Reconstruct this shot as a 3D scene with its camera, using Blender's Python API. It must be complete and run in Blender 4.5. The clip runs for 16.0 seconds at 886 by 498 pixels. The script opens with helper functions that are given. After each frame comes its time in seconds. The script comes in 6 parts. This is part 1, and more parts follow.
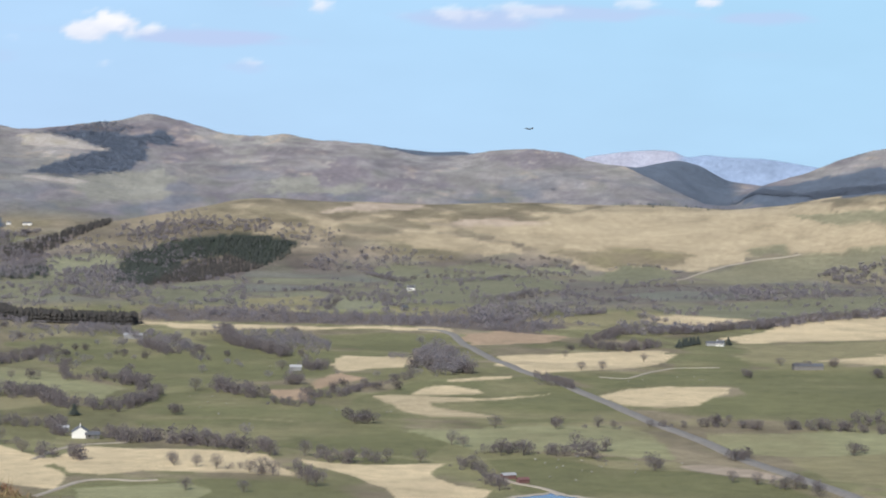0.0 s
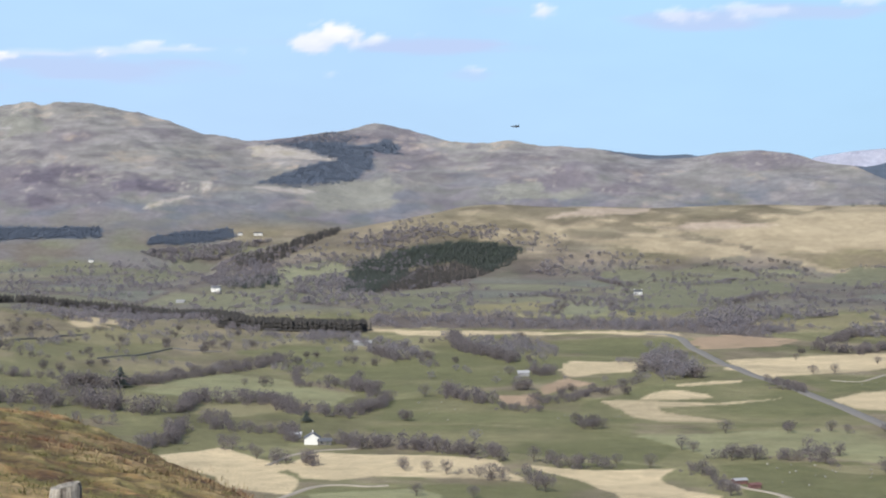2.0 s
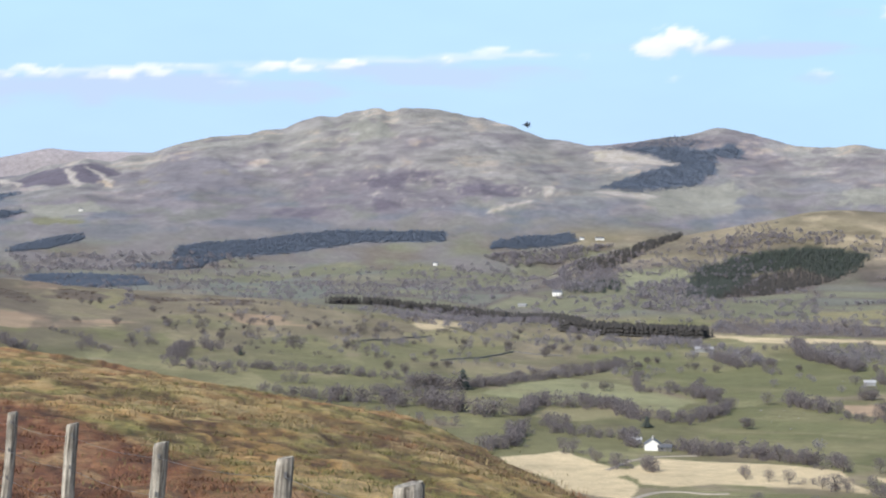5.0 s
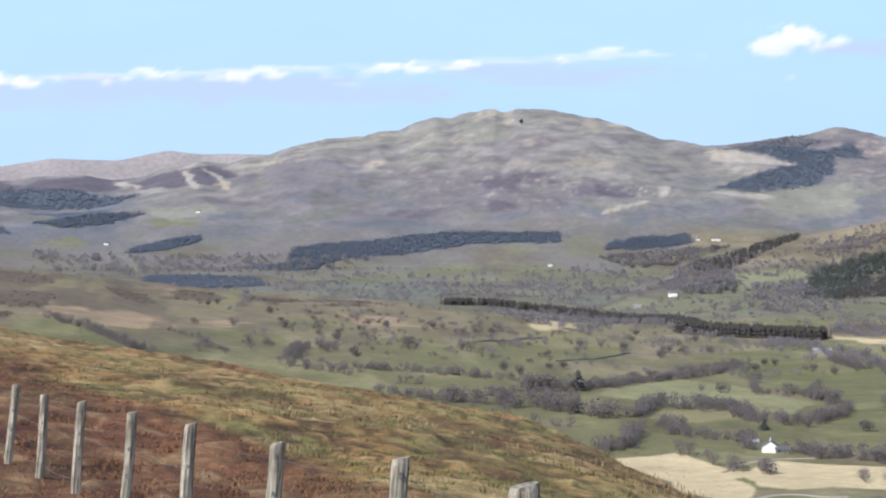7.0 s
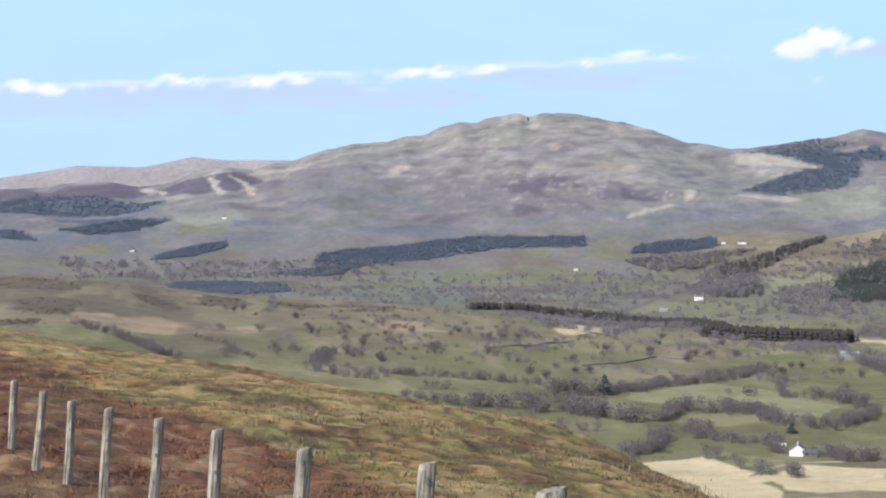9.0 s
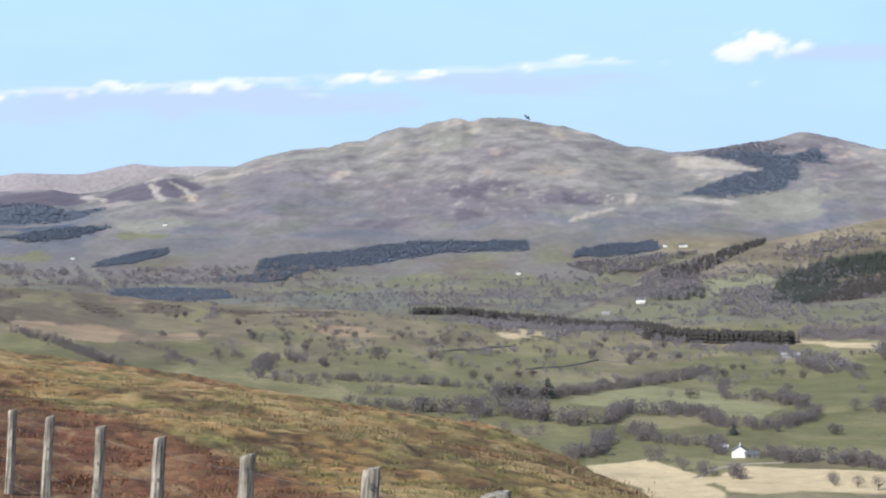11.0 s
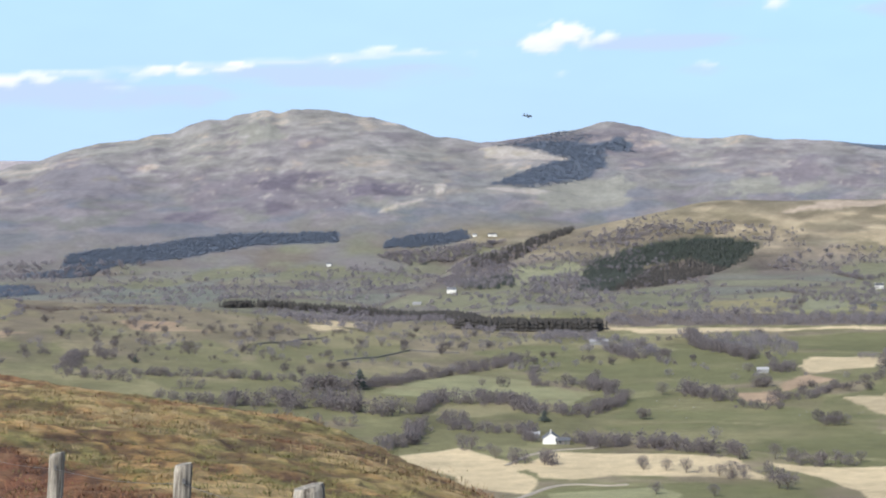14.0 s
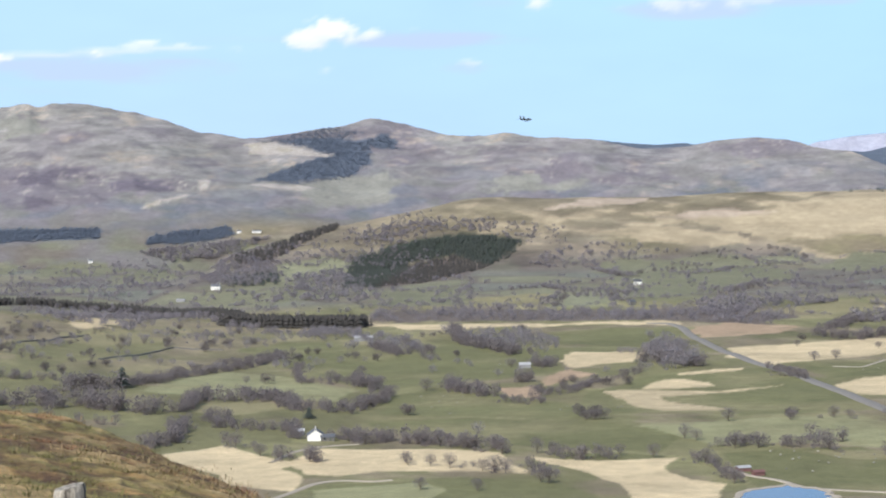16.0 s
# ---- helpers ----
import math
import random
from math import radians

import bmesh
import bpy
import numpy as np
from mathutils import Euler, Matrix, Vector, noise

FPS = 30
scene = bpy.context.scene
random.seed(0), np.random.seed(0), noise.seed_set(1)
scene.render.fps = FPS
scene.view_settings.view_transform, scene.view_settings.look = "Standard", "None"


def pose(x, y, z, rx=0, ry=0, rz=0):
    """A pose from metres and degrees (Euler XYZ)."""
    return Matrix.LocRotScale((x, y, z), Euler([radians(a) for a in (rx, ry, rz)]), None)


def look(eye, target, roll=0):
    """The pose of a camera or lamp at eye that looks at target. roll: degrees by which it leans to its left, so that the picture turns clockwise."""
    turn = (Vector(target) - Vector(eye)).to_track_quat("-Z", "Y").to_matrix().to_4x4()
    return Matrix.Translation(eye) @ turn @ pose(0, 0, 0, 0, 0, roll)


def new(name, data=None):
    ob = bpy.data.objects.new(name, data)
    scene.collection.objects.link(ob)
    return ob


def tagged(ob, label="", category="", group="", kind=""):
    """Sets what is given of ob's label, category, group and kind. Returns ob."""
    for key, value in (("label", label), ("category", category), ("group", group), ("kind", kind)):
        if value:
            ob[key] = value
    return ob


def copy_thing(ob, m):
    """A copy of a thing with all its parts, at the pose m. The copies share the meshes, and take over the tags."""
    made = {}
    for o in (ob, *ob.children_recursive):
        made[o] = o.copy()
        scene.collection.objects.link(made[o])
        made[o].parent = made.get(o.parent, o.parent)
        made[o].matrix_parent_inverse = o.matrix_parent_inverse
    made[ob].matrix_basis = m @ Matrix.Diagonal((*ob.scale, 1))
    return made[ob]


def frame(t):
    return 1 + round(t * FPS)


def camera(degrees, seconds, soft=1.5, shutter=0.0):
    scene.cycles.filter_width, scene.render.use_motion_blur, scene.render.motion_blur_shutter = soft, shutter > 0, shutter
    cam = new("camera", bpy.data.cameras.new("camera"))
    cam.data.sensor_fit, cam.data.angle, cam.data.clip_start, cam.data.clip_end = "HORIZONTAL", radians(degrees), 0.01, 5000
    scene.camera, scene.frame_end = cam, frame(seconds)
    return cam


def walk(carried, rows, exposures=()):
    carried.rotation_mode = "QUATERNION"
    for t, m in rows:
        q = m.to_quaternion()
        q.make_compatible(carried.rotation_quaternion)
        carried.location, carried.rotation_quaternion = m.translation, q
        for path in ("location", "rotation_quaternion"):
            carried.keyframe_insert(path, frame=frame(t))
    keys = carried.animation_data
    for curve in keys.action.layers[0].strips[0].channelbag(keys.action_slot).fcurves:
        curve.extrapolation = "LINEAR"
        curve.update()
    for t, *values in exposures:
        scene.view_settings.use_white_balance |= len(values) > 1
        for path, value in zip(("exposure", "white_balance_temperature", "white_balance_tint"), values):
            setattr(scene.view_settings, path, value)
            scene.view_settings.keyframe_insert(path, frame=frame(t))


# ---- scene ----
cam = camera(25.8, 16.0, soft=2.0)
EYE = 120.0
# seconds, azimuth (right of north), pitch, roll: a hand-held pan from one spot
PAN = [
    (0.0, -0.005, -1.098, 1.030),
    (0.5, -1.368, -1.195, 0.810),
    (1.0, -3.204, -1.147, 0.626),
    (1.5, -4.824, -1.091, 0.519),
    (2.0, -6.691, -0.999, 0.032),
    (2.5, -8.878, -1.011, -0.166),
    (3.0, -10.688, -0.901, 0.250),
    (3.5, -12.159, -1.395, -0.371),
    (4.0, -13.853, -1.371, 0.053),
    (4.5, -15.572, -0.790, -0.035),
    (5.0, -16.781, -0.883, 0.298),
    (5.2, -17.123, -1.002, 0.300),
    (7.3, -20.502, -0.858, 0.103),
    (7.5, -20.646, -0.862, 0.063),
    (8.0, -20.885, -0.788, -0.123),
    (8.2, -21.020, -0.785, -0.124),
    (10.3, -20.249, -0.534, -0.576),
    (10.5, -19.971, -0.559, -0.598),
    (11.0, -19.227, -0.590, -0.592),
    (11.5, -18.339, -0.616, -0.633),
    (12.0, -17.666, -0.655, -0.498),
    (12.5, -17.144, -0.651, -0.848),
    (13.0, -15.908, -0.702, -1.048),
    (13.5, -14.480, -0.914, -1.107),
    (14.0, -13.620, -0.938, -1.313),
    (14.5, -12.094, -1.177, -1.396),
    (15.0, -10.788, -1.182, -1.333),
    (15.5, -8.767, -1.242, -1.250),
    (16.0, -6.664, -1.187, -1.146),
]
# exposure drifts a little brighter; the white balance is cool
LENS_TONE = [(0.0, 0.06, 6350, 11), (2.0, 0.12, 6320, 11), (3.5, 0.24, 6290, 11), (5.0, 0.27, 6270, 11), (8.0, 0.25, 6250, 11), (12.0, 0.26, 6230, 11), (16.0, 0.28, 6250, 11)]
SKY_GLOW = 0.97
walk(cam, [(t, pose(0, 0, EYE, 0, 0, -az) @ pose(0, 0, 0, 90 + pitch, 0, 0) @ pose(0, 0, 0, 0, 0, roll)) for t, az, pitch, roll in PAN], LENS_TONE)

# ---- world, sun ----
SUN_AZ, SUN_EL = -156.0, 41.0
world = bpy.data.worlds.new("sky")
scene.world = world
world.use_nodes = True
_n, _l = world.node_tree.nodes, world.node_tree.links
_sky = _n.new("ShaderNodeTexSky")
_sky.sky_type, _sky.sun_disc = "NISHITA", False
_sky.sun_elevation, _sky.sun_rotation = radians(SUN_EL), radians(SUN_AZ)
_sky.altitude, _sky.air_density, _sky.dust_density, _sky.ozone_density = 200, 1.0, 1.2, 1.5
_l.new(_sky.outputs[0], _n["Background"].inputs[0])
_n["Background"].inputs[1].default_value = 0.13
sun = new("sun", bpy.data.lights.new("sun", "SUN"))
sun.data.energy, sun.data.angle, sun.data.color = 3.9, radians(0.55), (1.0, 0.95, 0.87)
_a, _e = radians(SUN_AZ), radians(SUN_EL)
sun.matrix_basis = look((3000 * math.sin(_a) * math.cos(_e), 3000 * math.cos(_a) * math.cos(_e), 3000 * math.sin(_e)), (0, 0, 0))


# ---- the lie of the land: heights above the valley floor, by bearing and distance from the viewpoint ----
_rng = np.random.default_rng(7)
_LAT = _rng.random((257, 257))


def value_noise(x, y):
    """Smooth lattice noise, 0 to 1."""
    xi, yi = np.floor(x).astype(int), np.floor(y).astype(int)
    u, v = x - xi, y - yi
    u, v = u * u * (3 - 2 * u), v * v * (3 - 2 * v)
    a, b, c, d = xi % 256, yi % 256, (xi + 1) % 256, (yi + 1) % 256
    return (_LAT[a, b] * (1 - u) + _LAT[c, b] * u) * (1 - v) + (_LAT[a, d] * (1 - u) + _LAT[c, d] * u) * v


def fbm(x, y, size, octaves=4, seed=0.0):
    """-1 to 1, with its largest waves `size` metres long."""
    s, amp, tot = np.zeros_like(x, dtype=float), 1.0, 0.0
    for k in range(octaves):
        f = 2.03 ** k / size
        s = s + amp * (value_noise(x * f + 17.3 * k + seed, y * f + 41.7 * k + seed * 2) * 2 - 1)
        tot += amp
        amp *= 0.5
    return s / tot


_AZ = np.arange(-60, 40.01, 0.1)


def along(knots, soft=0.35):
    """A smooth curve over bearing through knots (degrees, value)."""
    a, v = np.array(knots, float).T
    c = np.interp(_AZ, a, v)
    n = int(4 * soft / 0.1)
    if n:
        w = np.exp(-0.5 * (np.arange(-n, n + 1) * 0.1 / soft) ** 2)
        c = np.convolve(np.pad(c, n, mode="edge"), w / w.sum(), "valid")
    return c


def rise(r, el):
    return r * np.tan(np.radians(el))


one = np.ones_like(_AZ)
# brow of the bracken slope the viewer stands on
brow_r = along([(-60, 170), (-34, 140), (-25, 110), (-17, 75), (-12.5, 52), (0, 40), (20, 35)], 1.0)
brow_el = along([(-50, -1.5), (-33.8, -2.98), (-30.8, -3.64), (-26.7, -4.2), (-24.6, -4.53), (-20.9, -5.32), (-17.8, -5.95), (-15.1, -6.95), (-12.8, -8.0), (-10, -9.6), (0, -13), (20, -16)], 0.5)
# spur of rough pasture across the near valley
spur_el = along([(-60, -1.2), (-32.2, -1.56), (-30.6, -1.72), (-29, -1.9), (-25.4, -2.12), (-23, -2.32), (-21.5, -2.46), (-20.2, -2.6), (-17.4, -2.95), (-14, -3.22), (-10.7, -3.36), (-9, -3.42), (-5, -3.3), (0, -3.25), (20, -3.0)], 0.3)
# moorland knoll
knoll_el = along([(-60, -1.9), (-15.0, -1.95), (-13.5, -1.72), (-13, -1.38), (-11.5, -0.92), (-9.9, -0.52), (-7.7, -0.06), (-6.1, 0.26), (-5.2, 0.33), (-3.8, 0.22), (0, 0.22), (2.4, 0.33), (4.6, 0.27), (6.1, 0.30), (8.5, 0.22), (10.2, 0.37), (11.5, 0.6), (12.9, 0.85), (16, 1.2), (40, 1.2)], 0.22)
# mountain crest
peak_el = along([(-60, 0.8), (-36, 1), (-33.8, 1.08), (-32.8, 1.08), (-32, 1.22), (-30.8, 1.27), (-29.9, 1.1), (-29, 1.22), (-28.3, 1.5), (-27.3, 1.7), (-26.5, 1.6), (-26, 1.8), (-25.64, 1.791), (-24.81, 2.12), (-23.98, 2.305), (-23.48, 2.391), (-22.48, 2.479), (-22.14, 2.598), (-21.48, 2.647), (-20.97, 2.892), (-20.47, 3.04), (-19.97, 2.962), (-19.63, 3.14), (-18.96, 3.231), (-18.71, 3.297), (-18.38, 3.126), (-17.88, 3.289), (-16.96, 3.227), (-16.46, 3.137), (-15.62, 2.977), (-14.8, 2.75), (-14.3, 2.597), (-13.8, 2.378), (-13.14, 2.321), (-12.48, 2.194), (-11.9, 2.2), (-10.8, 2.35), (-9.6, 2.5), (-8.75, 2.74), (-8.1, 2.63)], 0.08)
peak_el2 = along([(-8.2, 2.64), (-7.6, 2.5), (-6.5, 2.17), (-5.3, 2.12), (-4.8, 2.25), (-4, 2.09), (-2.3, 2.0), (-1.5, 1.78), (-0.5, 1.6), (0.7, 1.68), (1.5, 1.86), (2.4, 1.93), (3.5, 1.86), (4.4, 1.58), (5.4, 1.4), (6.1, 1.06), (7.7, 0.3), (8.6, 0.3), (9.2, 0.85), (10.8, 1.4), (11.7, 1.76), (12.8, 2.05), (16, 2.5), (40, 2.5)], 0.16)
peak_el = np.where(_AZ < -8.15, peak_el, peak_el2)
slope_el = np.convolve(np.pad(peak_el, 12, mode="edge"), np.ones(25) / 25, "valid")
back_el = along([(-60, 0.5), (-34, 0.6), (-22, 1.0), (-6, 1.2), (-2.8, 1.6), (-1.8, 1.86), (-1.2, 1.83), (-0.3, 1.75), (0.6, 1.8), (1.5, 1.4), (4.6, 1.0), (5.4, 1.3), (6.2, 1.52), (6.87, 1.65), (7.5, 1.5), (8.3, 1.06), (9.5, 0.9), (12, 1.0), (40, 1.0)], 0.14)
far_el = along([(-60, 1.2), (-34.5, 1.34), (-33.8, 1.41), (-32.9, 1.55), (-31.6, 1.77), (-29.8, 1.71), (-28.3, 2.02), (-27.3, 1.91), (-26.5, 1.94), (-25, 1.9), (-22, 1.5), (-6, 1.2), (2.5, 1.2), (3.72, 1.46), (4.22, 1.73), (5.21, 1.87), (6.21, 1.95), (6.78, 1.92), (7.07, 1.73), (7.28, 1.76), (7.69, 1.83), (8.51, 1.76), (9.33, 1.74), (10.14, 1.64), (10.71, 1.53), (11.76, 1.36), (13, 1.2), (40, 1.2)], 0.1)
left = along([(-60, 1), (-15.5, 1), (-11.5, 0), (40, 0)], 0.3)        # 1 in the far valley to the west
spur_r = along([(-60, 1800), (-32, 1850), (-26, 2050), (-20, 1930), (-14, 2040), (-9, 1950), (40, 2000)], 0.8)
knoll_r = along([(-60, 2900), (-13.5, 2900), (-10, 3050), (-5, 3180), (2, 3300), (8, 3250), (14, 3150), (40, 3150)], 0.6)
peak_r = along([(-60, 4450), (-33, 4350), (-27, 4250), (-20, 4420), (-12, 4250), (-8.7, 4450), (-3, 4300), (3, 4350), (7, 4150), (13, 4250), (40, 4250)], 0.6)
brow_z = rise(brow_r, brow_el)
LAND = [  # distance, height below or above the eye, eased or straight
    (0 * one, -1.6 * one, 0),
    (12.5 * one, along([(-60, -2.3), (-34, -2.55), (-21, -2.8), (-12, -3.0), (20, -3.3)]), 0),
    (33 * one, np.minimum(along([(-60, -3.2), (-33.5, -3.75), (-21, -4.3), (-12.5, -5.2), (20, -8)]), 33 * np.tan(np.radians(brow_el)) - 0.25), 0),
    (brow_r, brow_z, 0),
    (brow_r + 45, brow_z - 9, 0),
    (620 * one, -117 * one, 0),
    (820 * one, along([(-60, -100), (-30, -108), (-20, -119), (40, -120)]), 0),
    (spur_r, rise(spur_r, spur_el), 0),
    (spur_r + 330, np.minimum(rise(spur_r, spur_el) - 18, -106) * left + (1 - left) * -104, 0),
    (2640 * one, -104 * left + (1 - left) * -88, 0),
    (knoll_r, rise(knoll_r, knoll_el), 1),
    (knoll_r + 330, np.minimum(rise(knoll_r, knoll_el) - 30, -70) * (1 - left) - 84 * left, 1),
    (0.45 * knoll_r + 0.55 * peak_r + 60, rise(0.45 * knoll_r + 0.55 * peak_r + 60, 0.34 * slope_el - 0.25), 0),
    (peak_r, rise(peak_r, peak_el), 0),
    (4610 * one, rise(4610 * one, back_el), 1),
    (4740 * one, rise(4740 * one, np.minimum(back_el, far_el) - 0.5), 1),
    (4870 * one, rise(4870 * one, far_el), 1),
    (4980 * one, rise(4980 * one, far_el - 1.0), 0),
    (9000 * one, -60 * one, 0),
]


def tufts(x, y):
    """Tussocks and hollows of the near slope, -1 to 1, drawn out up and down the hill."""
    u, v = 0.914 * x + 0.407 * y, -0.407 * x + 0.914 * y
    return 0.75 * fbm(u, v * 0.3, 0.6, 3, 161.0) + 0.5 * fbm(u, v * 0.35, 2.3, 2, 167.0)


def relief(x, y, r):
    """The finer ups and downs."""
    near = np.clip(1 - (r - 150) / 200, 0, 1)
    mid = np.clip((r - 600) / 400, 0, 1) * np.clip(1 - (r - 2500) / 500, 0, 1)
    hill = np.clip((r - 2500) / 300, 0, 1) * np.clip(1 - (r - 3500) / 300, 0, 1)
    high = np.clip((r - 3450) / 250, 0, 1)
    crest = np.interp(np.clip(np.degrees(np.arctan2(x, y)), -60, 40), _AZ, peak_r)
    high = high * (1 - 0.7 * np.exp(-((r - crest) / 120) ** 2)) * np.where(r > 4500, 0.12, 1)
    z = near * (0.13 * fbm(x, y, 2.0, 3) + 0.13 * tufts(x, y) + 0.35 * fbm(x, y, 14, 3, 5.0)) * np.clip(r / 12, 0, 1)
    z = z + mid * 2.6 * fbm(x, y, 170, 4, 9.0) + np.clip((r - 1600) / 150, 0, 1) * np.clip((2250 - r) / 100, 0, 1) * np.clip((-14 - np.degrees(np.arctan2(x, y))) / 4, 0, 1) * 3.0 * fbm(x, y, 60, 3, 29.0) + hill * 5.0 * fbm(x, y, 160, 5, 3.0)
    ridged = 1 - 2 * np.abs(fbm(x + 0.3 * y, y, 330, 5, 21.0))
    return z + high * (12.0 * (ridged - 0.6) + 6.0 * fbm(x, y, 95, 4, 13.0)) + np.clip((r - 3450) / 250, 0, 1) * np.clip((4560 - r) / 60, 0, 1) * (1.9 * fbm(x, y, 34, 4, 15.0) + 1.6 * np.clip(1 - 4 * np.abs(fbm(x, y, 55, 3, 44.0)), 0, 1))


def height(x, y):
    """The ground's height at places x, y."""
    x, y = np.asarray(x, float), np.asarray(y, float)
    r, az = np.hypot(x, y), np.degrees(np.arctan2(x, y))
    az = np.where(az > 130, az - 360, az)
    az = np.clip(az, -60, 40)
    z = np.zeros_like(r)
    rows = [(np.interp(az, _AZ, a), np.interp(az, _AZ, b), c) for a, b, c in LAND]
    for (r0, z0, _), (r1, z1, eased) in zip(rows, rows[1:]):
        u = np.clip((r - r0) / (r1 - r0), 0, 1)
        if eased:
            u = u * u * (3 - 2 * u)
        z = np.where(r >= r0, z0 + (z1 - z0) * u, z)
    return EYE + z + relief(x, y, r)

# ---- materials ----
def material(name, rough=0.9, metal=0.0):
    m = bpy.data.materials.new(name)
    m.use_nodes = True
    b = m.node_tree.nodes["Principled BSDF"]
    b.inputs["Roughness"].default_value, b.inputs["Metallic"].default_value = rough, metal
    b.inputs["Specular IOR Level"].default_value = 0.25
    return m, m.node_tree.nodes, m.node_tree.links, b


def noise_node(n, l, scale, detail=4, rough=0.6, coords=None, stretch=None):
    t = n.new("ShaderNodeTexNoise")
    t.inputs["Scale"].default_value, t.inputs["Detail"].default_value, t.inputs["Roughness"].default_value = scale, detail, rough
    if coords is not None:
        if stretch:
            mp = n.new("ShaderNodeMapping")
            mp.inputs["Scale"].default_value = stretch
            l.new(coords, mp.inputs["Vector"])
            coords = mp.outputs[0]
        l.new(coords, t.inputs["Vector"])
    return t.outputs[0]


def ramp(n, l, fac, stops):
    r = n.new("ShaderNodeValToRGB")
    while len(r.color_ramp.elements) < len(stops):
        r.color_ramp.elements.new(0.5)
    for e, (p, c) in zip(r.color_ramp.elements, stops):
        e.position, e.color = p, (*c, 1) if len(c) == 3 else c
    l.new(fac, r.inputs[0])
    return r.outputs[0]


def times_grey(n, l, colour, fac, lo, hi):
    """Multiply a colour by a grey that runs from lo to hi."""
    m = n.new("ShaderNodeMapRange")
    m.inputs["From Min"].default_value, m.inputs["From Max"].default_value = 0.3, 0.7
    m.inputs["To Min"].default_value, m.inputs["To Max"].default_value = lo, hi
    l.new(fac, m.inputs["Value"])
    v = n.new("ShaderNodeVectorMath")
    v.operation = "SCALE"
    l.new(colour, v.inputs[0])
    l.new(m.outputs[0], v.inputs["Scale"])
    return v.outputs[0]


def speckled(name, lo, hi, scale=6.0, rough=0.9, metal=0.0, bump=0.0, per_object=0.25):
    """A surface that wanders between two colours at two scales, and a little from thing to thing."""
    m, n, l, b = material(name, rough, metal)
    co = n.new("ShaderNodeTexCoord").outputs["Object"]
    a, c = noise_node(n, l, scale, 5, 0.65, co), noise_node(n, l, scale * 7, 3, 0.6, co)
    mix = n.new("ShaderNodeMath")
    mix.operation = "MULTIPLY_ADD"
    mix.inputs[1].default_value = 0.4
    l.new(c, mix.inputs[0])
    half = n.new("ShaderNodeMath")
    half.operation = "MULTIPLY"
    half.inputs[1].default_value = 0.6
    l.new(a, half.inputs[0])
    l.new(half.outputs[0], mix.inputs[2])
    col = ramp(n, l, mix.outputs[0], [(0.35, lo), (0.65, hi)])
    if per_object:
        info = n.new("ShaderNodeObjectInfo")
        mr = n.new("ShaderNodeMapRange")
        mr.inputs["To Min"].default_value, mr.inputs["To Max"].default_value = 1 - per_object, 1 + per_object
        l.new(info.outputs["Random"], mr.inputs["Value"])
        v = n.new("ShaderNodeVectorMath")
        v.operation = "SCALE"
        l.new(col, v.inputs[0])
        l.new(mr.outputs[0], v.inputs["Scale"])
        col = v.outputs[0]
    l.new(col, b.inputs["Base Color"])
    if bump:
        bp = n.new("ShaderNodeBump")
        bp.inputs["Strength"].default_value = bump
        l.new(mix.outputs[0], bp.inputs["Height"])
        l.new(bp.outputs[0], b.inputs["Normal"])
    return m


def timber(name, lo, hi):
    """Grey split timber: dark checks and pale lichen drawn out along the grain."""
    m, n, l, b = material(name, 0.9)
    co = n.new("ShaderNodeTexCoord").outputs["Object"]
    grain = noise_node(n, l, 30, 5, 0.7, co, (1, 1, 0.07))
    blotch = noise_node(n, l, 7, 4, 0.6, co)
    col = ramp(n, l, grain, [(0.36, lo), (0.5, tuple(0.55 * h + 0.45 * a for h, a in zip(hi, lo))), (0.62, hi)])
    col = times_grey(n, l, col, blotch, 0.65, 1.25)
    l.new(col, b.inputs["Base Color"])
    bp = n.new("ShaderNodeBump")
    bp.inputs["Strength"].default_value, bp.inputs["Distance"].default_value = 0.8, 0.01
    l.new(grain, bp.inputs["Height"])
    l.new(bp.outputs[0], b.inputs["Normal"])
    return m


def island_mat(name, stops, rough=0.9, through_light=0.0, patches=0.0):
    """A material for many small pieces in one mesh: each takes its own shade; thin twigs and blades let some light through."""
    m, n, l, b = material(name, rough)
    g = n.new("ShaderNodeNewGeometry")
    col = ramp(n, l, g.outputs["Random Per Island"], stops)
    if patches:
        col = times_grey(n, l, col, noise_node(n, l, patches, 4, 0.7, g.outputs["Position"]), 0.4, 1.5)
    l.new(col, b.inputs["Base Color"])
    if through_light:
        tr, mx = n.new("ShaderNodeBsdfTranslucent"), n.new("ShaderNodeMixShader")
        l.new(col, tr.inputs["Color"])
        mx.inputs[0].default_value = through_light
        l.new(b.outputs[0], mx.inputs[1])
        l.new(tr.outputs[0], mx.inputs[2])
        l.new(mx.outputs[0], n["Material Output"].inputs["Surface"])
    return m


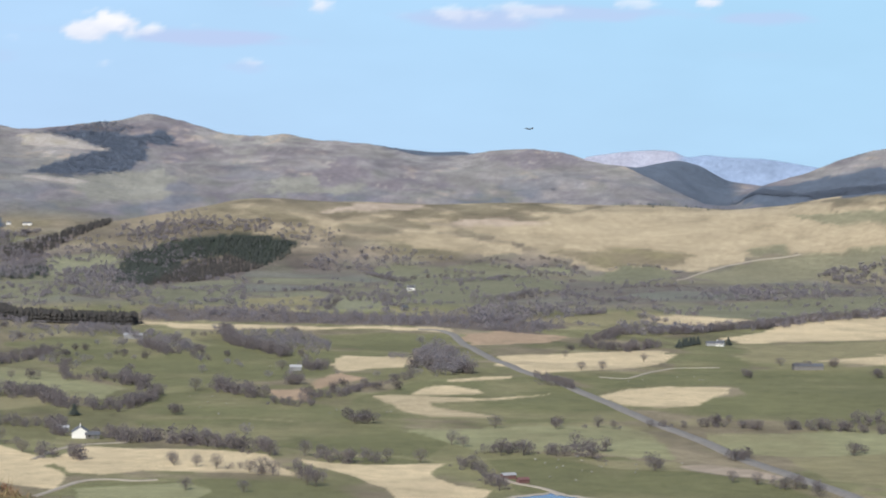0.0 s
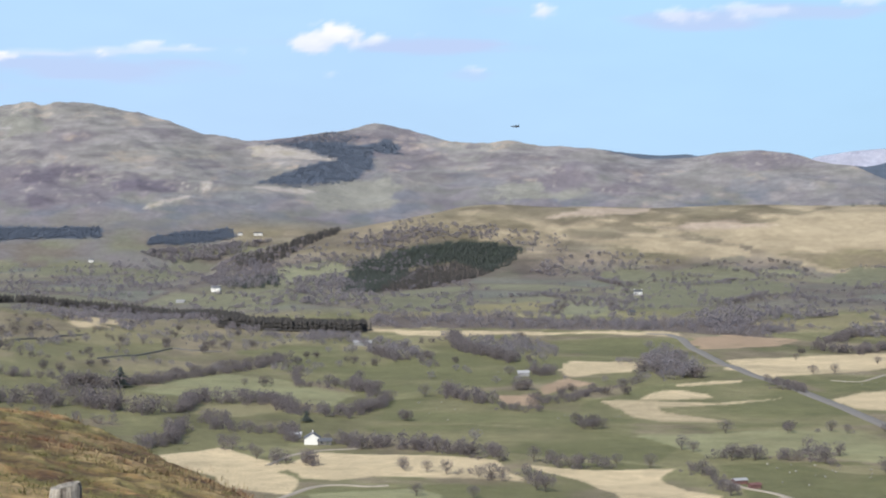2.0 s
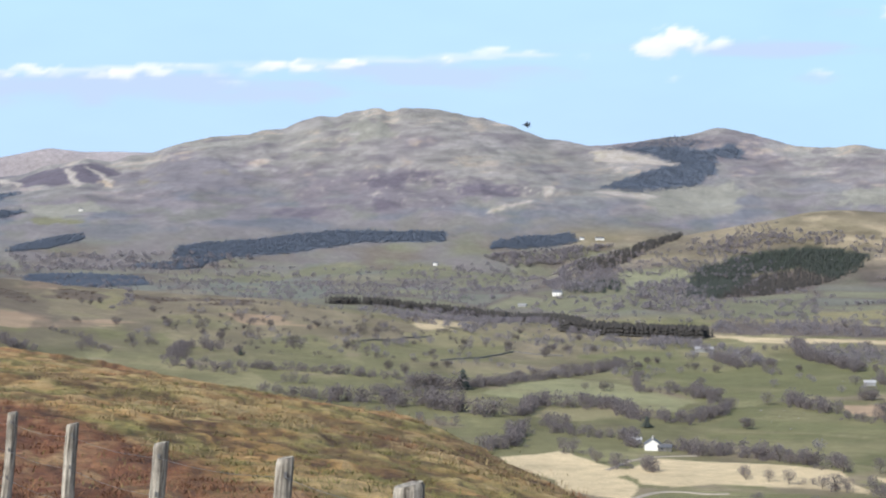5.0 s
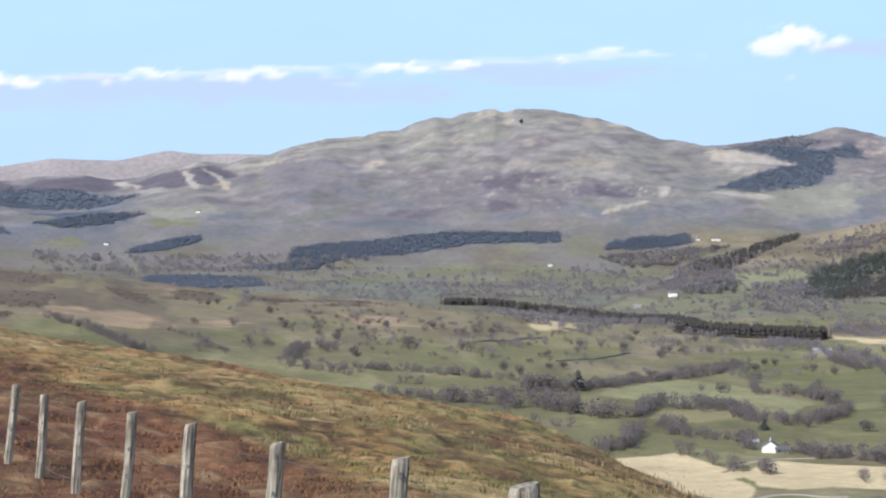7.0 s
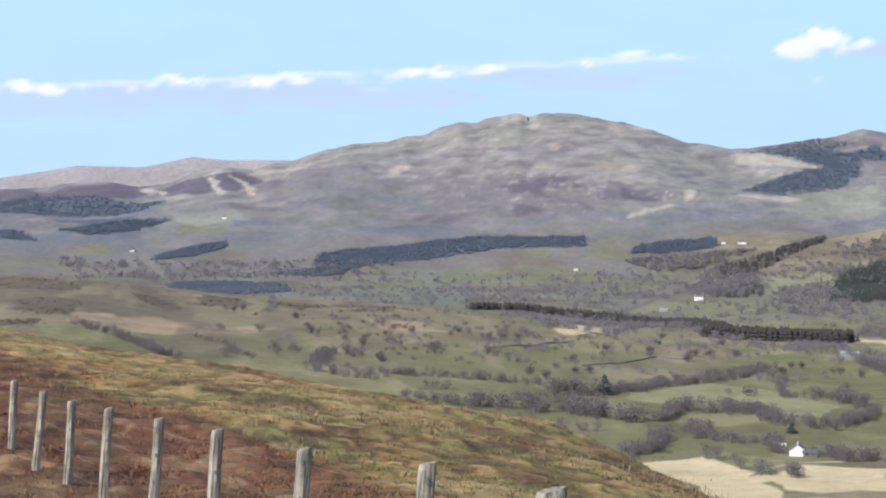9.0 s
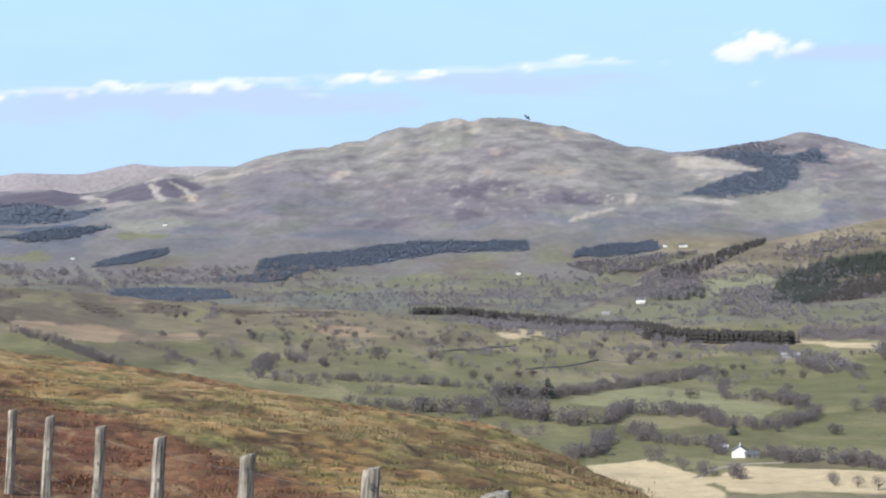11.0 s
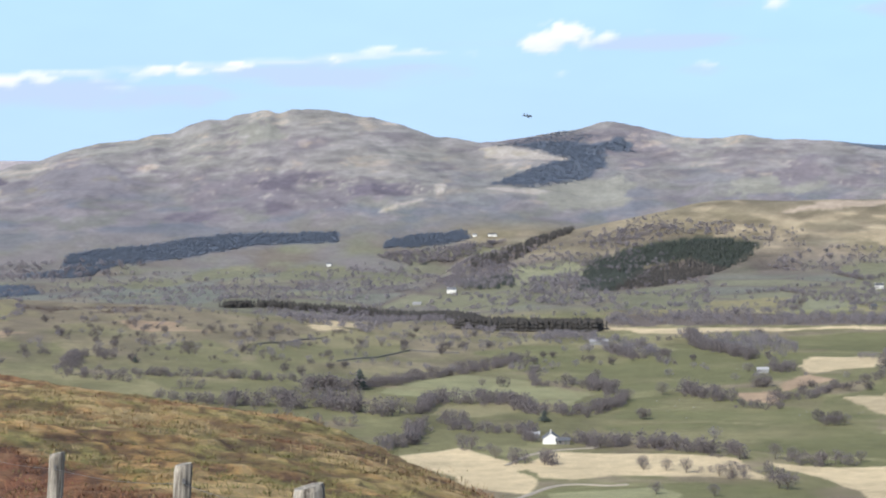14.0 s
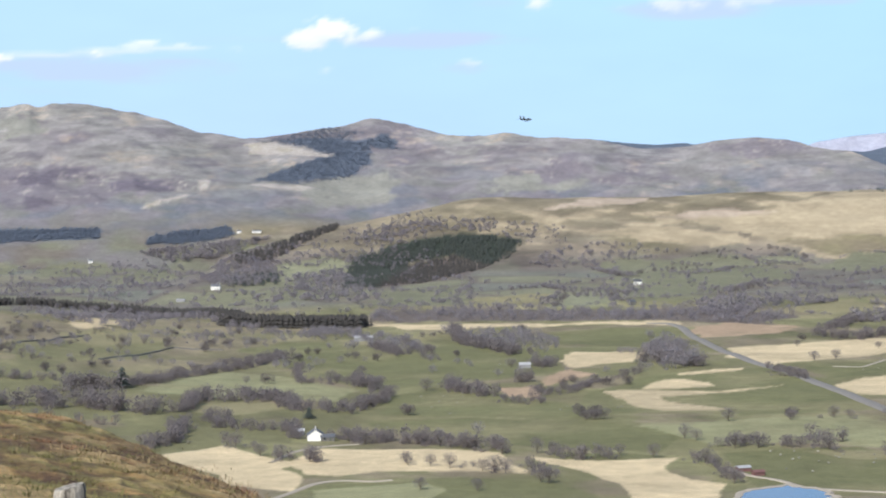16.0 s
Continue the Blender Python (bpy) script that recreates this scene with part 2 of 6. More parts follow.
def ground_material():
    m, n, l, b = material("ground_cover", 0.95)
    g = n.new("ShaderNodeNewGeometry").outputs["Position"]
    at = n.new("ShaderNodeAttribute")
    at.attribute_name = "cover"
    col = at.outputs["Color"]
    col = times_grey(n, l, col, noise_node(n, l, 0.012, 4, 0.6, g), 0.86, 1.14)
    col = times_grey(n, l, col, noise_node(n, l, 0.09, 5, 0.7, g), 0.82, 1.18)
    col = times_grey(n, l, col, noise_node(n, l, 1.3, 4, 0.7, g), 0.8, 1.2)
    col = times_grey(n, l, col, noise_node(n, l, 6.0, 4, 0.7, g), 0.62, 1.38)
    l.new(col, b.inputs["Base Color"])
    bp = n.new("ShaderNodeBump")
    bp.inputs["Strength"].default_value, bp.inputs["Distance"].default_value = 0.7, 0.25
    l.new(noise_node(n, l, 3.0, 5, 0.7, g), bp.inputs["Height"])
    bq = n.new("ShaderNodeBump")
    bq.inputs["Strength"].default_value, bq.inputs["Distance"].default_value = 0.32, 1.2
    l.new(noise_node(n, l, 0.11, 5, 0.65, g), bq.inputs["Height"])
    l.new(bp.outputs[0], bq.inputs["Normal"])
    l.new(bq.outputs[0], b.inputs["Normal"])
    return m


GROUND = ground_material()
BARK = speckled("bark", (0.09, 0.075, 0.06), (0.2, 0.17, 0.14), 2.0)
TWIGS = island_mat("bare_twigs", [(0.0, (0.210, 0.185, 0.185)), (0.5, (0.245, 0.215, 0.210)), (1.0, (0.289, 0.252, 0.238))], 0.9, 0.5)
THORN = island_mat("thorn_twigs", [(0.0, (0.13, 0.115, 0.112)), (0.5, (0.16, 0.14, 0.134)), (1.0, (0.2, 0.175, 0.165))], 0.9, 0.4)
HEATHER = island_mat("dead_heather", [(0.0, (0.13, 0.1, 0.078)), (0.5, (0.17, 0.13, 0.1)), (1.0, (0.22, 0.17, 0.125))], 0.9, 0.4)
LARCH = island_mat("bare_larch_and_spruce", [(0.0, (0.087, 0.084, 0.080)), (0.6, (0.101, 0.095, 0.087)), (1.0, (0.122, 0.112, 0.103))], 0.9, 0.45)
# Twigs paled towards lilac-grey: distance haze put into the colour
HAZED_TWIGS = island_mat("hazed_twigs", [(0.0, (0.280, 0.256, 0.266)), (0.5, (0.306, 0.278, 0.287)), (1.0, (0.333, 0.304, 0.308))], 0.9, 0.5)
NEEDLES = island_mat("conifer_needles", [(0.0, (0.074, 0.087, 0.079)), (0.6, (0.083, 0.096, 0.084)), (1.0, (0.092, 0.106, 0.091))], 0.9, 0.4)
# Needles turned slate-blue: haze over the far plantations put into their colour
HAZED_NEEDLES = island_mat("hazed_needles", [(0.0, (0.141, 0.170, 0.221)), (0.6, (0.147, 0.178, 0.227)), (1.0, (0.157, 0.187, 0.235))], 0.9, 0.5)
WEATHERED = timber("weathered_timber", (0.085, 0.073, 0.058), (0.47, 0.43, 0.35))
WIRE = speckled("galvanised_wire", (0.16, 0.155, 0.15), (0.3, 0.29, 0.27), 20.0, 0.5, 0.7, 0, 0)
ASPHALT = speckled("asphalt", (0.17, 0.158, 0.14), (0.245, 0.23, 0.205), 0.3, 0.9, 0, 0.1, 0)
TRACK = speckled("stony_track", (0.30, 0.262, 0.205), (0.42, 0.37, 0.295), 0.4, 0.95, 0, 0.2, 0)
WHITEWASH = speckled("white_render", (0.72, 0.71, 0.66), (0.84, 0.83, 0.78), 1.5, 0.85, 0, 0.1, 0)
SLATE = speckled("slate_roof", (0.07, 0.075, 0.085), (0.14, 0.145, 0.155), 2.0, 0.6, 0, 0.2)
GLASS = speckled("dark_window_glass", (0.02, 0.025, 0.03), (0.04, 0.045, 0.05), 1.0, 0.1, 0, 0, 0)
DOORPAINT = speckled("painted_door", (0.09, 0.10, 0.08), (0.13, 0.13, 0.11), 3.0, 0.5, 0, 0, 0)
BARNTIN = speckled("barn_sheeting", (0.30, 0.30, 0.30), (0.46, 0.46, 0.45), 0.8, 0.5, 0.2, 0.1)
BARNRED = speckled("rusty_red_sheeting", (0.14, 0.07, 0.065), (0.21, 0.115, 0.105), 0.8, 0.6, 0.1, 0.1)
WALLSTONE = speckled("dry_stone", (0.10, 0.095, 0.09), (0.24, 0.23, 0.21), 1.5, 0.95, 0, 0.5)
FLEECE = speckled("sheep_fleece", (0.28, 0.27, 0.22), (0.42, 0.40, 0.33), 8.0, 0.95)
DARKFACE = speckled("sheep_face", (0.10, 0.09, 0.08), (0.3, 0.28, 0.25), 8.0, 0.9)
JETGREY = speckled("jet_grey_paint", (0.05, 0.054, 0.058), (0.08, 0.084, 0.088), 0.6, 0.45, 0, 0.02, 0)
JETDARK = speckled("jet_nozzle_metal", (0.03, 0.03, 0.03), (0.08, 0.075, 0.07), 2.0, 0.4, 0.8, 0, 0)
CANOPY = speckled("jet_canopy", (0.02, 0.022, 0.025), (0.03, 0.032, 0.035), 1.0, 0.05, 0, 0, 0)

# ---- land cover: base colours of grass, straw, moor and heath, hazed in the far tones ----
COVER = {
    "pasture": (0.172, 0.164, 0.080), "green": (0.150, 0.149, 0.068), "light": (0.255, 0.25, 0.132), "olive": (0.235, 0.21, 0.112),
    "straw": (0.56, 0.455, 0.278), "rust": (0.36, 0.262, 0.17), "moor": (0.39, 0.322, 0.21), "rough": (0.215, 0.180, 0.115),
    "scrub": (0.155, 0.132, 0.110), "heather": (0.168, 0.150, 0.164), "fell": (0.246, 0.231, 0.22), "fellgreen": (0.232, 0.227, 0.194),
    # lilac, dim, blue and pale have distance haze mixed into their tones
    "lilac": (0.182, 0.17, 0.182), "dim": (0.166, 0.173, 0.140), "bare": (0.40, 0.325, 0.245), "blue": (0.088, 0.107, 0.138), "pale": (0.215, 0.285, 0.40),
    "scree": (0.37, 0.335, 0.295), "ling": (0.118, 0.104, 0.126), "heath": (0.125, 0.10, 0.075), "needle": (0.03, 0.038, 0.028), "leafmould": (0.13, 0.108, 0.092),
}
FIELDS = []
HEATH = (-16.8, 35.7, 0.76, -0.65)  # a point on the heath edge and the way across it


def field(kind, *outline):
    FIELDS.append((kind, np.array(outline, float)))


def inside(px, py, poly):
    res = np.zeros(px.shape, bool)
    for (ax, ay), (bx, by) in zip(poly, np.roll(poly, -1, 0)):
        if ay != by:
            res ^= ((ay > py) != (by > py)) & (px < (bx - ax) * (py - ay) / (by - ay) + ax)
    return res


def mix3(a, b, w):
    return a * (1 - w[:, None]) + np.asarray(b) * w[:, None]


def patchwork(x, y, sx=130.0, sy=95.0):
    """Irregular small fields: each place's field, as a number 0 to 1, and its distance from the field's edge."""
    i, j = np.floor(x / sx).astype(int), np.floor(y / sy).astype(int)
    d1, d2, cell = np.full(x.shape, 1e9), np.full(x.shape, 1e9), np.zeros(x.shape)
    for a in (-1, 0, 1):
        for b in (-1, 0, 1):
            u, v = (i + a) % 251, (j + b) % 253
            d = np.hypot((i + a + _LAT[u, v]) * sx - x, (j + b + _LAT[v, u]) * sy - y)
            h = _LAT[(u * 7 + v * 3) % 256, (v * 5 + u) % 256]
            nearer = d < d1
            d2 = np.where(nearer, d1, np.minimum(d2, d))
            cell, d1 = np.where(nearer, h, cell), np.where(nearer, d, d1)
    return cell, (d2 - d1) / 2


def heath_side(x, y):
    """Metres past the edge of the red-brown heath along the fence, towards the west."""
    return -(x - HEATH[0]) * HEATH[2] + (y - HEATH[1]) * HEATH[3]


def cover(x, y, z):
    """Base colour of the ground at each place; far tones hold painted haze."""
    r, az = np.hypot(x, y), np.degrees(np.arctan2(x, y))
    C = {k: np.array(v) for k, v in COVER.items()}
    n1, n2, n3 = fbm(x, y, 130, 4, 2.0), fbm(x, y, 45, 4, 6.0), fbm(x, y, 420, 3, 31.0)
    step = lambda v, lo, hi: np.clip((v - lo) / (hi - lo), 0, 1)
    col = np.tile(C["pasture"], (len(x), 1))
    col = mix3(col, C["olive"], step(n1, 0.0, 0.35))
    col = mix3(col, C["rough"], step(n2 + 0.4 * n3, 0.12, 0.4))
    # spur: rough pasture with heathy top
    spur = step(r, 1350, 1700) * (1 - step(r, 2150, 2300)) * (1 - step(az, -14, -10))
    col = mix3(col, C["olive"], spur * step(n2, -0.3, 0.2) * 0.8)
    col = mix3(col, C["rough"], spur * (0.35 + 0.65 * step(n1 + 0.4 * n2, -0.2, 0.15)))
    grain = fbm(0.93 * x + 0.36 * y, (0.93 * y - 0.36 * x) * 0.2, 22, 4, 151.0)
    col = col * np.clip(1 + 0.45 * grain * step(r, 700, 900) * (1 - step(r, 2150, 2300)), 0.6, 1.4)[:, None]
    # wooded plain and far valley, with haze put into the dim and lilac tones
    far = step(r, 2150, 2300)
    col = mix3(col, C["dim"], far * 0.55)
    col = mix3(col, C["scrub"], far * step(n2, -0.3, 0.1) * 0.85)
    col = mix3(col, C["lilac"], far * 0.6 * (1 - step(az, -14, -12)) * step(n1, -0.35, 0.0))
    # small hedged fields of the far valley
    cell, edge = patchwork(x, y)
    small = far * (1 - step(r, 2620, 2700) * step(az, -13, -12)) * (1 - step(r, 3050, 3250))
    tones = np.array([C["pasture"], C["dim"], C["olive"], C["light"] * 0.85, C["scrub"], C["leafmould"], C["rough"]])[(cell * 6.99).astype(int)]
    # haze in the colour: every small field greyed towards dim
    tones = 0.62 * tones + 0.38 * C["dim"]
    w = small * 0.75
    col = col * (1 - w[:, None]) + tones * w[:, None]
    col = mix3(col, C["leafmould"], small * (1 - step(edge, 3, 9)) * 0.8)
    # knoll and moor
    kz = step(r, 2550, 2750) * (1 - step(r, 3500, 3600)) * step(az, -14.5, -12.5)
    up = step(z, 45, 100)
    col = mix3(col, C["scrub"], kz * (0.55 + 0.4 * step(n2, -0.2, 0.2)))
    col = mix3(col, C["olive"], kz * step(n1, 0.05, 0.3) * 0.5)
    col = mix3(col, C["rough"], kz * up * 0.8)
    col = mix3(col, C["moor"], kz * up * step(n2 + n3 * 0.5, 0.02, 0.22) * step(az, -9, -4))
    col = col * np.clip(1 + 0.6 * kz * fbm(x * 0.5, z * 3 + 0.1 * y, 26, 4, 191.0), 0.6, 1.4)[:, None]
    # mountains
    mt = step(r, 3350, 3600) * np.maximum(step(r, 3500, 3650), 1 - step(az, -14.5, -12.5))
    m1, m2, m4 = fbm(x, z * 3 + 0.15 * y, 210, 5, 51.0), fbm(x, z * 2.2 + 0.1 * y, 64, 5, 57.0), fbm(x, z * 2.4 + 0.1 * y, 24, 4, 63.0)
    fell = mix3(np.tile(C["fell"], (len(x), 1)), C["fellgreen"], step(m1, 0.0, 0.3) * 0.55)
    fell = mix3(fell, C["heather"], step(-m1 + 0.5 * m2, 0.10, 0.38) * 0.85)
    fell = mix3(fell, C["bare"], step(m2 + 0.7 * m4, 0.32, 0.55) * 0.4 * step(z, 130, 190))
    fell = fell * np.clip(1 + 0.22 * m4 + 0.18 * m2 + 0.16 * fbm(x * 0.5, z * 2.4 + y * 0.3, 14, 3, 67.0), 0.55, 1.45)[:, None]
    fell = fell * np.clip(1 + 0.26 * fbm(x * 0.5, z * 2.6 + 0.15 * y, 20, 4, 171.0), 0.7, 1.35)[:, None]
    seam = np.abs(fbm(x * 0.4, z * 2 + 0.2 * y, 48, 4, 117.0))
    fell = mix3(fell, C["bare"], (1 - step(seam, 0.015, 0.06)) * step(m1 + m2, 0.0, 0.3) * 0.6)
    fell = mix3(fell, C["heather"] * 0.85, step(fbm(x * 0.6, z * 2.4 + 0.15 * y, 38, 4, 123.0), 0.22, 0.42) * 0.7)
    # low slopes: woods and fields tinted lilac, dim and blue for haze
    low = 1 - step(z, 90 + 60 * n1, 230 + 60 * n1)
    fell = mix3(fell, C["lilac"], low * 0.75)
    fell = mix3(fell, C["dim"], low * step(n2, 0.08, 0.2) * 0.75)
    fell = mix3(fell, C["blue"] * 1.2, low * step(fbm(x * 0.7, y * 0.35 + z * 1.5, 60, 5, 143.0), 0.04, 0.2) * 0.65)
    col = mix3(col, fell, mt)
    # farthest ridges: distance haze put into the colour, lilac to pale blue
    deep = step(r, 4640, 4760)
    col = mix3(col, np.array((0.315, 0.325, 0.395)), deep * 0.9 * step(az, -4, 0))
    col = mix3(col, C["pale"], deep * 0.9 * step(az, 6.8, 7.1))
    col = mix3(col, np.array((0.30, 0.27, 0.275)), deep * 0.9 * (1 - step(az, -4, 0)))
    # hill behind the crest, blued by the same painted haze
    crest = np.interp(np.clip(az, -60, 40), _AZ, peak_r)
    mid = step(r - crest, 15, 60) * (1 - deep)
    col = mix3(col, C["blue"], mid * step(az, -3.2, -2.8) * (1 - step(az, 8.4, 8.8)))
    # fields with their own outlines, edges a little ragged
    rag = np.clip(r / 250, 4, 5) + 16 * step(r, 1350, 1700) + np.clip((r - 3300) / 40, 0, 26)
    wx, wy = x + rag * fbm(x, y, 30, 3, 71.0), y + rag * fbm(x, y, 30, 3, 83.0)
    for kind, poly in FIELDS:
        (x0, y0), (x1, y1) = poly.min(0) - 6, poly.max(0) + 6
        sel = np.nonzero((x > x0) & (x < x1) & (y > y0) & (y < y1))[0]
        k = 0.6 if kind == "blue" else 0.3 if kind in ("scree", "ling") else 1.0
        sel = sel[inside(x[sel] + k * (wx - x)[sel], y[sel] + k * (wy - y)[sel], poly)]
        c, alt = C[kind], C["rough" if kind in ("straw", "rust", "moor", "bare") else "olive"]
        # far fields greyed towards dim, haze put into the colour
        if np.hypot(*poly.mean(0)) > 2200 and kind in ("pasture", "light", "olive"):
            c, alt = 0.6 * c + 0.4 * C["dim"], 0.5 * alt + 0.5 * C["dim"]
        if kind in ("heath", "ling", "blue", "heather", "needle", "leafmould", "fellgreen"):
            alt = C[kind] * 1.2
        w = step(n2[sel] + 0.6 * n1[sel], 0.05, 0.5) * (0.3 if kind == "straw" else 0.55)
        tint = c * (1 - w[:, None]) + alt * w[:, None]
        if kind == "heather" or kind == "ling" and poly[:, 0].mean() > -1700:  # broken by grass and thin lines of pale bare rock
            keep = 0.9 * step(m2[sel] + 0.5 * m4[sel], -0.35, 0.1)
            tint = col[sel] * (1 - keep[:, None]) + tint * keep[:, None]
            line = np.abs(fbm(x[sel] * 0.35, z[sel] * 3 + 0.2 * y[sel], 24, 3, 111.0))
            tint = mix3(tint, C["scree"], (1 - step(line, 0.012, 0.045)) * step(m1[sel] + m2[sel], -0.25, 0.1) * 0.7)
        col[sel] = tint
    crown = step(r, 1300, 1450) * (1 - step(r, 2050, 2150)) * (1 - step(az, -23, -20))
    col = mix3(col, C["heath"] * 1.15, crown * step(fbm(0.89 * x + 0.45 * y, (0.89 * y - 0.45 * x) * 0.18, 30, 4, 181.0), -0.08, 0.12) * (0.35 + 0.45 * (1 - step(az, -31, -25))))
    # bracken slope in the foreground: turf, dead bracken and bents in streaks down the slope
    fg = 1 - step(r, 240, 300)
    a = np.radians(130)
    sx, sy = x * np.cos(a) + y * np.sin(a), -x * np.sin(a) + y * np.cos(a)
    f1, f2, f3 = fbm(sx * 0.35, sy, 5.5, 4, 91.0), fbm(sx * 0.5, sy, 1.7, 3, 97.0), fbm(x, y, 30, 3, 101.0)
    near = np.tile(np.array((0.182, 0.166, 0.07)), (len(x), 1))
    near = mix3(near, (0.30, 0.228, 0.112), step(f2 + 0.3 * f1, -0.05, 0.3) * 0.7)
    near = mix3(near, (0.195, 0.105, 0.056), step(f1 + 0.35 * f3 + 0.5 * f2, 0.1, 0.3) * 0.75)
    near = mix3(near, (0.33, 0.19, 0.088), step(fbm(sx * 0.5, sy, 2.6, 4, 131.0), 0.12, 0.32) * 0.65)
    near = mix3(near, (0.125, 0.07, 0.042), step(fbm(sx * 0.32, sy, 3.2, 4, 137.0), 0.2, 0.36) * 0.75)
    side = heath_side(x, y) + 1.2 * f1 + 0.8 * f3
    near = mix3(near, (0.195, 0.094, 0.056), step(side, -0.3, 0.6) * (0.55 + 0.4 * step(f2, -0.4, 0.1)))
    lip = step(r / np.interp(np.clip(az, -60, 40), _AZ, brow_r), 0.62, 0.9) * step(f1 + f2, -0.35, 0.15)
    near = mix3(near, (0.235, 0.125, 0.065), lip * 0.8)
    near = mix3(near, (0.10, 0.042, 0.031), step(side + 1.5 * f2, 1.0, 5.0) * 0.8)
    f4 = tufts(x, y)
    near = near * np.array((1.06, 1.0, 0.9))
    # dry tan on tuft tops; hollows painted darker to stand in for shade
    near = mix3(near, (0.34, 0.25, 0.13), step(f4, 0.12, 0.34) * (0.65 - 0.45 * step(side, -0.3, 1.5)))
    near = mix3(near, (0.075, 0.042, 0.027), step(-f4, 0.1, 0.28) * (0.55 + 0.3 * step(side, -0.3, 0.6)))
    # finer flecks, dark leaning to the hollows and tan to the tops
    f5 = fbm(0.914 * x + 0.407 * y, (0.914 * y - 0.407 * x) * 0.3, 0.34, 2, 173.0)
    near = mix3(near, (0.06, 0.033, 0.022), step(f5 - 0.4 * f4, 0.22, 0.45) * 0.7)
    near = mix3(near, (0.38, 0.28, 0.15), step(-f5 + 0.5 * f4, 0.28, 0.55) * 0.5)
    near = near * np.clip(1 + 0.35 * f2 + 0.35 * fbm(x, y, 0.7, 3, 107.0), 0.4, 1.7)[:, None] * np.where(side[:, None] < 0, np.array((1.22, 1.2, 1.06)), np.array((1.03, 0.96, 0.87)))
    return mix3(col, near, fg)


def build_ground():
    az = np.concatenate([np.arange(-180, -37, 6.0), np.arange(-37, 16.5, 0.076), np.arange(17, 180, 6.0)])
    r = np.concatenate([[0.5, 2.0], np.geomspace(4, 11.8, 14), np.geomspace(12, 170, 215), np.geomspace(176, 560, 16), np.arange(566, 1000, 3.6), np.arange(1000, 2000, 9.0), np.arange(2000, 3500, 15.0), np.arange(3500, 4990, 14.0), [5600, 7000, 9000]])
    A, R = np.meshgrid(np.radians(az), r, indexing="ij")
    x, y = (R * np.sin(A)).ravel(), (R * np.cos(A)).ravel()
    z = height(x, y)
    na, nr = len(az), len(r)
    i = np.arange(na)[:, None] * nr + np.arange(nr - 1)
    j = (np.roll(np.arange(na), -1))[:, None] * nr + np.arange(nr - 1)
    quads = np.stack([i, j, j + 1, i + 1], -1).reshape(-1, 4)
    me = bpy.data.meshes.new("ground")
    me.vertices.add(len(x))
    me.vertices.foreach_set("co", np.stack([x, y, z], 1).astype(np.float32).ravel())
    k = np.arange(1, na - 1)
    cap = np.stack([np.zeros_like(k), (k + 1) * nr, k * nr], 1)
    me.loops.add(quads.size + cap.size)
    me.loops.foreach_set("vertex_index", np.concatenate([quads.ravel(), cap.ravel()]).astype(np.int32))
    me.polygons.add(len(quads) + len(cap))
    me.polygons.foreach_set("loop_start", np.concatenate([np.arange(0, quads.size, 4), quads.size + np.arange(0, cap.size, 3)]).astype(np.int32))
    me.polygons.foreach_set("use_smooth", np.ones(len(quads) + len(cap), bool))
    me.update(calc_edges=True)
    at = me.attributes.new("cover", "FLOAT_COLOR", "POINT")
    c = np.ones((len(x), 4), np.float32)
    total = np.zeros((len(x), 3))
    da, dr = np.gradient(np.radians(az))[:, None] * 0.25, np.gradient(r)[None, :] * 0.25
    for sa, sr in ((-1, 1), (1, -1)):  # averaged over each cell, so that edges run smooth
        p, q = A + sa * np.minimum(da, 0.0004), R + sr * dr
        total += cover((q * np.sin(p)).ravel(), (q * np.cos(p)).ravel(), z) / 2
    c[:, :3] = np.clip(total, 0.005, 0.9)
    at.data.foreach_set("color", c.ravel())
    me.materials.append(GROUND)
    tagged(new("ground", me), "rolling valley of green and straw fields below brown hills", "ground", kind="structure")


# ---- fields, in metres east and north of the viewpoint ----
field("green", (-270, 1396), (-275, 1704), (-201, 1525), (-193, 1683), (-123, 1605), (-37, 1542), (-86, 1471), (-76, 1372), (-115, 1309), (-147, 1290), (-194, 1251))
field("green", (-120, 1770), (-1, 1802), (9, 1678), (-37, 1574), (-86, 1616))
field("green", (-181, 1213), (-147, 1253), (-75, 1176), (-25, 1098), (-56, 1069), (-115, 1096), (-167, 1101))
field("green", (-176, 1076), (-114, 1088), (-43, 1057), (12, 1010), (-5, 934), (-60, 948), (-142, 1016))
field("green", (180, 1507), (203, 1617), (233, 1702), (255, 1683), (230, 1444), (173, 1411))
field("green", (88, 1363), (236, 1443), (340, 1475), (315, 1251), (254, 1101), (168, 1105), (110, 1177), (201, 1250), (196, 1311), (105, 1282))
field("green", (20, 1366), (71, 1360), (98, 1282), (119, 1100), (38, 1077), (33, 1118), (66, 1252), (26, 1290))
field("light", (-18, 1042), (101, 1073), (114, 1024), (116, 939), (62, 960), (20, 958))
field("light", (141, 1045), (246, 1066), (254, 1006), (225, 972), (174, 954), (146, 975))
field("green", (25, 926), (89, 946), (123, 886), (155, 848), (162, 822), (157, 795), (40, 789), (31, 861))
field("green", (-158, 823), (-94, 853), (-53, 840), (-32, 801), (-31, 769), (-141, 757))
field("light", (-154, 812), (-110, 839), (-94, 813), (-100, 780), (-144, 773))
field("green", (-65, 932), (-21, 930), (3, 918), (-36, 901))
field("olive", (60, 928), (116, 935), (121, 894), (85, 898))
field("straw", (-183, 904), (-175, 954), (-122, 950), (-84, 934), (-65, 864), (-96, 873), (-135, 872), (-150, 857), (-168, 862))
field("straw", (-215, 897), (-188, 894), (-164, 850), (-161, 810), (-200, 834))
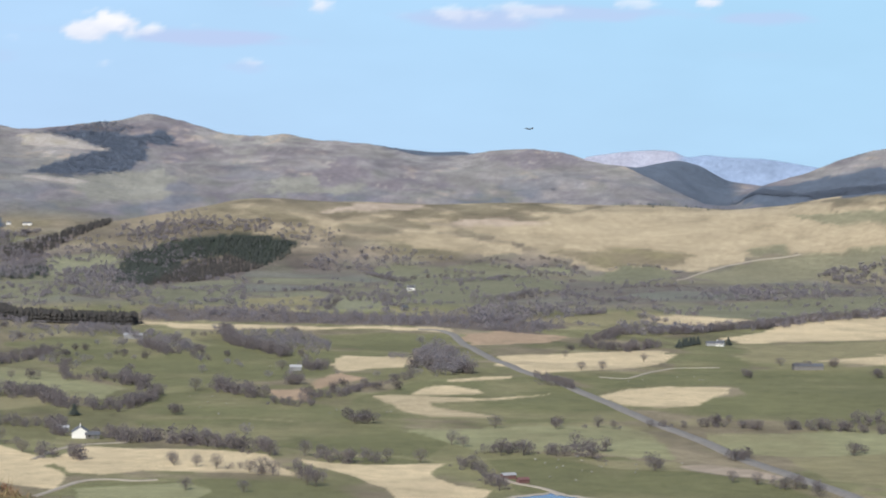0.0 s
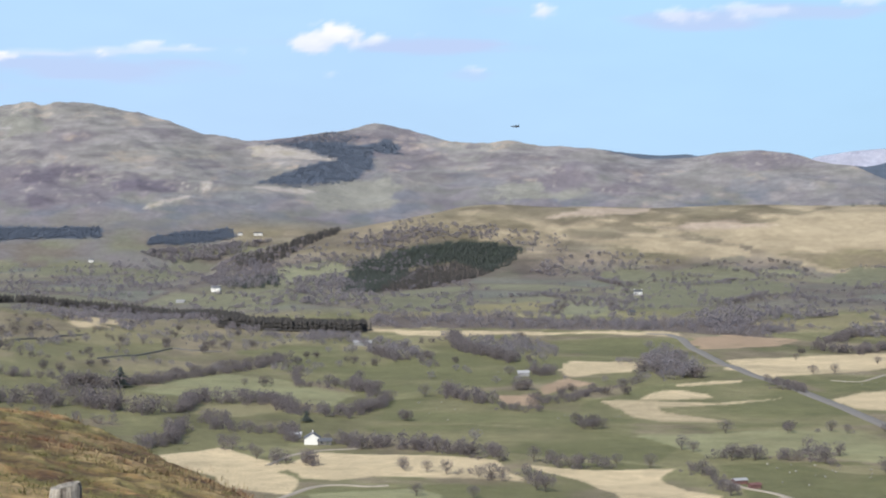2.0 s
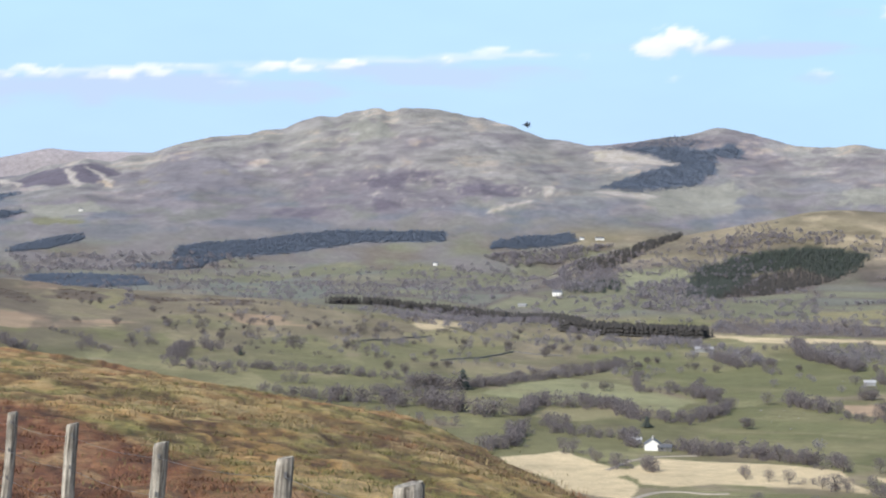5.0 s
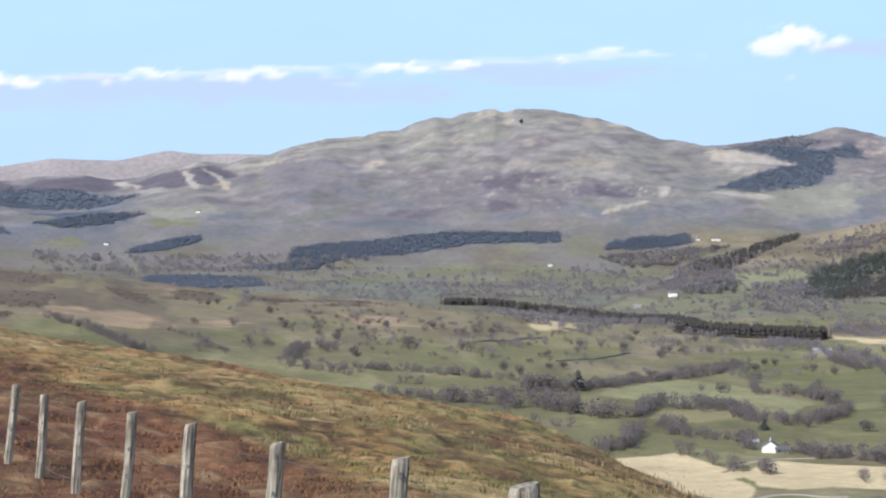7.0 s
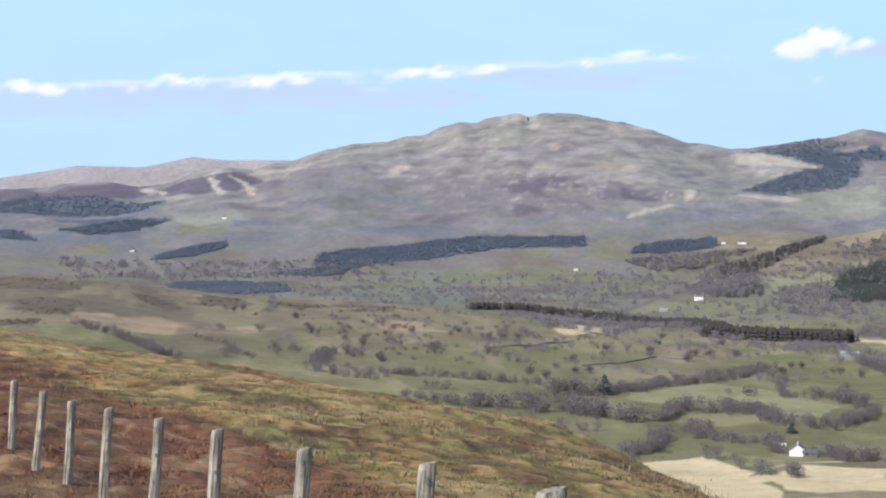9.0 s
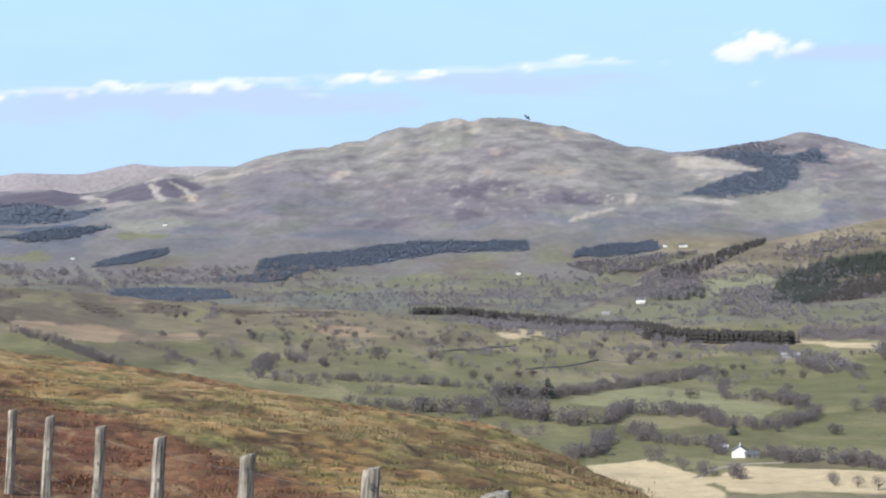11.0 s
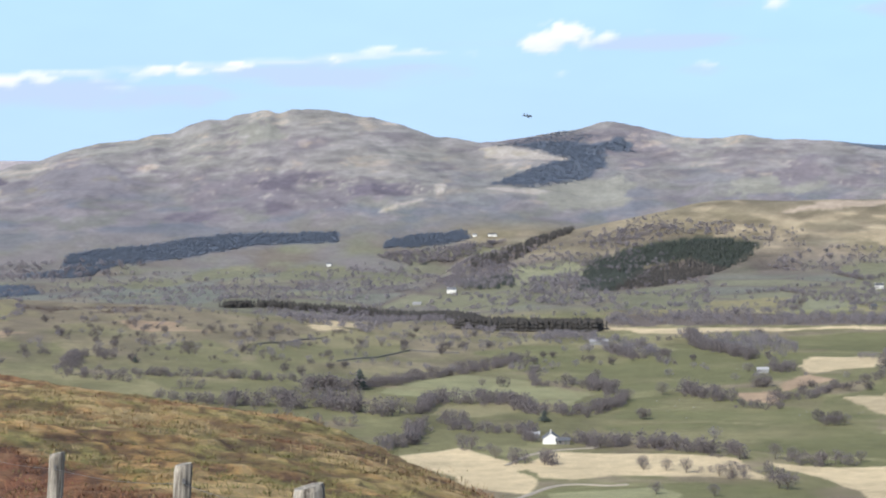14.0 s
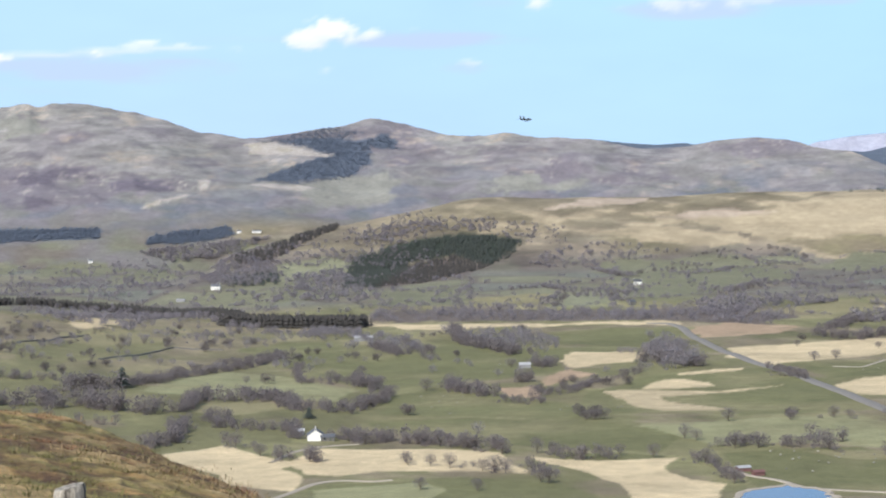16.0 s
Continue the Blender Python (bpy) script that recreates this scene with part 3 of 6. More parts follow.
field("straw", (-69, 919), (-36, 905), (3, 914), (-4, 878), (6, 842), (-21, 830), (-34, 857))
field("straw", (-21, 838), (6, 842), (23, 830), (19, 786), (-17, 782))
field("straw", (-86, 1471), (-72, 1532), (-21, 1534), (-25, 1426), (-73, 1388))
field("rust", (-110, 1253), (-81, 1263), (-51, 1333), (-73, 1376), (-85, 1319), (-81, 1183), (-102, 1202))
field("rust", (17, 1794), (63, 1837), (109, 1783), (89, 1696), (33, 1666), (22, 1710))
field("straw", (-308, 1962), (-224, 1905), (-120, 1850), (4, 1858), (10, 1818), (-97, 1827), (-202, 1807), (-263, 1868))
field("straw", (43, 1553), (101, 1583), (189, 1619), (180, 1507), (125, 1429), (69, 1388), (46, 1449))
field("straw", (252, 1764), (353, 1954), (485, 2111), (532, 2120), (444, 1771), (313, 1730), (264, 1710))
field("straw", (211, 2019), (264, 2114), (331, 2084), (312, 1949), (237, 1940))
field("olive", (173, 950), (225, 972), (243, 964), (214, 847), (177, 872), (172, 914))
field("olive", (260, 1682), (400, 1741), (429, 1709), (381, 1515), (275, 1472), (243, 1511))
field("straw", (292, 1514), (364, 1581), (399, 1589), (374, 1488), (341, 1483))
field("moor", (13, 3022), (157, 3070), (275, 3198), (477, 3178), (661, 2891), (714, 2862), (689, 2757), (538, 2811), (451, 2826), (363, 2726), (221, 2737), (148, 2890), (74, 2957))
field("moor", (-124, 2923), (-22, 2970), (65, 2941), (131, 2875), (71, 2833), (-20, 2882))
field("rough", (164, 2873), (266, 2882), (370, 2842), (337, 2774), (239, 2764))
field("bare", (-201, 3047), (-135, 3163), (-24, 3210), (-60, 3121))
field("bare", (-40, 3046), (103, 3076), (173, 3041), (49, 3018))
field("olive", (542, 3018), (670, 2934), (723, 2897), (707, 2831), (589, 2903))
field("olive", (440, 2868), (507, 2866), (509, 2808), (458, 2821))
field("olive", (338, 2681), (443, 2779), (537, 2803), (636, 2778), (689, 2757), (673, 2691), (528, 2670), (388, 2569))
field("pasture", (-557, 2709), (-496, 2766), (-456, 2631), (-449, 2425), (-507, 2434))
field("pasture", (-591, 2489), (-475, 2416), (-403, 2364), (-478, 2264), (-560, 2356))
field("light", (-344, 2361), (-256, 2412), (-251, 2240), (-290, 2146), (-320, 2219))
field("light", (118, 2755), (183, 2776), (187, 2704), (123, 2687))
field("pasture", (220, 2729), (296, 2766), (337, 2705), (257, 2537), (208, 2578))
field("pasture", (-75, 2745), (95, 2796), (117, 2732), (151, 2622), (79, 2309), (-14, 2198), (-73, 2433))
field("light", (-126, 2114), (-111, 2323), (-60, 2229), (-62, 2081), (-119, 2059))
field("olive", (-297, 2105), (-226, 2259), (-130, 2306), (-141, 2161), (-223, 2102))
field("olive", (119, 2002), (199, 2149), (211, 2019), (155, 1904))
field("pasture", (235, 2214), (396, 2345), (558, 2431), (610, 2435), (569, 2272), (516, 2248), (353, 2019), (255, 2087))
field("pasture", (-580, 1398), (-575, 1521), (-502, 1416), (-460, 1239), (-509, 1237))
field("light", (-343, 1219), (-345, 1314), (-325, 1384), (-264, 1332), (-205, 1257), (-206, 1180), (-263, 1197), (-310, 1211))
field("olive", (-292, 1154), (-260, 1186), (-230, 1143), (-248, 1098), (-280, 1120))
field("green", (-361, 1602), (-347, 1699), (-271, 1664), (-207, 1395), (-260, 1370), (-306, 1475))
field("pasture", (-534, 1506), (-498, 1698), (-427, 1631), (-412, 1482), (-462, 1340))
field("pasture", (-733, 1297), (-652, 1406), (-599, 1272), (-669, 1250))
field("rust", (-779, 1326), (-758, 1416), (-708, 1495), (-703, 1359), (-735, 1268))
field("straw", (-598, 1894), (-551, 1900), (-519, 1768), (-551, 1737))
field("pasture", (-265, 1033), (-225, 1071), (-202, 1039), (-194, 975), (-235, 999))
field("pasture", (-491, 1193), (-408, 1241), (-391, 1179), (-452, 1135))
field("straw", (-252, 916), (-230, 967), (-198, 925), (-174, 901), (-198, 855), (-234, 892))
field("dim", (-1155, 3033), (-1077, 3096), (-996, 2976), (-1055, 2845))
field("dim", (-1204, 2702), (-1150, 2842), (-975, 2699), (-887, 2348), (-1068, 2434))
field("pasture", (-609, 2410), (-599, 2491), (-484, 2406), (-463, 2239), (-587, 2354))
field("pasture", (-360, 2334), (-269, 2403), (-247, 2401), (-221, 2151), (-318, 2143))
field("pasture", (-558, 2738), (-484, 2776), (-452, 2708), (-462, 2483), (-520, 2533))
field("heather", (-1341, 3673), (-1277, 3713), (-1142, 3702), (-1085, 3669), (-1155, 3559), (-1275, 3573))
field("bare", (-1965, 3701), (-1929, 3697), (-1830, 3568), (-1809, 3605), (-1764, 3566), (-1825, 3535))
field("fell", (-886, 4046), (-872, 4151), (-724, 4078), (-754, 3983))
field("fellgreen", (-690, 3885), (-556, 3947), (-544, 3860), (-613, 3821))
field("heather", (73, 4313), (116, 4304), (179, 4310), (236, 4316), (278, 4273), (337, 4233), (211, 4169), (102, 4221))
field("heather", (-242, 4207), (-166, 4155), (-196, 4021), (-246, 4071))
field("fellgreen", (-365, 3949), (-265, 4001), (-124, 3992), (-211, 3888), (-344, 3855))
# Blue fields from here on: ground under far plantations, haze in its colour
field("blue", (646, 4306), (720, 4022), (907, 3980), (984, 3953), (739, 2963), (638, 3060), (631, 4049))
field("leafmould", (-323, 2073), (-221, 2086), (-132, 2030), (-1, 2050), (70, 2021), (123, 1922), (94, 1804), (-1, 1866), (-122, 1886), (-307, 1974))
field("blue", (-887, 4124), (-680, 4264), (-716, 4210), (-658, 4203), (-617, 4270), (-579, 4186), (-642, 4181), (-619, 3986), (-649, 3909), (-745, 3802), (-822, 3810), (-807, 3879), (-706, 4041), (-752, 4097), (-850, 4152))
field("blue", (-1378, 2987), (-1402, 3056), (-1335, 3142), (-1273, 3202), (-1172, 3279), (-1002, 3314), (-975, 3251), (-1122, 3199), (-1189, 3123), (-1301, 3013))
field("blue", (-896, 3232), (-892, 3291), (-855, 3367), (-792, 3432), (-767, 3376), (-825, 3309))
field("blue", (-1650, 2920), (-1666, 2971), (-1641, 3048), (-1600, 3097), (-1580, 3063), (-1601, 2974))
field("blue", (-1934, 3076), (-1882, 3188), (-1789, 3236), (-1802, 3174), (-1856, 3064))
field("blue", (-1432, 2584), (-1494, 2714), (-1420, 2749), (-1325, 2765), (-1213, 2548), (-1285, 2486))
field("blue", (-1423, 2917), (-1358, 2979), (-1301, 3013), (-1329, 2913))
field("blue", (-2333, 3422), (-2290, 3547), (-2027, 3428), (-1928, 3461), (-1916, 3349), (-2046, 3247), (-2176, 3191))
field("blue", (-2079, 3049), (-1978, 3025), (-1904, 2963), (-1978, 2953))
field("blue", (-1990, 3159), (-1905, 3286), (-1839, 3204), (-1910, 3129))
field("rust", (-927, 1620), (-916, 1712), (-888, 1718), (-880, 1568))
field("olive", (-840, 1671), (-848, 1738), (-755, 1570), (-774, 1552))
field("rust", (-712, 1647), (-649, 1630), (-585, 1577), (-636, 1544))
field("olive", (-557, 1714), (-503, 1793), (-444, 1676), (-487, 1560))
field("heather", (-1533, 3735), (-1479, 3792), (-1384, 3738), (-1387, 3681), (-1483, 3704))
field("fellgreen", (-1503, 4061), (-1403, 4080), (-1287, 3967), (-1343, 3906))
field("lilac", (-1777, 3755), (-1619, 3756), (-1485, 3617), (-1544, 3470), (-1712, 3564))
field("fellgreen", (-1812, 3274), (-1703, 3345), (-1645, 3254), (-1736, 3202))
field("fellgreen", (-1079, 3650), (-982, 3714), (-935, 3664), (-1014, 3581))
field("heather", (-268, 4053), (-103, 4085), (75, 4057), (-100, 3969), (-259, 3921))

field("green", (-69, 1082), (-50, 1221), (-15, 1318), (47, 1339), (82, 1279), (97, 1176), (70, 1080), (26, 1090), (-25, 1092))
field("straw", (-45, 1221), (-21, 1228), (29, 1218), (51, 1233), (75, 1254), (35, 1205), (-7, 1188), (0, 1160), (24, 1132), (33, 1110), (-6, 1106), (-27, 1156))
field("straw", (-20, 1236), (-11, 1276), (4, 1296), (26, 1274), (29, 1248), (7, 1238))
field("straw", (4, 1330), (28, 1360), (50, 1369), (47, 1347), (8, 1316))
field("straw", (103, 1244), (124, 1280), (152, 1301), (194, 1298), (189, 1266), (173, 1232), (160, 1189), (138, 1174), (121, 1178), (110, 1189))
field("bare", (115, 915), (131, 927), (146, 904), (157, 880), (151, 865), (134, 878), (119, 896))
field("rough", (-1044, 1523), (-943, 1545), (-905, 1671), (-721, 1758), (-696, 1703), (-735, 1531), (-731, 1367), (-768, 1235), (-811, 1183))
field("rust", (-817, 1322), (-793, 1387), (-760, 1422), (-727, 1355), (-751, 1271), (-779, 1253))
field("rust", (-936, 1681), (-1394, 2627), (-915, 1713), (-917, 1659))
field("olive", (-907, 1789), (-1241, 2521), (-813, 1670), (-775, 1556), (-794, 1539), (-843, 1669))
field("heath", (-856, 1287), (-898, 1375), (-889, 1412), (-850, 1393), (-800, 1290), (-823, 1275))
field("heath", (-906, 1564), (-873, 1579), (-828, 1519), (-824, 1480), (-884, 1536))
field("heath", (-879, 1634), (-917, 1728), (-889, 1747), (-859, 1701), (-840, 1628), (-856, 1602))
field("heath", (-863, 1760), (-848, 1767), (-817, 1782), (-786, 1754), (-786, 1675), (-827, 1697))
field("heath", (-801, 1789), (-775, 1800), (-744, 1813), (-709, 1728), (-746, 1704))
field("heath", (-1039, 1526), (-986, 1566), (-939, 1540), (-928, 1474), (-992, 1456))
field("heath", (-838, 1230), (-806, 1249), (-782, 1226), (-814, 1195))
field("heather", (-1384, 3552), (-1359, 3613), (-1285, 3674), (-1205, 3722), (-1086, 3719), (-995, 3686), (-938, 3730), (-909, 3657), (-1007, 3525), (-1103, 3406), (-1221, 3395), (-1328, 3469))
field("heather", (-1387, 3385), (-1365, 3443), (-1291, 3433), (-1206, 3384), (-1256, 3340))
field("fellgreen", (-732, 3762), (-674, 3874), (-560, 3928), (-535, 3752), (-639, 3669), (-695, 3683))
field("light", (-547, 2689), (-536, 2736), (-508, 2764), (-447, 2748), (-453, 2635), (-487, 2487), (-525, 2598))
field("pasture", (-589, 2374), (-601, 2454), (-559, 2468), (-455, 2397), (-398, 2357), (-391, 2279), (-471, 2200), (-583, 2353))
field("needle", (-410, 2420), (-370, 2428), (-358, 2634), (-372, 2735), (-312, 2777), (-253, 2712), (-224, 2793), (-213, 2862), (-257, 2889), (-355, 2862), (-410, 2832), (-444, 2779), (-451, 2695))
field("pasture", (-1157, 2996), (-1106, 3075), (-1056, 3076), (-1028, 2939), (-1116, 2864))
field("pasture", (-1026, 3075), (-990, 3119), (-930, 3118), (-847, 3030), (-896, 2882), (-974, 2892))
field("pasture", (-854, 2895), (-825, 3125), (-696, 2801), (-806, 2730))
field("pasture", (-1841, 2925), (-1810, 3005), (-1752, 2967), (-1793, 2922))
field("pasture", (-1764, 3191), (-1742, 3217), (-1641, 3182), (-1693, 3127))
field("pasture", (-811, 3263), (-737, 3333), (-689, 3340), (-733, 3267))
field("pasture", (-1214, 2820), (-1179, 2925), (-1113, 2857), (-1132, 2737))
field("ling", (-2263, 3564), (-2262, 3641), (-2182, 3672), (-2401, 4175), (-2036, 3591), (-2053, 3477), (-2115, 3404))
field("ling", (-2035, 3589), (-2047, 3704), (-1957, 3716), (-1906, 3749), (-1852, 3723), (-1803, 3656), (-1806, 3551), (-1872, 3505), (-1959, 3545))
field("ling", (-2412, 3563), (-2366, 3624), (-2263, 3564), (-2216, 3500), (-2349, 3470))
field("ling", (-1270, 3630), (-1198, 3701), (-1093, 3704), (-1067, 3655), (-1147, 3614), (-1229, 3581))
field("ling", (-1077, 3650), (-1000, 3662), (-932, 3707), (-914, 3655), (-989, 3580), (-1046, 3582))
field("ling", (-1393, 3398), (-1342, 3444), (-1248, 3407), (-1262, 3355), (-1338, 3347))
field("ling", (-1259, 3469), (-1204, 3509), (-1121, 3463), (-1169, 3407))
field("scree", (-1958, 3698), (-1947, 3708), (-1881, 3596), (-1821, 3537), (-1815, 3495), (-1889, 3582))
field("scree", (-1907, 3708), (-1880, 3698), (-1781, 3584), (-1780, 3562), (-1861, 3644))
field("scree", (-2140, 3720), (-2007, 3607), (-1994, 3571), (-2065, 3614))
field("scree", (-913, 3697), (-902, 3745), (-876, 3650), (-892, 3644))
field("scree", (-965, 3493), (-937, 3550), (-906, 3600), (-902, 3578), (-931, 3529), (-955, 3477))
field("scree", (-821, 3761), (-753, 3755), (-693, 3793), (-692, 3757), (-755, 3714), (-809, 3709))
field("scree", (-910, 4113), (-853, 4133), (-770, 4084), (-707, 4059), (-707, 4028), (-786, 4040), (-878, 4025))
field("leafmould", (-652, 2842), (-613, 2863), (-574, 2930), (-633, 3444), (-605, 3506), (-511, 2983), (-535, 2909), (-555, 2832), (-570, 2739), (-618, 2729))
field("leafmould", (-370, 2428), (-308, 2485), (-278, 2615), (-252, 2704), (-310, 2763), (-369, 2715))
field("light", (-130, 2100), (-123, 2301), (-90, 2324), (-59, 2183), (-87, 2092))
field("light", (125, 2737), (151, 2768), (175, 2762), (184, 2714), (139, 2686))
field("pasture", (-60, 2487), (-18, 2620), (35, 2540), (12, 2368), (-44, 2390))
field("pasture", (-113, 2700), (-76, 2781), (-19, 2772), (-33, 2624), (-84, 2547))
field("pasture", (216, 2579), (219, 2711), (264, 2771), (318, 2750), (326, 2680), (250, 2540))
field("pasture", (57, 2543), (113, 2646), (172, 2594), (154, 2433), (80, 2347))

build_ground()


# ---- small helpers ----
def mesh(name, verts, faces, mat, smooth=False):
    me = bpy.data.meshes.new(name)
    me.from_pydata([tuple(v) for v in verts], [], [tuple(f) for f in faces])
    me.materials.append(mat)
    if smooth:
        me.polygons.foreach_set("use_smooth", [True] * len(me.polygons))
    me.update()
    return me


def part(name, me, parent, label="", m=None):
    ob = new(name, me)
    ob.parent = parent
    if m is not None:
        ob.matrix_basis = m
    if label:
        ob["label"] = label
    return ob


def ground_z(x, y):
    return float(height(np.array([x]), np.array([y]))[0])


def big_mesh(name, verts, tris, mat):
    """A mesh from arrays of corners and triangles."""
    me = bpy.data.meshes.new(name)
    me.vertices.add(len(verts))
    me.vertices.foreach_set("co", verts.astype(np.float32).ravel())
    me.loops.add(tris.size)
    me.loops.foreach_set("vertex_index", tris.astype(np.int32).ravel())
    me.polygons.add(len(tris))
    me.polygons.foreach_set("loop_start", np.arange(0, tris.size, 3, dtype=np.int32))
    me.update(calc_edges=True)
    me.materials.append(mat)
    return me


def strewn(templates, x, y, z, size, spin, which, squash=None):
    """Copies of small shapes joined: corners and triangles."""
    vs, ts, n = [], [], 0
    for k, (tv, tf) in enumerate(templates):
        s = np.nonzero(which == k)[0]
        if not len(s):
            continue
        c, d = np.cos(spin[s])[:, None], np.sin(spin[s])[:, None]
        sx = size[s][:, None]
        sq = sx if squash is None else (size * squash)[s][:, None]
        v = np.stack([(tv[:, 0] * c - tv[:, 1] * d) * sq + x[s][:, None], (tv[:, 0] * d + tv[:, 1] * c) * sq + y[s][:, None], tv[:, 2] * sx + z[s][:, None]], -1)
        t = tf[None] + (np.arange(len(s)) * len(tv))[:, None, None] + n
        vs.append(v.reshape(-1, 3))
        ts.append(t.reshape(-1, 3))
        n += v.shape[0] * v.shape[1]
    return np.concatenate(vs), np.concatenate(ts)


# ---- trees: unit height, scaled when placed ----
def tube(p, q, a, b, sides=5):
    """A tapered limb from p to q: corners and triangles."""
    p, q = np.array(p, float), np.array(q, float)
    d = q - p
    d = d / np.linalg.norm(d)
    u = np.cross(d, (0.31, 0.82, 0.48))
    u /= np.linalg.norm(u)
    w = np.cross(d, u)
    ang = np.arange(sides) * 2 * np.pi / sides
    ring = np.cos(ang)[:, None] * u + np.sin(ang)[:, None] * w
    v = np.concatenate([p + ring * a, q + ring * b])
    k = np.arange(sides)
    l = (k + 1) % sides
    return v, np.concatenate([np.stack([k, l, l + sides], 1), np.stack([k, l + sides, k + sides], 1)])


def joined(bits):
    vs, ts, n = [], [], 0
    for v, t in bits:
        vs.append(v)
        ts.append(t + n)
        n += len(v)
    return np.concatenate(vs), np.concatenate(ts)


def bare_tree_shape(seed, twigs, width, limbs=7):
    """A leafless broadleaf tree, 1 high: wood and a crown of fine twigs with an uneven outline."""
    g = np.random.default_rng(seed)
    limb_sides = 4 if twigs > 300 else 3
    fork = 0.13 + 0.1 * g.random()
    wood = [tube((0, 0, -0.03), (0.01, 0, fork), 0.028, 0.02, 6)]
    for k in range(limbs):
        a = 2 * np.pi * (k + 0.6 * g.random()) / limbs
        out, up = 0.14 + 0.26 * g.random(), fork + 0.12 + 0.52 * g.random()
        mid = np.array([np.cos(a) * out * 0.45, np.sin(a) * out * 0.45, fork + (up - fork) * 0.55])
        tip = np.array([np.cos(a) * out, np.sin(a) * out, up])
        wood += [tube((0.01, 0, fork * (0.75 + 0.25 * g.random())), mid, 0.012, 0.008, limb_sides), tube(mid, tip, 0.008, 0.003, limb_sides)]
        for _ in range(2):
            end = tip + g.normal(0, 0.1, 3) + (0, 0, 0.02)
            if twigs > 300:
                wood.append(tube(mid, end, 0.005, 0.002, 3))
    d = g.normal(0, 1, (twigs, 3))
    d /= np.linalg.norm(d, axis=1)[:, None]
    bumps = g.normal(0, 1, (7, 3))
    bumps /= np.linalg.norm(bumps, axis=1)[:, None]
    shape = 0.72 + 0.34 * np.max(np.clip(d @ bumps.T, 0, 1) ** 3, axis=1)
    deep = g.random(twigs) ** 0.45 * shape
    reach = 0.085 if twigs > 300 else 0.12 if twigs > 100 else 0.17
    base = np.array([0, 0, 0.53]) + d * deep[:, None] * (0.47, 0.47, 0.44)
    out = d + (0, 0, 0.55) + g.normal(0, 0.45, (twigs, 3))
    out /= np.linalg.norm(out, axis=1)[:, None]
    tip = base + out * (reach * (0.6 + 0.8 * g.random(twigs)))[:, None]
    s = np.cross(out, g.normal(0, 1, (twigs, 3)))
    s = s / np.linalg.norm(s, axis=1)[:, None] * (width * (0.6 + 0.8 * g.random(twigs)))[:, None]
    crown = np.stack([base - s, base + s, tip], 1).reshape(-1, 3)
    crown[:, 2] = np.clip(crown[:, 2], 0.05, 1.04)
    tf = np.arange(3 * twigs).reshape(-1, 3)
    return joined(wood), (crown, np.array(tf))


def round_tree_shape(seed, bits=165, size=0.066, stem=True):
    """A leafless tree as seen across a valley, 1 high: a thin stem under a lobed, see-through crown of short twigs."""
    g = np.random.default_rng(seed)
    d = g.normal(0, 1, (bits, 3))
    d /= np.linalg.norm(d, axis=1)[:, None]
    lobes = g.normal(0, 1, (6, 3))
    lobes /= np.linalg.norm(lobes, axis=1)[:, None]
    shape = 0.74 + 0.3 * np.max(np.clip(d @ lobes.T, 0, 1) ** 3, axis=1)
    c = np.array([0, 0, 0.53]) + d * (g.random(bits) ** 0.4 * shape)[:, None] * (0.45, 0.45, 0.47)
    c[:, 2] = np.clip(c[:, 2], 0.06, 1.02)
    s = size * (0.6 + 0.8 * g.random(bits))[:, None]
    along_, across = g.normal(0, 1, (bits, 3)) + (0, 0, 0.8), g.normal(0, 1, (bits, 3))
    along_ = along_ / np.linalg.norm(along_, axis=1)[:, None] * s
    across = across / np.linalg.norm(across, axis=1)[:, None] * s * 0.55
    v = np.stack([c - across - 0.5 * along_, c + across - 0.5 * along_, c + along_], 1).reshape(-1, 3)
    crown = (v, np.arange(3 * bits).reshape(-1, 3))
    return joined([tube((0, 0, -0.03), (0.01, 0, 0.45), 0.025, 0.012, 3), crown]) if stem else crown


def bush_shape(seed, bits=64, size=0.115):
    """A low thicket: short twigs heaped in a few rounded clumps."""
    g = np.random.default_rng(seed)
    heap = np.array([(g.normal(0, 0.3), g.normal(0, 0.3), 0.32 + 0.2 * g.random()) for _ in range(5)])
    k = g.integers(5, size=bits)
    d = g.normal(0, 1, (bits, 3))
    d = d / np.linalg.norm(d, axis=1)[:, None] * (g.random(bits) ** 0.4)[:, None]
    c = np.stack([heap[k, 0], heap[k, 1], heap[k, 2] * 0.85], 1) + d * heap[k, 2][:, None] * (0.9, 0.9, 0.85)
    c[:, 2] = np.clip(c[:, 2], 0.02, 1)
    s = size * (0.6 + 0.8 * g.random(bits))[:, None]
    up, side = g.normal(0, 1, (bits, 3)) + (0, 0, 0.9), g.normal(0, 1, (bits, 3))
    up = up / np.linalg.norm(up, axis=1)[:, None] * s
    side = side / np.linalg.norm(side, axis=1)[:, None] * s * 0.5
    return np.stack([c - side - 0.5 * up, c + side - 0.5 * up, c + up], 1).reshape(-1, 3), np.arange(3 * bits).reshape(-1, 3)


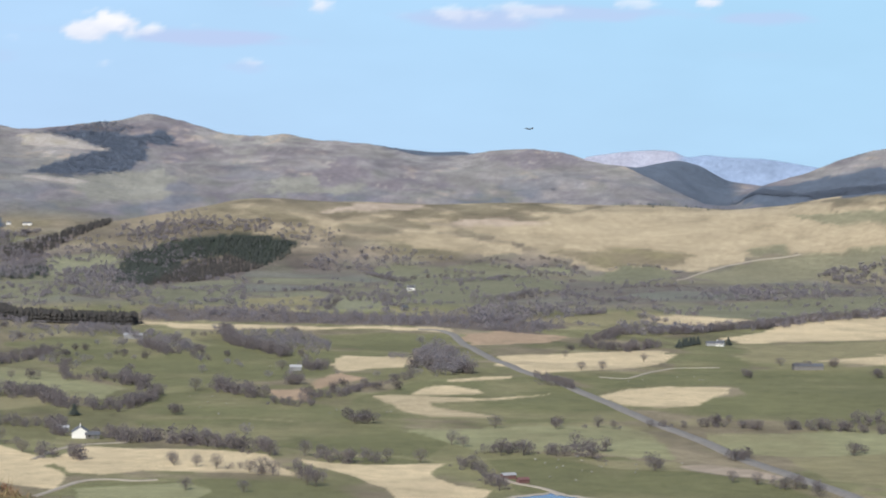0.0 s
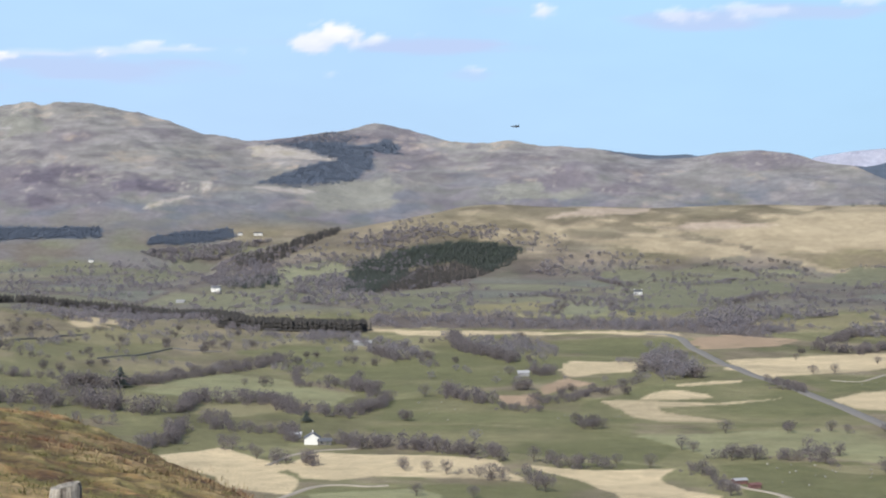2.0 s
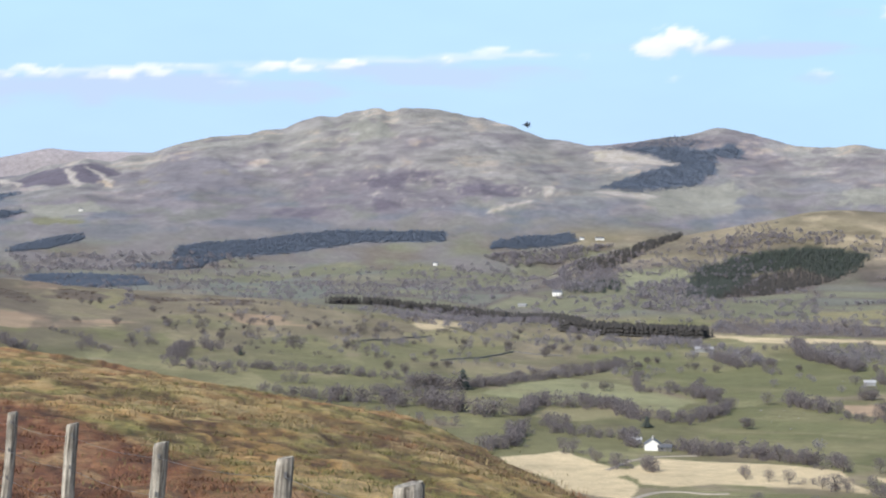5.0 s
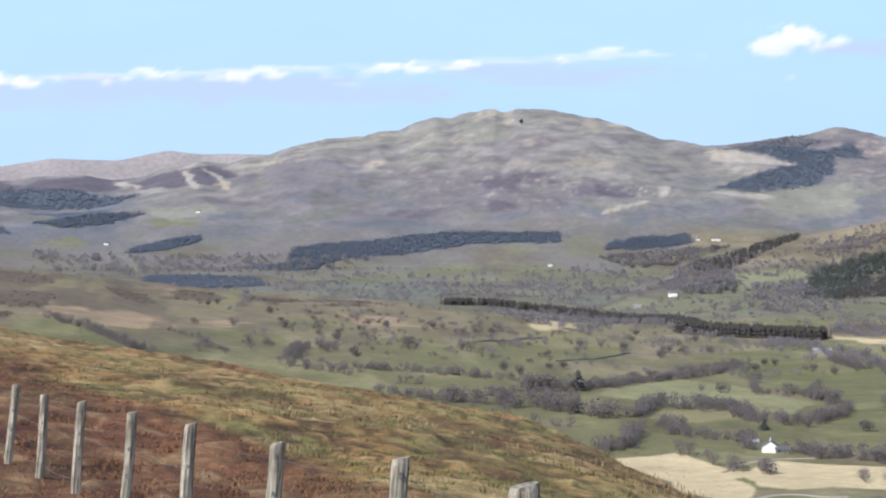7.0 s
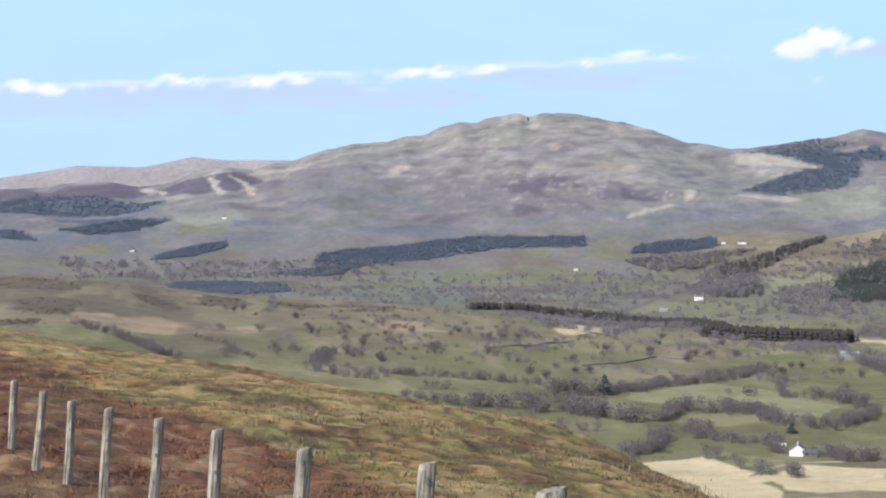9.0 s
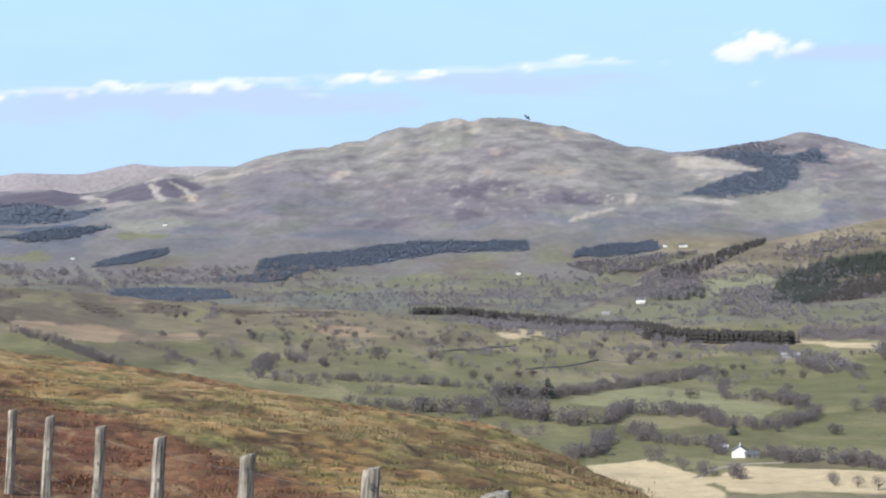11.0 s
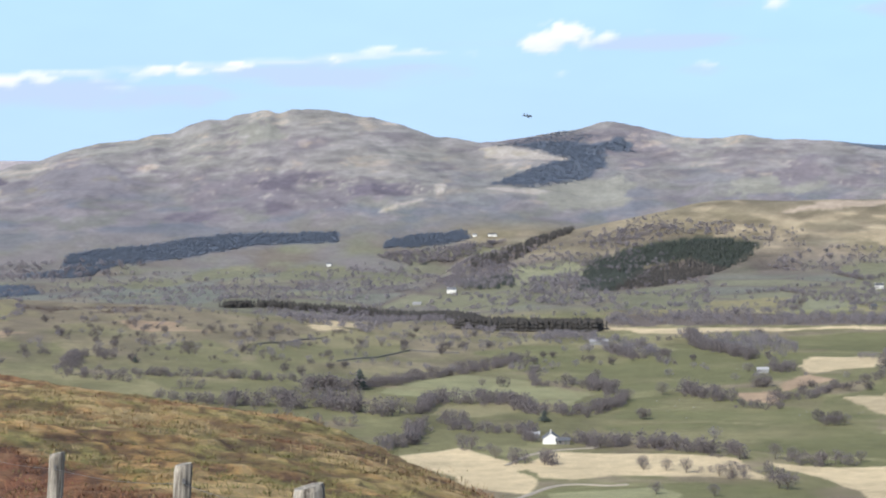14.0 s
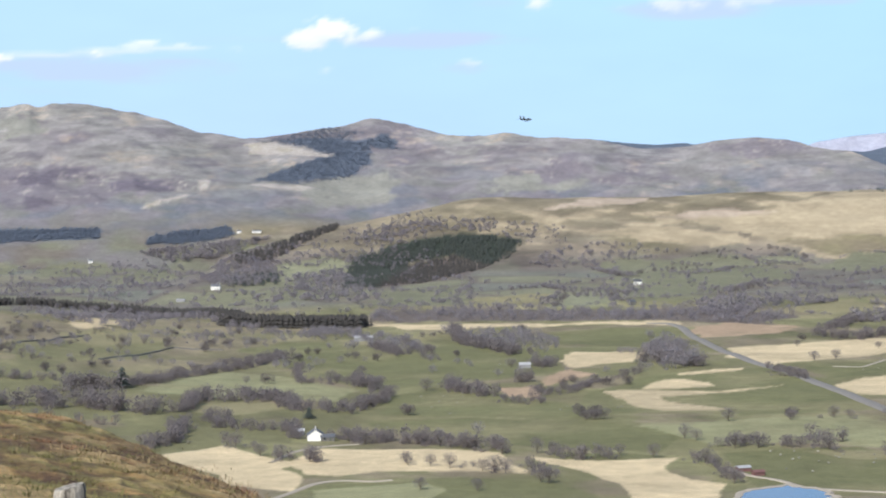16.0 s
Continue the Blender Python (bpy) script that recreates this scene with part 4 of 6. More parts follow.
def conifer_shape(seed, tiers=5, points=7, spread=0.2):
    """A spruce, 1 high: a stem and jagged drooping tiers."""
    g = np.random.default_rng(seed)
    bits = [tube((0, 0, -0.03), (0, 0, 0.3), 0.022, 0.018, 4)]
    for k in range(tiers):
        z0 = 0.08 + 0.86 * k / tiers
        rad = spread * (1 - 0.82 * k / tiers) * (0.85 + 0.3 * g.random())
        top = min(1.0, z0 + 0.3 - 0.02 * k) if k < tiers - 1 else 1.0
        n = points * 2
        a = np.arange(n) * np.pi / points + g.random() * 3
        rr = np.where(np.arange(n) % 2, rad * 0.62, rad * (0.8 + 0.4 * g.random(n)))
        zz = z0 + np.where(np.arange(n) % 2, 0.05, 0.0) + g.normal(0, 0.012, n)
        v = np.concatenate([np.stack([np.cos(a) * rr, np.sin(a) * rr, zz], 1), [(0, 0, top)]])
        i = np.arange(n)
        bits.append((v, np.stack([i, (i + 1) % n, np.full(n, n)], 1)))
    return joined(bits)


NEAR_TREES = [bare_tree_shape(100 + k, 600, 0.0115, 7 + k % 3) for k in range(6)]
FAR_TREES = [round_tree_shape(200 + k) for k in range(6)]
BUSHES = [bush_shape(300 + k) for k in range(5)]
CLUMPS = [round_tree_shape(500 + k, 60, 0.116, False) for k in range(6)]
SPRUCES = [conifer_shape(400 + k, 5, 6, 0.27) for k in range(5)]
BELT_TREES = [conifer_shape(440 + k, 3, 5, 0.34) for k in range(5)]
FAR_SPRUCES = [conifer_shape(420 + k, 2, 3, 0.5) for k in range(5)]
TREE_RNG = np.random.default_rng(11)


def make_tree_things():
    made = []
    for k, ((wv, wt), (cv, ct)) in enumerate(NEAR_TREES):
        e = tagged(new("bare_tree"), "leafless grey-brown broadleaf tree standing in pasture", "tree", "field trees")
        part("trunk", big_mesh("trunk", wv, wt, BARK), e)
        part("crown", big_mesh("crown", cv, ct, TWIGS), e, "fine bare twigs in an uneven crown")
        made.append(e)
    return made


TREES = make_tree_things()
TREE_USED = [False] * len(TREES)
TREE_COUNT = 0


def tree(x, y, h):
    """One leafless tree that stands by itself or can be told apart."""
    global TREE_COUNT
    k = int(TREE_RNG.integers(len(TREES)))
    m = pose(x, y, ground_z(x, y) - 0.05, 0, 0, float(TREE_RNG.random() * 360))
    wide = 1.0 + 0.35 * float(TREE_RNG.random())
    if TREE_USED[k]:
        t = copy_thing(TREES[k], m)
    else:
        t, TREE_USED[k] = TREES[k], True
        t.matrix_basis = m
    t.scale = (h * wide, h * wide, h)
    TREE_COUNT += 1
    return t


def lone(h, *places):
    for x, y in places:
        tree(x, y, h * (0.8 + 0.4 * float(TREE_RNG.random())))


def hedge(h, gap, *line):
    """Trees and bushes grown along a field's edge."""
    pts = np.array(line, float)
    bx, by = [], []
    for (ax, ay), (cx, cy) in zip(pts, pts[1:]):
        n = max(1, int(math.hypot(cx - ax, cy - ay) / gap))
        for k in range(n):
            u = (k + TREE_RNG.random()) / n
            x, y = ax + (cx - ax) * u + TREE_RNG.normal(0, 1.5), ay + (cy - ay) * u + TREE_RNG.normal(0, 2.5)
            if TREE_RNG.random() < 0.45 and TREE_COUNT < 300:
                tree(x, y, h * (0.75 + 0.5 * float(TREE_RNG.random())))
            else:
                bx.append(x)
                by.append(y)
            bx.append(x + TREE_RNG.normal(0, 2))
            by.append(y + TREE_RNG.normal(0, 2))
    if bx:
        thicket(np.array(bx), np.array(by), h * 0.55, "hedgerow", "overgrown leafless hedge along a field edge", "hedge")


def thicket(x, y, h, name, label, category, shapes=None, mat=None, spread=0.35, squash=None):
    shapes = shapes or BUSHES
    n = len(x)
    size = h * (1 - spread + 2 * spread * TREE_RNG.random(n))
    v, t = strewn(shapes, x, y, height(x, y) - 0.1, size, TREE_RNG.random(n) * 6.28, TREE_RNG.integers(len(shapes), size=n), squash)
    tagged(new(name, big_mesh(name, v, t, mat or TWIGS)), label, category, kind="stuff")


def within(n, outline):
    """n places inside an outline."""
    p = np.array(outline, float)
    (x0, y0), (x1, y1) = p.min(0), p.max(0)
    xs, ys = np.zeros(0), np.zeros(0)
    while len(xs) < n:
        a, b = TREE_RNG.uniform(x0, x1, 4 * n), TREE_RNG.uniform(y0, y1, 4 * n)
        k = inside(a, b, p)
        xs, ys = np.concatenate([xs, a[k]]), np.concatenate([ys, b[k]])
    return xs[:n], ys[:n]


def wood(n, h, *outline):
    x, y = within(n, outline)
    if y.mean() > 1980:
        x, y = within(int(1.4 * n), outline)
        thicket(x, y, h, "woodland", "leafless grey-brown woodland across the far valley", "woodland", CLUMPS, HAZED_TWIGS, 0.35, 1.4)
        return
    thicket(x, y, h, "woodland", "dense leafless grey-brown woodland on the valley side", "woodland", FAR_TREES, HAZED_TWIGS, 0.3, 1.3)
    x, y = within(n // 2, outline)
    thicket(x, y, h * 0.5, "undergrowth", "grey-brown scrub under leafless trees", "scrub", None, HAZED_TWIGS)


def scrub(n, h, *outline):
    x, y = within(n, outline)
    thicket(x, y, h, "scrub", "scattered leafless thorn scrub on rough pasture", "scrub", BUSHES + FAR_TREES[:3], THORN, 0.45, 1.2)


def heath_scrub(n, h, *outline):
    x, y = within(n, outline)
    thicket(x, y, h, "heather_scrub", "low dark heather and gorse on the crest of the spur", "scrub", BUSHES, HEATHER, 0.4, 2.2)


def plantation(n, h, *outline):
    x, y = within(n, outline)
    thicket(x, y, h, "conifer_plantation", "dense dark green conifer plantation with hard edges", "plantation", BELT_TREES, NEEDLES, 0.1)


def larch_wood(n, h, *outline):
    x, y = within(n, outline)
    thicket(x, y, h, "larch_wood", "dull brown leafless larches beside dark conifers", "woodland", BELT_TREES, LARCH, 0.25, 1.1)


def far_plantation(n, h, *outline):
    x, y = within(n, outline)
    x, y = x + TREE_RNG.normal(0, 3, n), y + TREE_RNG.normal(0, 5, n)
    thicket(x, y, h, "hill_plantation", "conifer plantation on the mountainside, paled to blue for haze", "plantation", FAR_SPRUCES, HAZED_NEEDLES, 0.25, 1.9)


def treeline(h, rows, *line):
    """A thick leafless hedge grown up into trees along a line, rows deep."""
    p = np.array(line, float)
    d = np.r_[0, np.cumsum(np.hypot(*np.diff(p, axis=0).T))]
    n = max(3, int(d[-1] / 4.0 * (0.6 + 0.5 * rows)))
    s = np.linspace(0, d[-1], n) + TREE_RNG.normal(0, 2, n)
    x = np.interp(s, d, p[:, 0]) + TREE_RNG.normal(0, 1.0 + 0.8 * rows, n)
    y = np.interp(s, d, p[:, 1]) + TREE_RNG.normal(0, 1.2 + 2.4 * rows, n)
    thicket(x, y, h, "hedgerow", "leafless hedge grown up into grey-brown trees", "hedge", FAR_TREES, TWIGS if y.mean() < 1950 else HAZED_TWIGS, 0.32, 1.12)
    x, y = x + TREE_RNG.normal(0, 2, n), y + TREE_RNG.normal(0, 2, n) - 1
    thicket(x, y, h * 0.5, "hedgerow", "dense leafless hedge bottom along a field edge", "hedge", BUSHES, TWIGS, 0.3, 1.3)


def bushes(h, *places):
    """Rounded thorn bushes and small trees scattered over pasture, each with a few stems."""
    p = np.repeat(np.array(places, float), 3, 0)
    x, y = p[:, 0] + TREE_RNG.normal(0, 1.9, len(p)), p[:, 1] + TREE_RNG.normal(0, 3, len(p))
    thicket(x, y, h, "scrub", "scattered rounded thorn trees on rough pasture", "scrub", FAR_TREES, THORN, 0.35, 1.3)


def evergreen(h, *places):
    for x, y in places:
        e = tagged(new("evergreen_tree"), "dark evergreen tree among leafless hedges", "tree", "evergreens")
        tv, tf = SPRUCES[int(TREE_RNG.integers(5))]
        part("crown", big_mesh("crown", tv, tf, NEEDLES), e)
        part("trunk", big_mesh("trunk", *tube((0, 0, -0.03), (0, 0, 0.5), 0.026, 0.015, 6), BARK), e)
        e.matrix_basis = pose(x, y, ground_z(x, y), 0, 0, float(TREE_RNG.random() * 360)) @ Matrix.Diagonal((h * 2.1, h * 2.1, h, 1))


def field_edges():
    """Straggling hedges with gaps along the edges of the nearer fields."""
    for kind, poly in FIELDS:
        r = np.hypot(*poly.mean(0))
        if kind not in ("green", "pasture", "light", "olive") or not 1900 < r < 2750:
            continue
        xs, ys = [], []
        for (ax, ay), (bx, by) in zip(poly, np.roll(poly, -1, 0)):
            run = math.hypot(bx - ax, by - ay)
            if TREE_RNG.random() < 0.3:
                continue
            n = int(run / 7)
            u = TREE_RNG.random(n)
            u = u[value_noise(u * run / 40 + ax, u * 0 + ay) > 0.42]
            xs.append(ax + (bx - ax) * u + TREE_RNG.normal(0, 2, len(u)))
            ys.append(ay + (by - ay) * u + TREE_RNG.normal(0, 3, len(u)))
        x, y = np.concatenate(xs), np.concatenate(ys)
        keep = np.hypot(x, y) > 780
        if keep.sum():
            thicket(x[keep], y[keep], 5.2 if r < 1900 else 4.5, "hedgerow", "straggling leafless hedge with gaps round a field", "hedge", BUSHES + CLUMPS[:3], TWIGS if r < 1800 else HAZED_TWIGS, 0.45, 1.25)


def open_wood(n, h, az0, az1, r0, r1, gap=0.0):
    """Clumps of leafless trees between the fields of a stretch of valley."""
    a, r = np.radians(TREE_RNG.uniform(az0, az1, 4 * n)), TREE_RNG.uniform(r0, r1, 4 * n)
    x, y = r * np.sin(a), r * np.cos(a)
    k = np.nonzero(fbm(x, y, 120, 3, 77.0) + 0.5 * fbm(x, y, 35, 2, 7.0) > gap)[0][:n]
    thicket(x[k], y[k], h, "woodland", "clumps of leafless trees between small fields", "woodland", CLUMPS if r0 > 1950 else FAR_TREES, HAZED_TWIGS, 0.4, 1.35)


def belt(n, h, wide, *line):
    """A long narrow conifer belt along a line."""
    p = np.array(line, float)
    d = np.r_[0, np.cumsum(np.hypot(*np.diff(p, axis=0).T))]
    s = TREE_RNG.uniform(0, d[-1], n)
    x, y = np.interp(s, d, p[:, 0]), np.interp(s, d, p[:, 1])
    thicket(x + TREE_RNG.normal(0, 3, n), y + TREE_RNG.uniform(-wide / 2, wide / 2, n), h, "conifer_plantation", "long dark conifer belt along the spur", "plantation", BELT_TREES, LARCH, 0.2, 1.1)


def far_hedges(n, h, az0, az1, r0, r1):
    """Hedgerow trees along the edges of the small far fields."""
    a, r = np.radians(TREE_RNG.uniform(az0, az1, 14 * n)), TREE_RNG.uniform(r0, r1, 14 * n)
    x, y = r * np.sin(a), r * np.cos(a)
    k = np.nonzero((patchwork(x, y)[1] < 4.5) & (fbm(x, y, 60, 2, 19.0) > -0.25))[0][:n]
    thicket(x[k], y[k], h, "hedgerow", "leafless hedgerow trees between small far fields", "hedge", CLUMPS, HAZED_TWIGS, 0.4, 1.3)

# ---- woods, hedges and trees, in metres east and north of the viewpoint ----
lone(7.5, (-172, 906), (-123, 894), (-112, 891), (-102, 884), (-86, 874), (-80, 870), (-75, 871), (-57, 836), (-53, 832), (-82, 810), (-47, 1065), (-42, 1065), (-37, 1069), (-57, 932), (-65, 932), (-47, 913), (-42, 913), (-34, 921), (-25, 922), (-9, 914))
lone(7.5, (6, 982), (12, 974), (30, 942), (41, 941), (57, 940), (61, 940), (74, 935), (100, 896), (63, 1048), (30, 1050), (-107, 815), (-125, 901), (19, 882), (26, 830), (23, 842), (15, 894))
lone(6.5, (72, 1332), (78, 1308), (83, 1287), (87, 1279), (67, 1360), (218, 1381), (163, 1090), (145, 1072), (175, 1064), (197, 1068), (210, 1070), (224, 1063), (241, 1088), (232, 1057), (242, 1059), (144, 939), (148, 938), (207, 964), (151, 841), (156, 844), (163, 826), (141, 854), (131, 860))
lone(8, (298, 1464), (313, 1383), (99, 1547), (103, 1418), (119, 1425), (158, 1506), (258, 1472), (-114, 1385), (-90, 1391), (-98, 1427), (-220, 1368), (-202, 1290), (-194, 1275), (-178, 1205), (-220, 1328), (-288, 1446), (-250, 1294), (-233, 1314), (-227, 1302), (-151, 1100), (-158, 1244), (-99, 1282), (-94, 1291), (265, 1442), (274, 1444))
lone(7, (-221, 965), (-230, 979), (-173, 914), (-189, 919), (-200, 925), (-538, 1381), (-449, 1546), (-453, 1632), (-499, 1421), (-486, 1409), (-437, 1429), (-365, 1300), (-677, 1461), (-663, 1498), (-642, 1559), (-662, 1581), (-585, 1547), (-582, 1582), (-564, 1589), (-423, 1595), (-288, 1294), (-628, 1213), (-608, 1214), (-613, 1265), (-623, 1314), (-699, 1410), (-643, 1322), (-601, 1472))
hedge(7.5, 5, (-179, 1006), (-153, 974), (-127, 970), (-105, 952), (-93, 937), (-78, 931))
hedge(7, 6, (-275, 1207), (-253, 1200), (-220, 1125), (-203, 1120), (-184, 1115), (-177, 1213))
hedge(7, 6, (-145, 1254), (-130, 1235), (-110, 1213))
hedge(6, 7, (-102, 1166), (-79, 1171), (-78, 1219), (-65, 1240), (-52, 1269), (-31, 1314), (-16, 1346))
hedge(6, 7, (-241, 1713), (-187, 1523))
hedge(6, 9, (75, 1059), (113, 1068), (145, 1072), (194, 1068), (245, 1062))
hedge(6.5, 6, (-556, 1217), (-502, 1210), (-462, 1222), (-406, 1246))
hedge(7, 5, (-393, 1220), (-365, 1229), (-352, 1253), (-350, 1366), (-326, 1446), (-319, 1550))
hedge(6, 6, (-771, 1247), (-741, 1237), (-703, 1213), (-646, 1158))
hedge(6, 7, (-241, 1336), (-207, 1290), (-180, 1213))
hedge(6, 8, (-94, 2616), (-61, 2513), (-18, 2606), (90, 2636), (138, 2670))
hedge(6, 8, (29, 2778), (71, 2805), (145, 2818), (184, 2784), (201, 2682))
hedge(6, 8, (-122, 2070), (-121, 2275), (-67, 2229), (-39, 2114))
hedge(6, 8, (58, 2257), (154, 2433), (245, 2494), (311, 2551), (361, 2387))
wood(237, 8, (-323, 2073), (-221, 2086), (-132, 2030), (-1, 2050), (70, 2021), (123, 1922), (94, 1804), (-1, 1862), (-122, 1882), (-307, 1974))
wood(112, 8, (24, 2142), (114, 2203), (187, 2078), (117, 2023), (38, 1902))
wood(112, 8, (171, 1902), (206, 1967), (231, 1892), (310, 1937), (345, 1976), (506, 2205), (563, 2248), (537, 2144), (330, 1889), (220, 1801), (165, 1774))
wood(70, 8, (307, 2406), (400, 2506), (506, 2556), (517, 2432), (423, 2344), (336, 2310))
wood(70, 8, (527, 2707), (625, 2727), (678, 2711), (661, 2641), (537, 2566))
wood(35, 8, (-626, 2666), (-555, 2698), (-516, 2510), (-589, 2510))
wood(62, 8, (-512, 2604), (-458, 2683), (-390, 2411), (-462, 2386))
wood(108, 6, (-504, 2951), (-299, 2963), (-194, 2956), (-202, 2831), (-265, 2886), (-409, 2889), (-460, 2792))
wood(54, 7, (-192, 2691), (-183, 2792), (-71, 2881), (-20, 2830), (-114, 2712))
wood(36, 8, (-275, 1688), (-269, 1766), (-230, 1703), (-186, 1515), (-227, 1549))
wood(84, 8, (-215, 1785), (-160, 1759), (-106, 1715), (-87, 1560), (-121, 1529), (-174, 1649))
wood(62, 9, (-21, 1534), (-5, 1626), (18, 1566), (20, 1370), (-4, 1350), (-17, 1418))
wood(24, 6, (-129, 2415), (-17, 2482), (52, 2301), (-13, 2030), (-84, 2012))
wood(62, 7.4, (-638, 2299), (-485, 1992), (-387, 1895), (-344, 1907), (-285, 1783), (-260, 1569), (-323, 1655), (-376, 1603), (-443, 1689), (-510, 1778))
wood(84, 8, (-758, 2262), (-686, 2339), (-527, 1919), (-499, 1757), (-552, 1766), (-598, 1785))
wood(112, 8, (-764, 3180), (-583, 2741), (-532, 2572), (-545, 2487), (-594, 2537))
wood(84, 8, (-508, 2491), (-463, 2658), (-357, 2359), (-347, 2170), (-437, 2240))
wood(120, 7.5, (-1372, 2897), (-1271, 2991), (-1113, 2947), (-920, 2803), (-801, 2417), (-938, 2358), (-1132, 2444))
wood(96, 7.5, (-980, 2985), (-884, 3152), (-772, 3173), (-635, 2482), (-763, 2442))
wood(210, 9, (-1811, 2880), (-1602, 2896), (-1425, 3010), (-1248, 3035), (-1317, 2910), (-1504, 2718), (-1724, 2741))
wood(154, 9, (-892, 3183), (-778, 3324), (-688, 3377), (-759, 3242), (-827, 3160))
scrub(120, 4.5, (-787, 1661), (-675, 1787), (-598, 1768), (-470, 1673), (-433, 1384), (-501, 1326), (-573, 1306), (-677, 1439))
heath_scrub(55, 1.7, (-856, 1287), (-898, 1375), (-889, 1412), (-850, 1393), (-800, 1290), (-823, 1275))
heath_scrub(55, 1.7, (-906, 1564), (-873, 1579), (-828, 1519), (-824, 1480), (-884, 1536))
heath_scrub(55, 1.7, (-879, 1634), (-917, 1728), (-889, 1747), (-859, 1701), (-840, 1628), (-856, 1602))
heath_scrub(55, 1.7, (-863, 1760), (-848, 1767), (-817, 1782), (-786, 1754), (-786, 1675), (-827, 1697))
heath_scrub(55, 1.7, (-801, 1789), (-775, 1800), (-744, 1813), (-709, 1728), (-746, 1704))
heath_scrub(55, 1.7, (-1039, 1526), (-986, 1566), (-939, 1540), (-928, 1474), (-992, 1456))
heath_scrub(55, 1.7, (-838, 1230), (-806, 1249), (-782, 1226), (-814, 1195))
field_edges()
open_wood(200, 6, -13, 14, 2080, 2600, 0.1)
open_wood(120, 5, -12, -3, 2680, 2950, 0.12)
open_wood(420, 6, -35, -13, 2300, 3250, 0.05)
far_hedges(420, 5.5, -13, 14, 2080, 2560)
far_hedges(600, 5.5, -35, -12, 2320, 3150)
open_wood(380, 6, -13.5, -7, 2550, 3050, -0.05)
open_wood(170, 5.5, -33, -9, 1450, 1900, 0.15)
open_wood(50, 5.5, -14, 0, 1000, 1700, 0.25)
belt(1000, 9, 30, (-824, 2255), (-790, 2310), (-717, 2325), (-662, 2330), (-594, 2290), (-485, 2075), (-440, 1975))
belt(800, 11.5, 36, (-456, 1950), (-367, 1915), (-305, 1922))
plantation(1500, 6.5, (-410, 2420), (-370, 2428), (-353, 2600), (-371, 2729), (-311, 2767), (-252, 2704), (-223, 2787), (-214, 2850), (-255, 2871), (-353, 2844), (-407, 2811), (-441, 2761), (-447, 2675))
larch_wood(900, 7, (-652, 2842), (-613, 2863), (-574, 2930), (-633, 3444), (-605, 3506), (-511, 2983), (-535, 2909), (-555, 2832), (-570, 2739), (-618, 2729))
plantation(160, 6.5, (-586, 2513), (-613, 2634), (-551, 2647), (-532, 2616), (-511, 2492))
larch_wood(700, 6, (-370, 2428), (-308, 2485), (-278, 2615), (-252, 2704), (-310, 2763), (-369, 2715))
wood(110, 6, (-662, 2686), (-626, 2725), (-568, 2728), (-548, 2674), (-620, 2667), (-606, 2537))
wood(120, 6.5, (-476, 2869), (-428, 2953), (-360, 2970), (-288, 2948), (-258, 2905), (-357, 2878), (-436, 2837))
wood(150, 7, (-672, 2281), (-541, 2104), (-449, 1932), (-395, 1844), (-423, 1947), (-595, 2315), (-674, 2364))
wood(60, 7, (-342, 1745), (-290, 1752), (-249, 1619), (-290, 1819), (-340, 1851))
treeline(5.5, 2, (-512, 1208), (-475, 1227), (-456, 1228), (-424, 1250), (-409, 1261))
treeline(10, 3, (-392, 1216), (-372, 1212), (-361, 1226))
treeline(6, 2, (-363, 1234), (-346, 1282), (-343, 1335), (-324, 1393), (-311, 1453), (-311, 1543))
treeline(7.5, 2, (-443, 1085), (-430, 1090), (-409, 1092), (-402, 1097))
treeline(7, 1, (-452, 1152), (-440, 1161))
treeline(9, 3, (-398, 1087), (-374, 1102), (-342, 1115), (-322, 1106), (-296, 1097))
treeline(7, 2, (-390, 1141), (-364, 1162), (-341, 1169))
treeline(6, 1, (-355, 1047), (-342, 1052))
treeline(6, 1, (-325, 1036), (-311, 1032), (-305, 1034))
treeline(7, 2, (-269, 955), (-258, 947), (-257, 975), (-264, 1029))
treeline(5, 1, (-273, 1039), (-271, 1066))
treeline(8, 2, (-285, 1114), (-296, 1186), (-276, 1188), (-253, 1183))
treeline(6.5, 2, (-266, 1088), (-242, 1042), (-225, 1038), (-210, 1039), (-194, 1001))
treeline(6, 1, (-222, 957), (-212, 953))
treeline(6.5, 2, (-277, 1190), (-258, 1207), (-238, 1180), (-224, 1136), (-207, 1129), (-191, 1136), (-181, 1180), (-172, 1167))
treeline(4.5, 1, (-281, 1437), (-253, 1302), (-239, 1304), (-227, 1300))
treeline(8, 2, (-217, 1320), (-203, 1276), (-193, 1269))
treeline(7, 2, (-164, 991), (-151, 983), (-133, 981), (-120, 971), (-104, 958), (-87, 952), (-80, 943))
treeline(6.5, 1, (-177, 1000), (-171, 999), (-167, 1014))
treeline(7, 1, (-190, 908), (-185, 909))
treeline(7.5, 1, (-175, 903), (-167, 899))
treeline(4, 1, (-91, 883), (-82, 874), (-73, 867))
treeline(4.5, 1, (-68, 887), (-58, 860), (-53, 852))
treeline(8, 2, (-145, 1266), (-132, 1229), (-121, 1212), (-112, 1205))
treeline(4.5, 1, (-103, 1182), (-89, 1161), (-76, 1160))
treeline(5.5, 1, (-86, 1217), (-65, 1210), (-50, 1273))
treeline(8, 2, (-104, 1286), (-94, 1283))
treeline(8, 2, (-201, 1795), (-174, 1639), (-142, 1552), (-124, 1501), (-111, 1504))
treeline(6.5, 1, (-100, 1408), (-90, 1383), (-86, 1413))
treeline(5, 1, (-226, 1739), (-207, 1758))
treeline(7, 2, (-251, 1635), (-215, 1515), (-205, 1514))
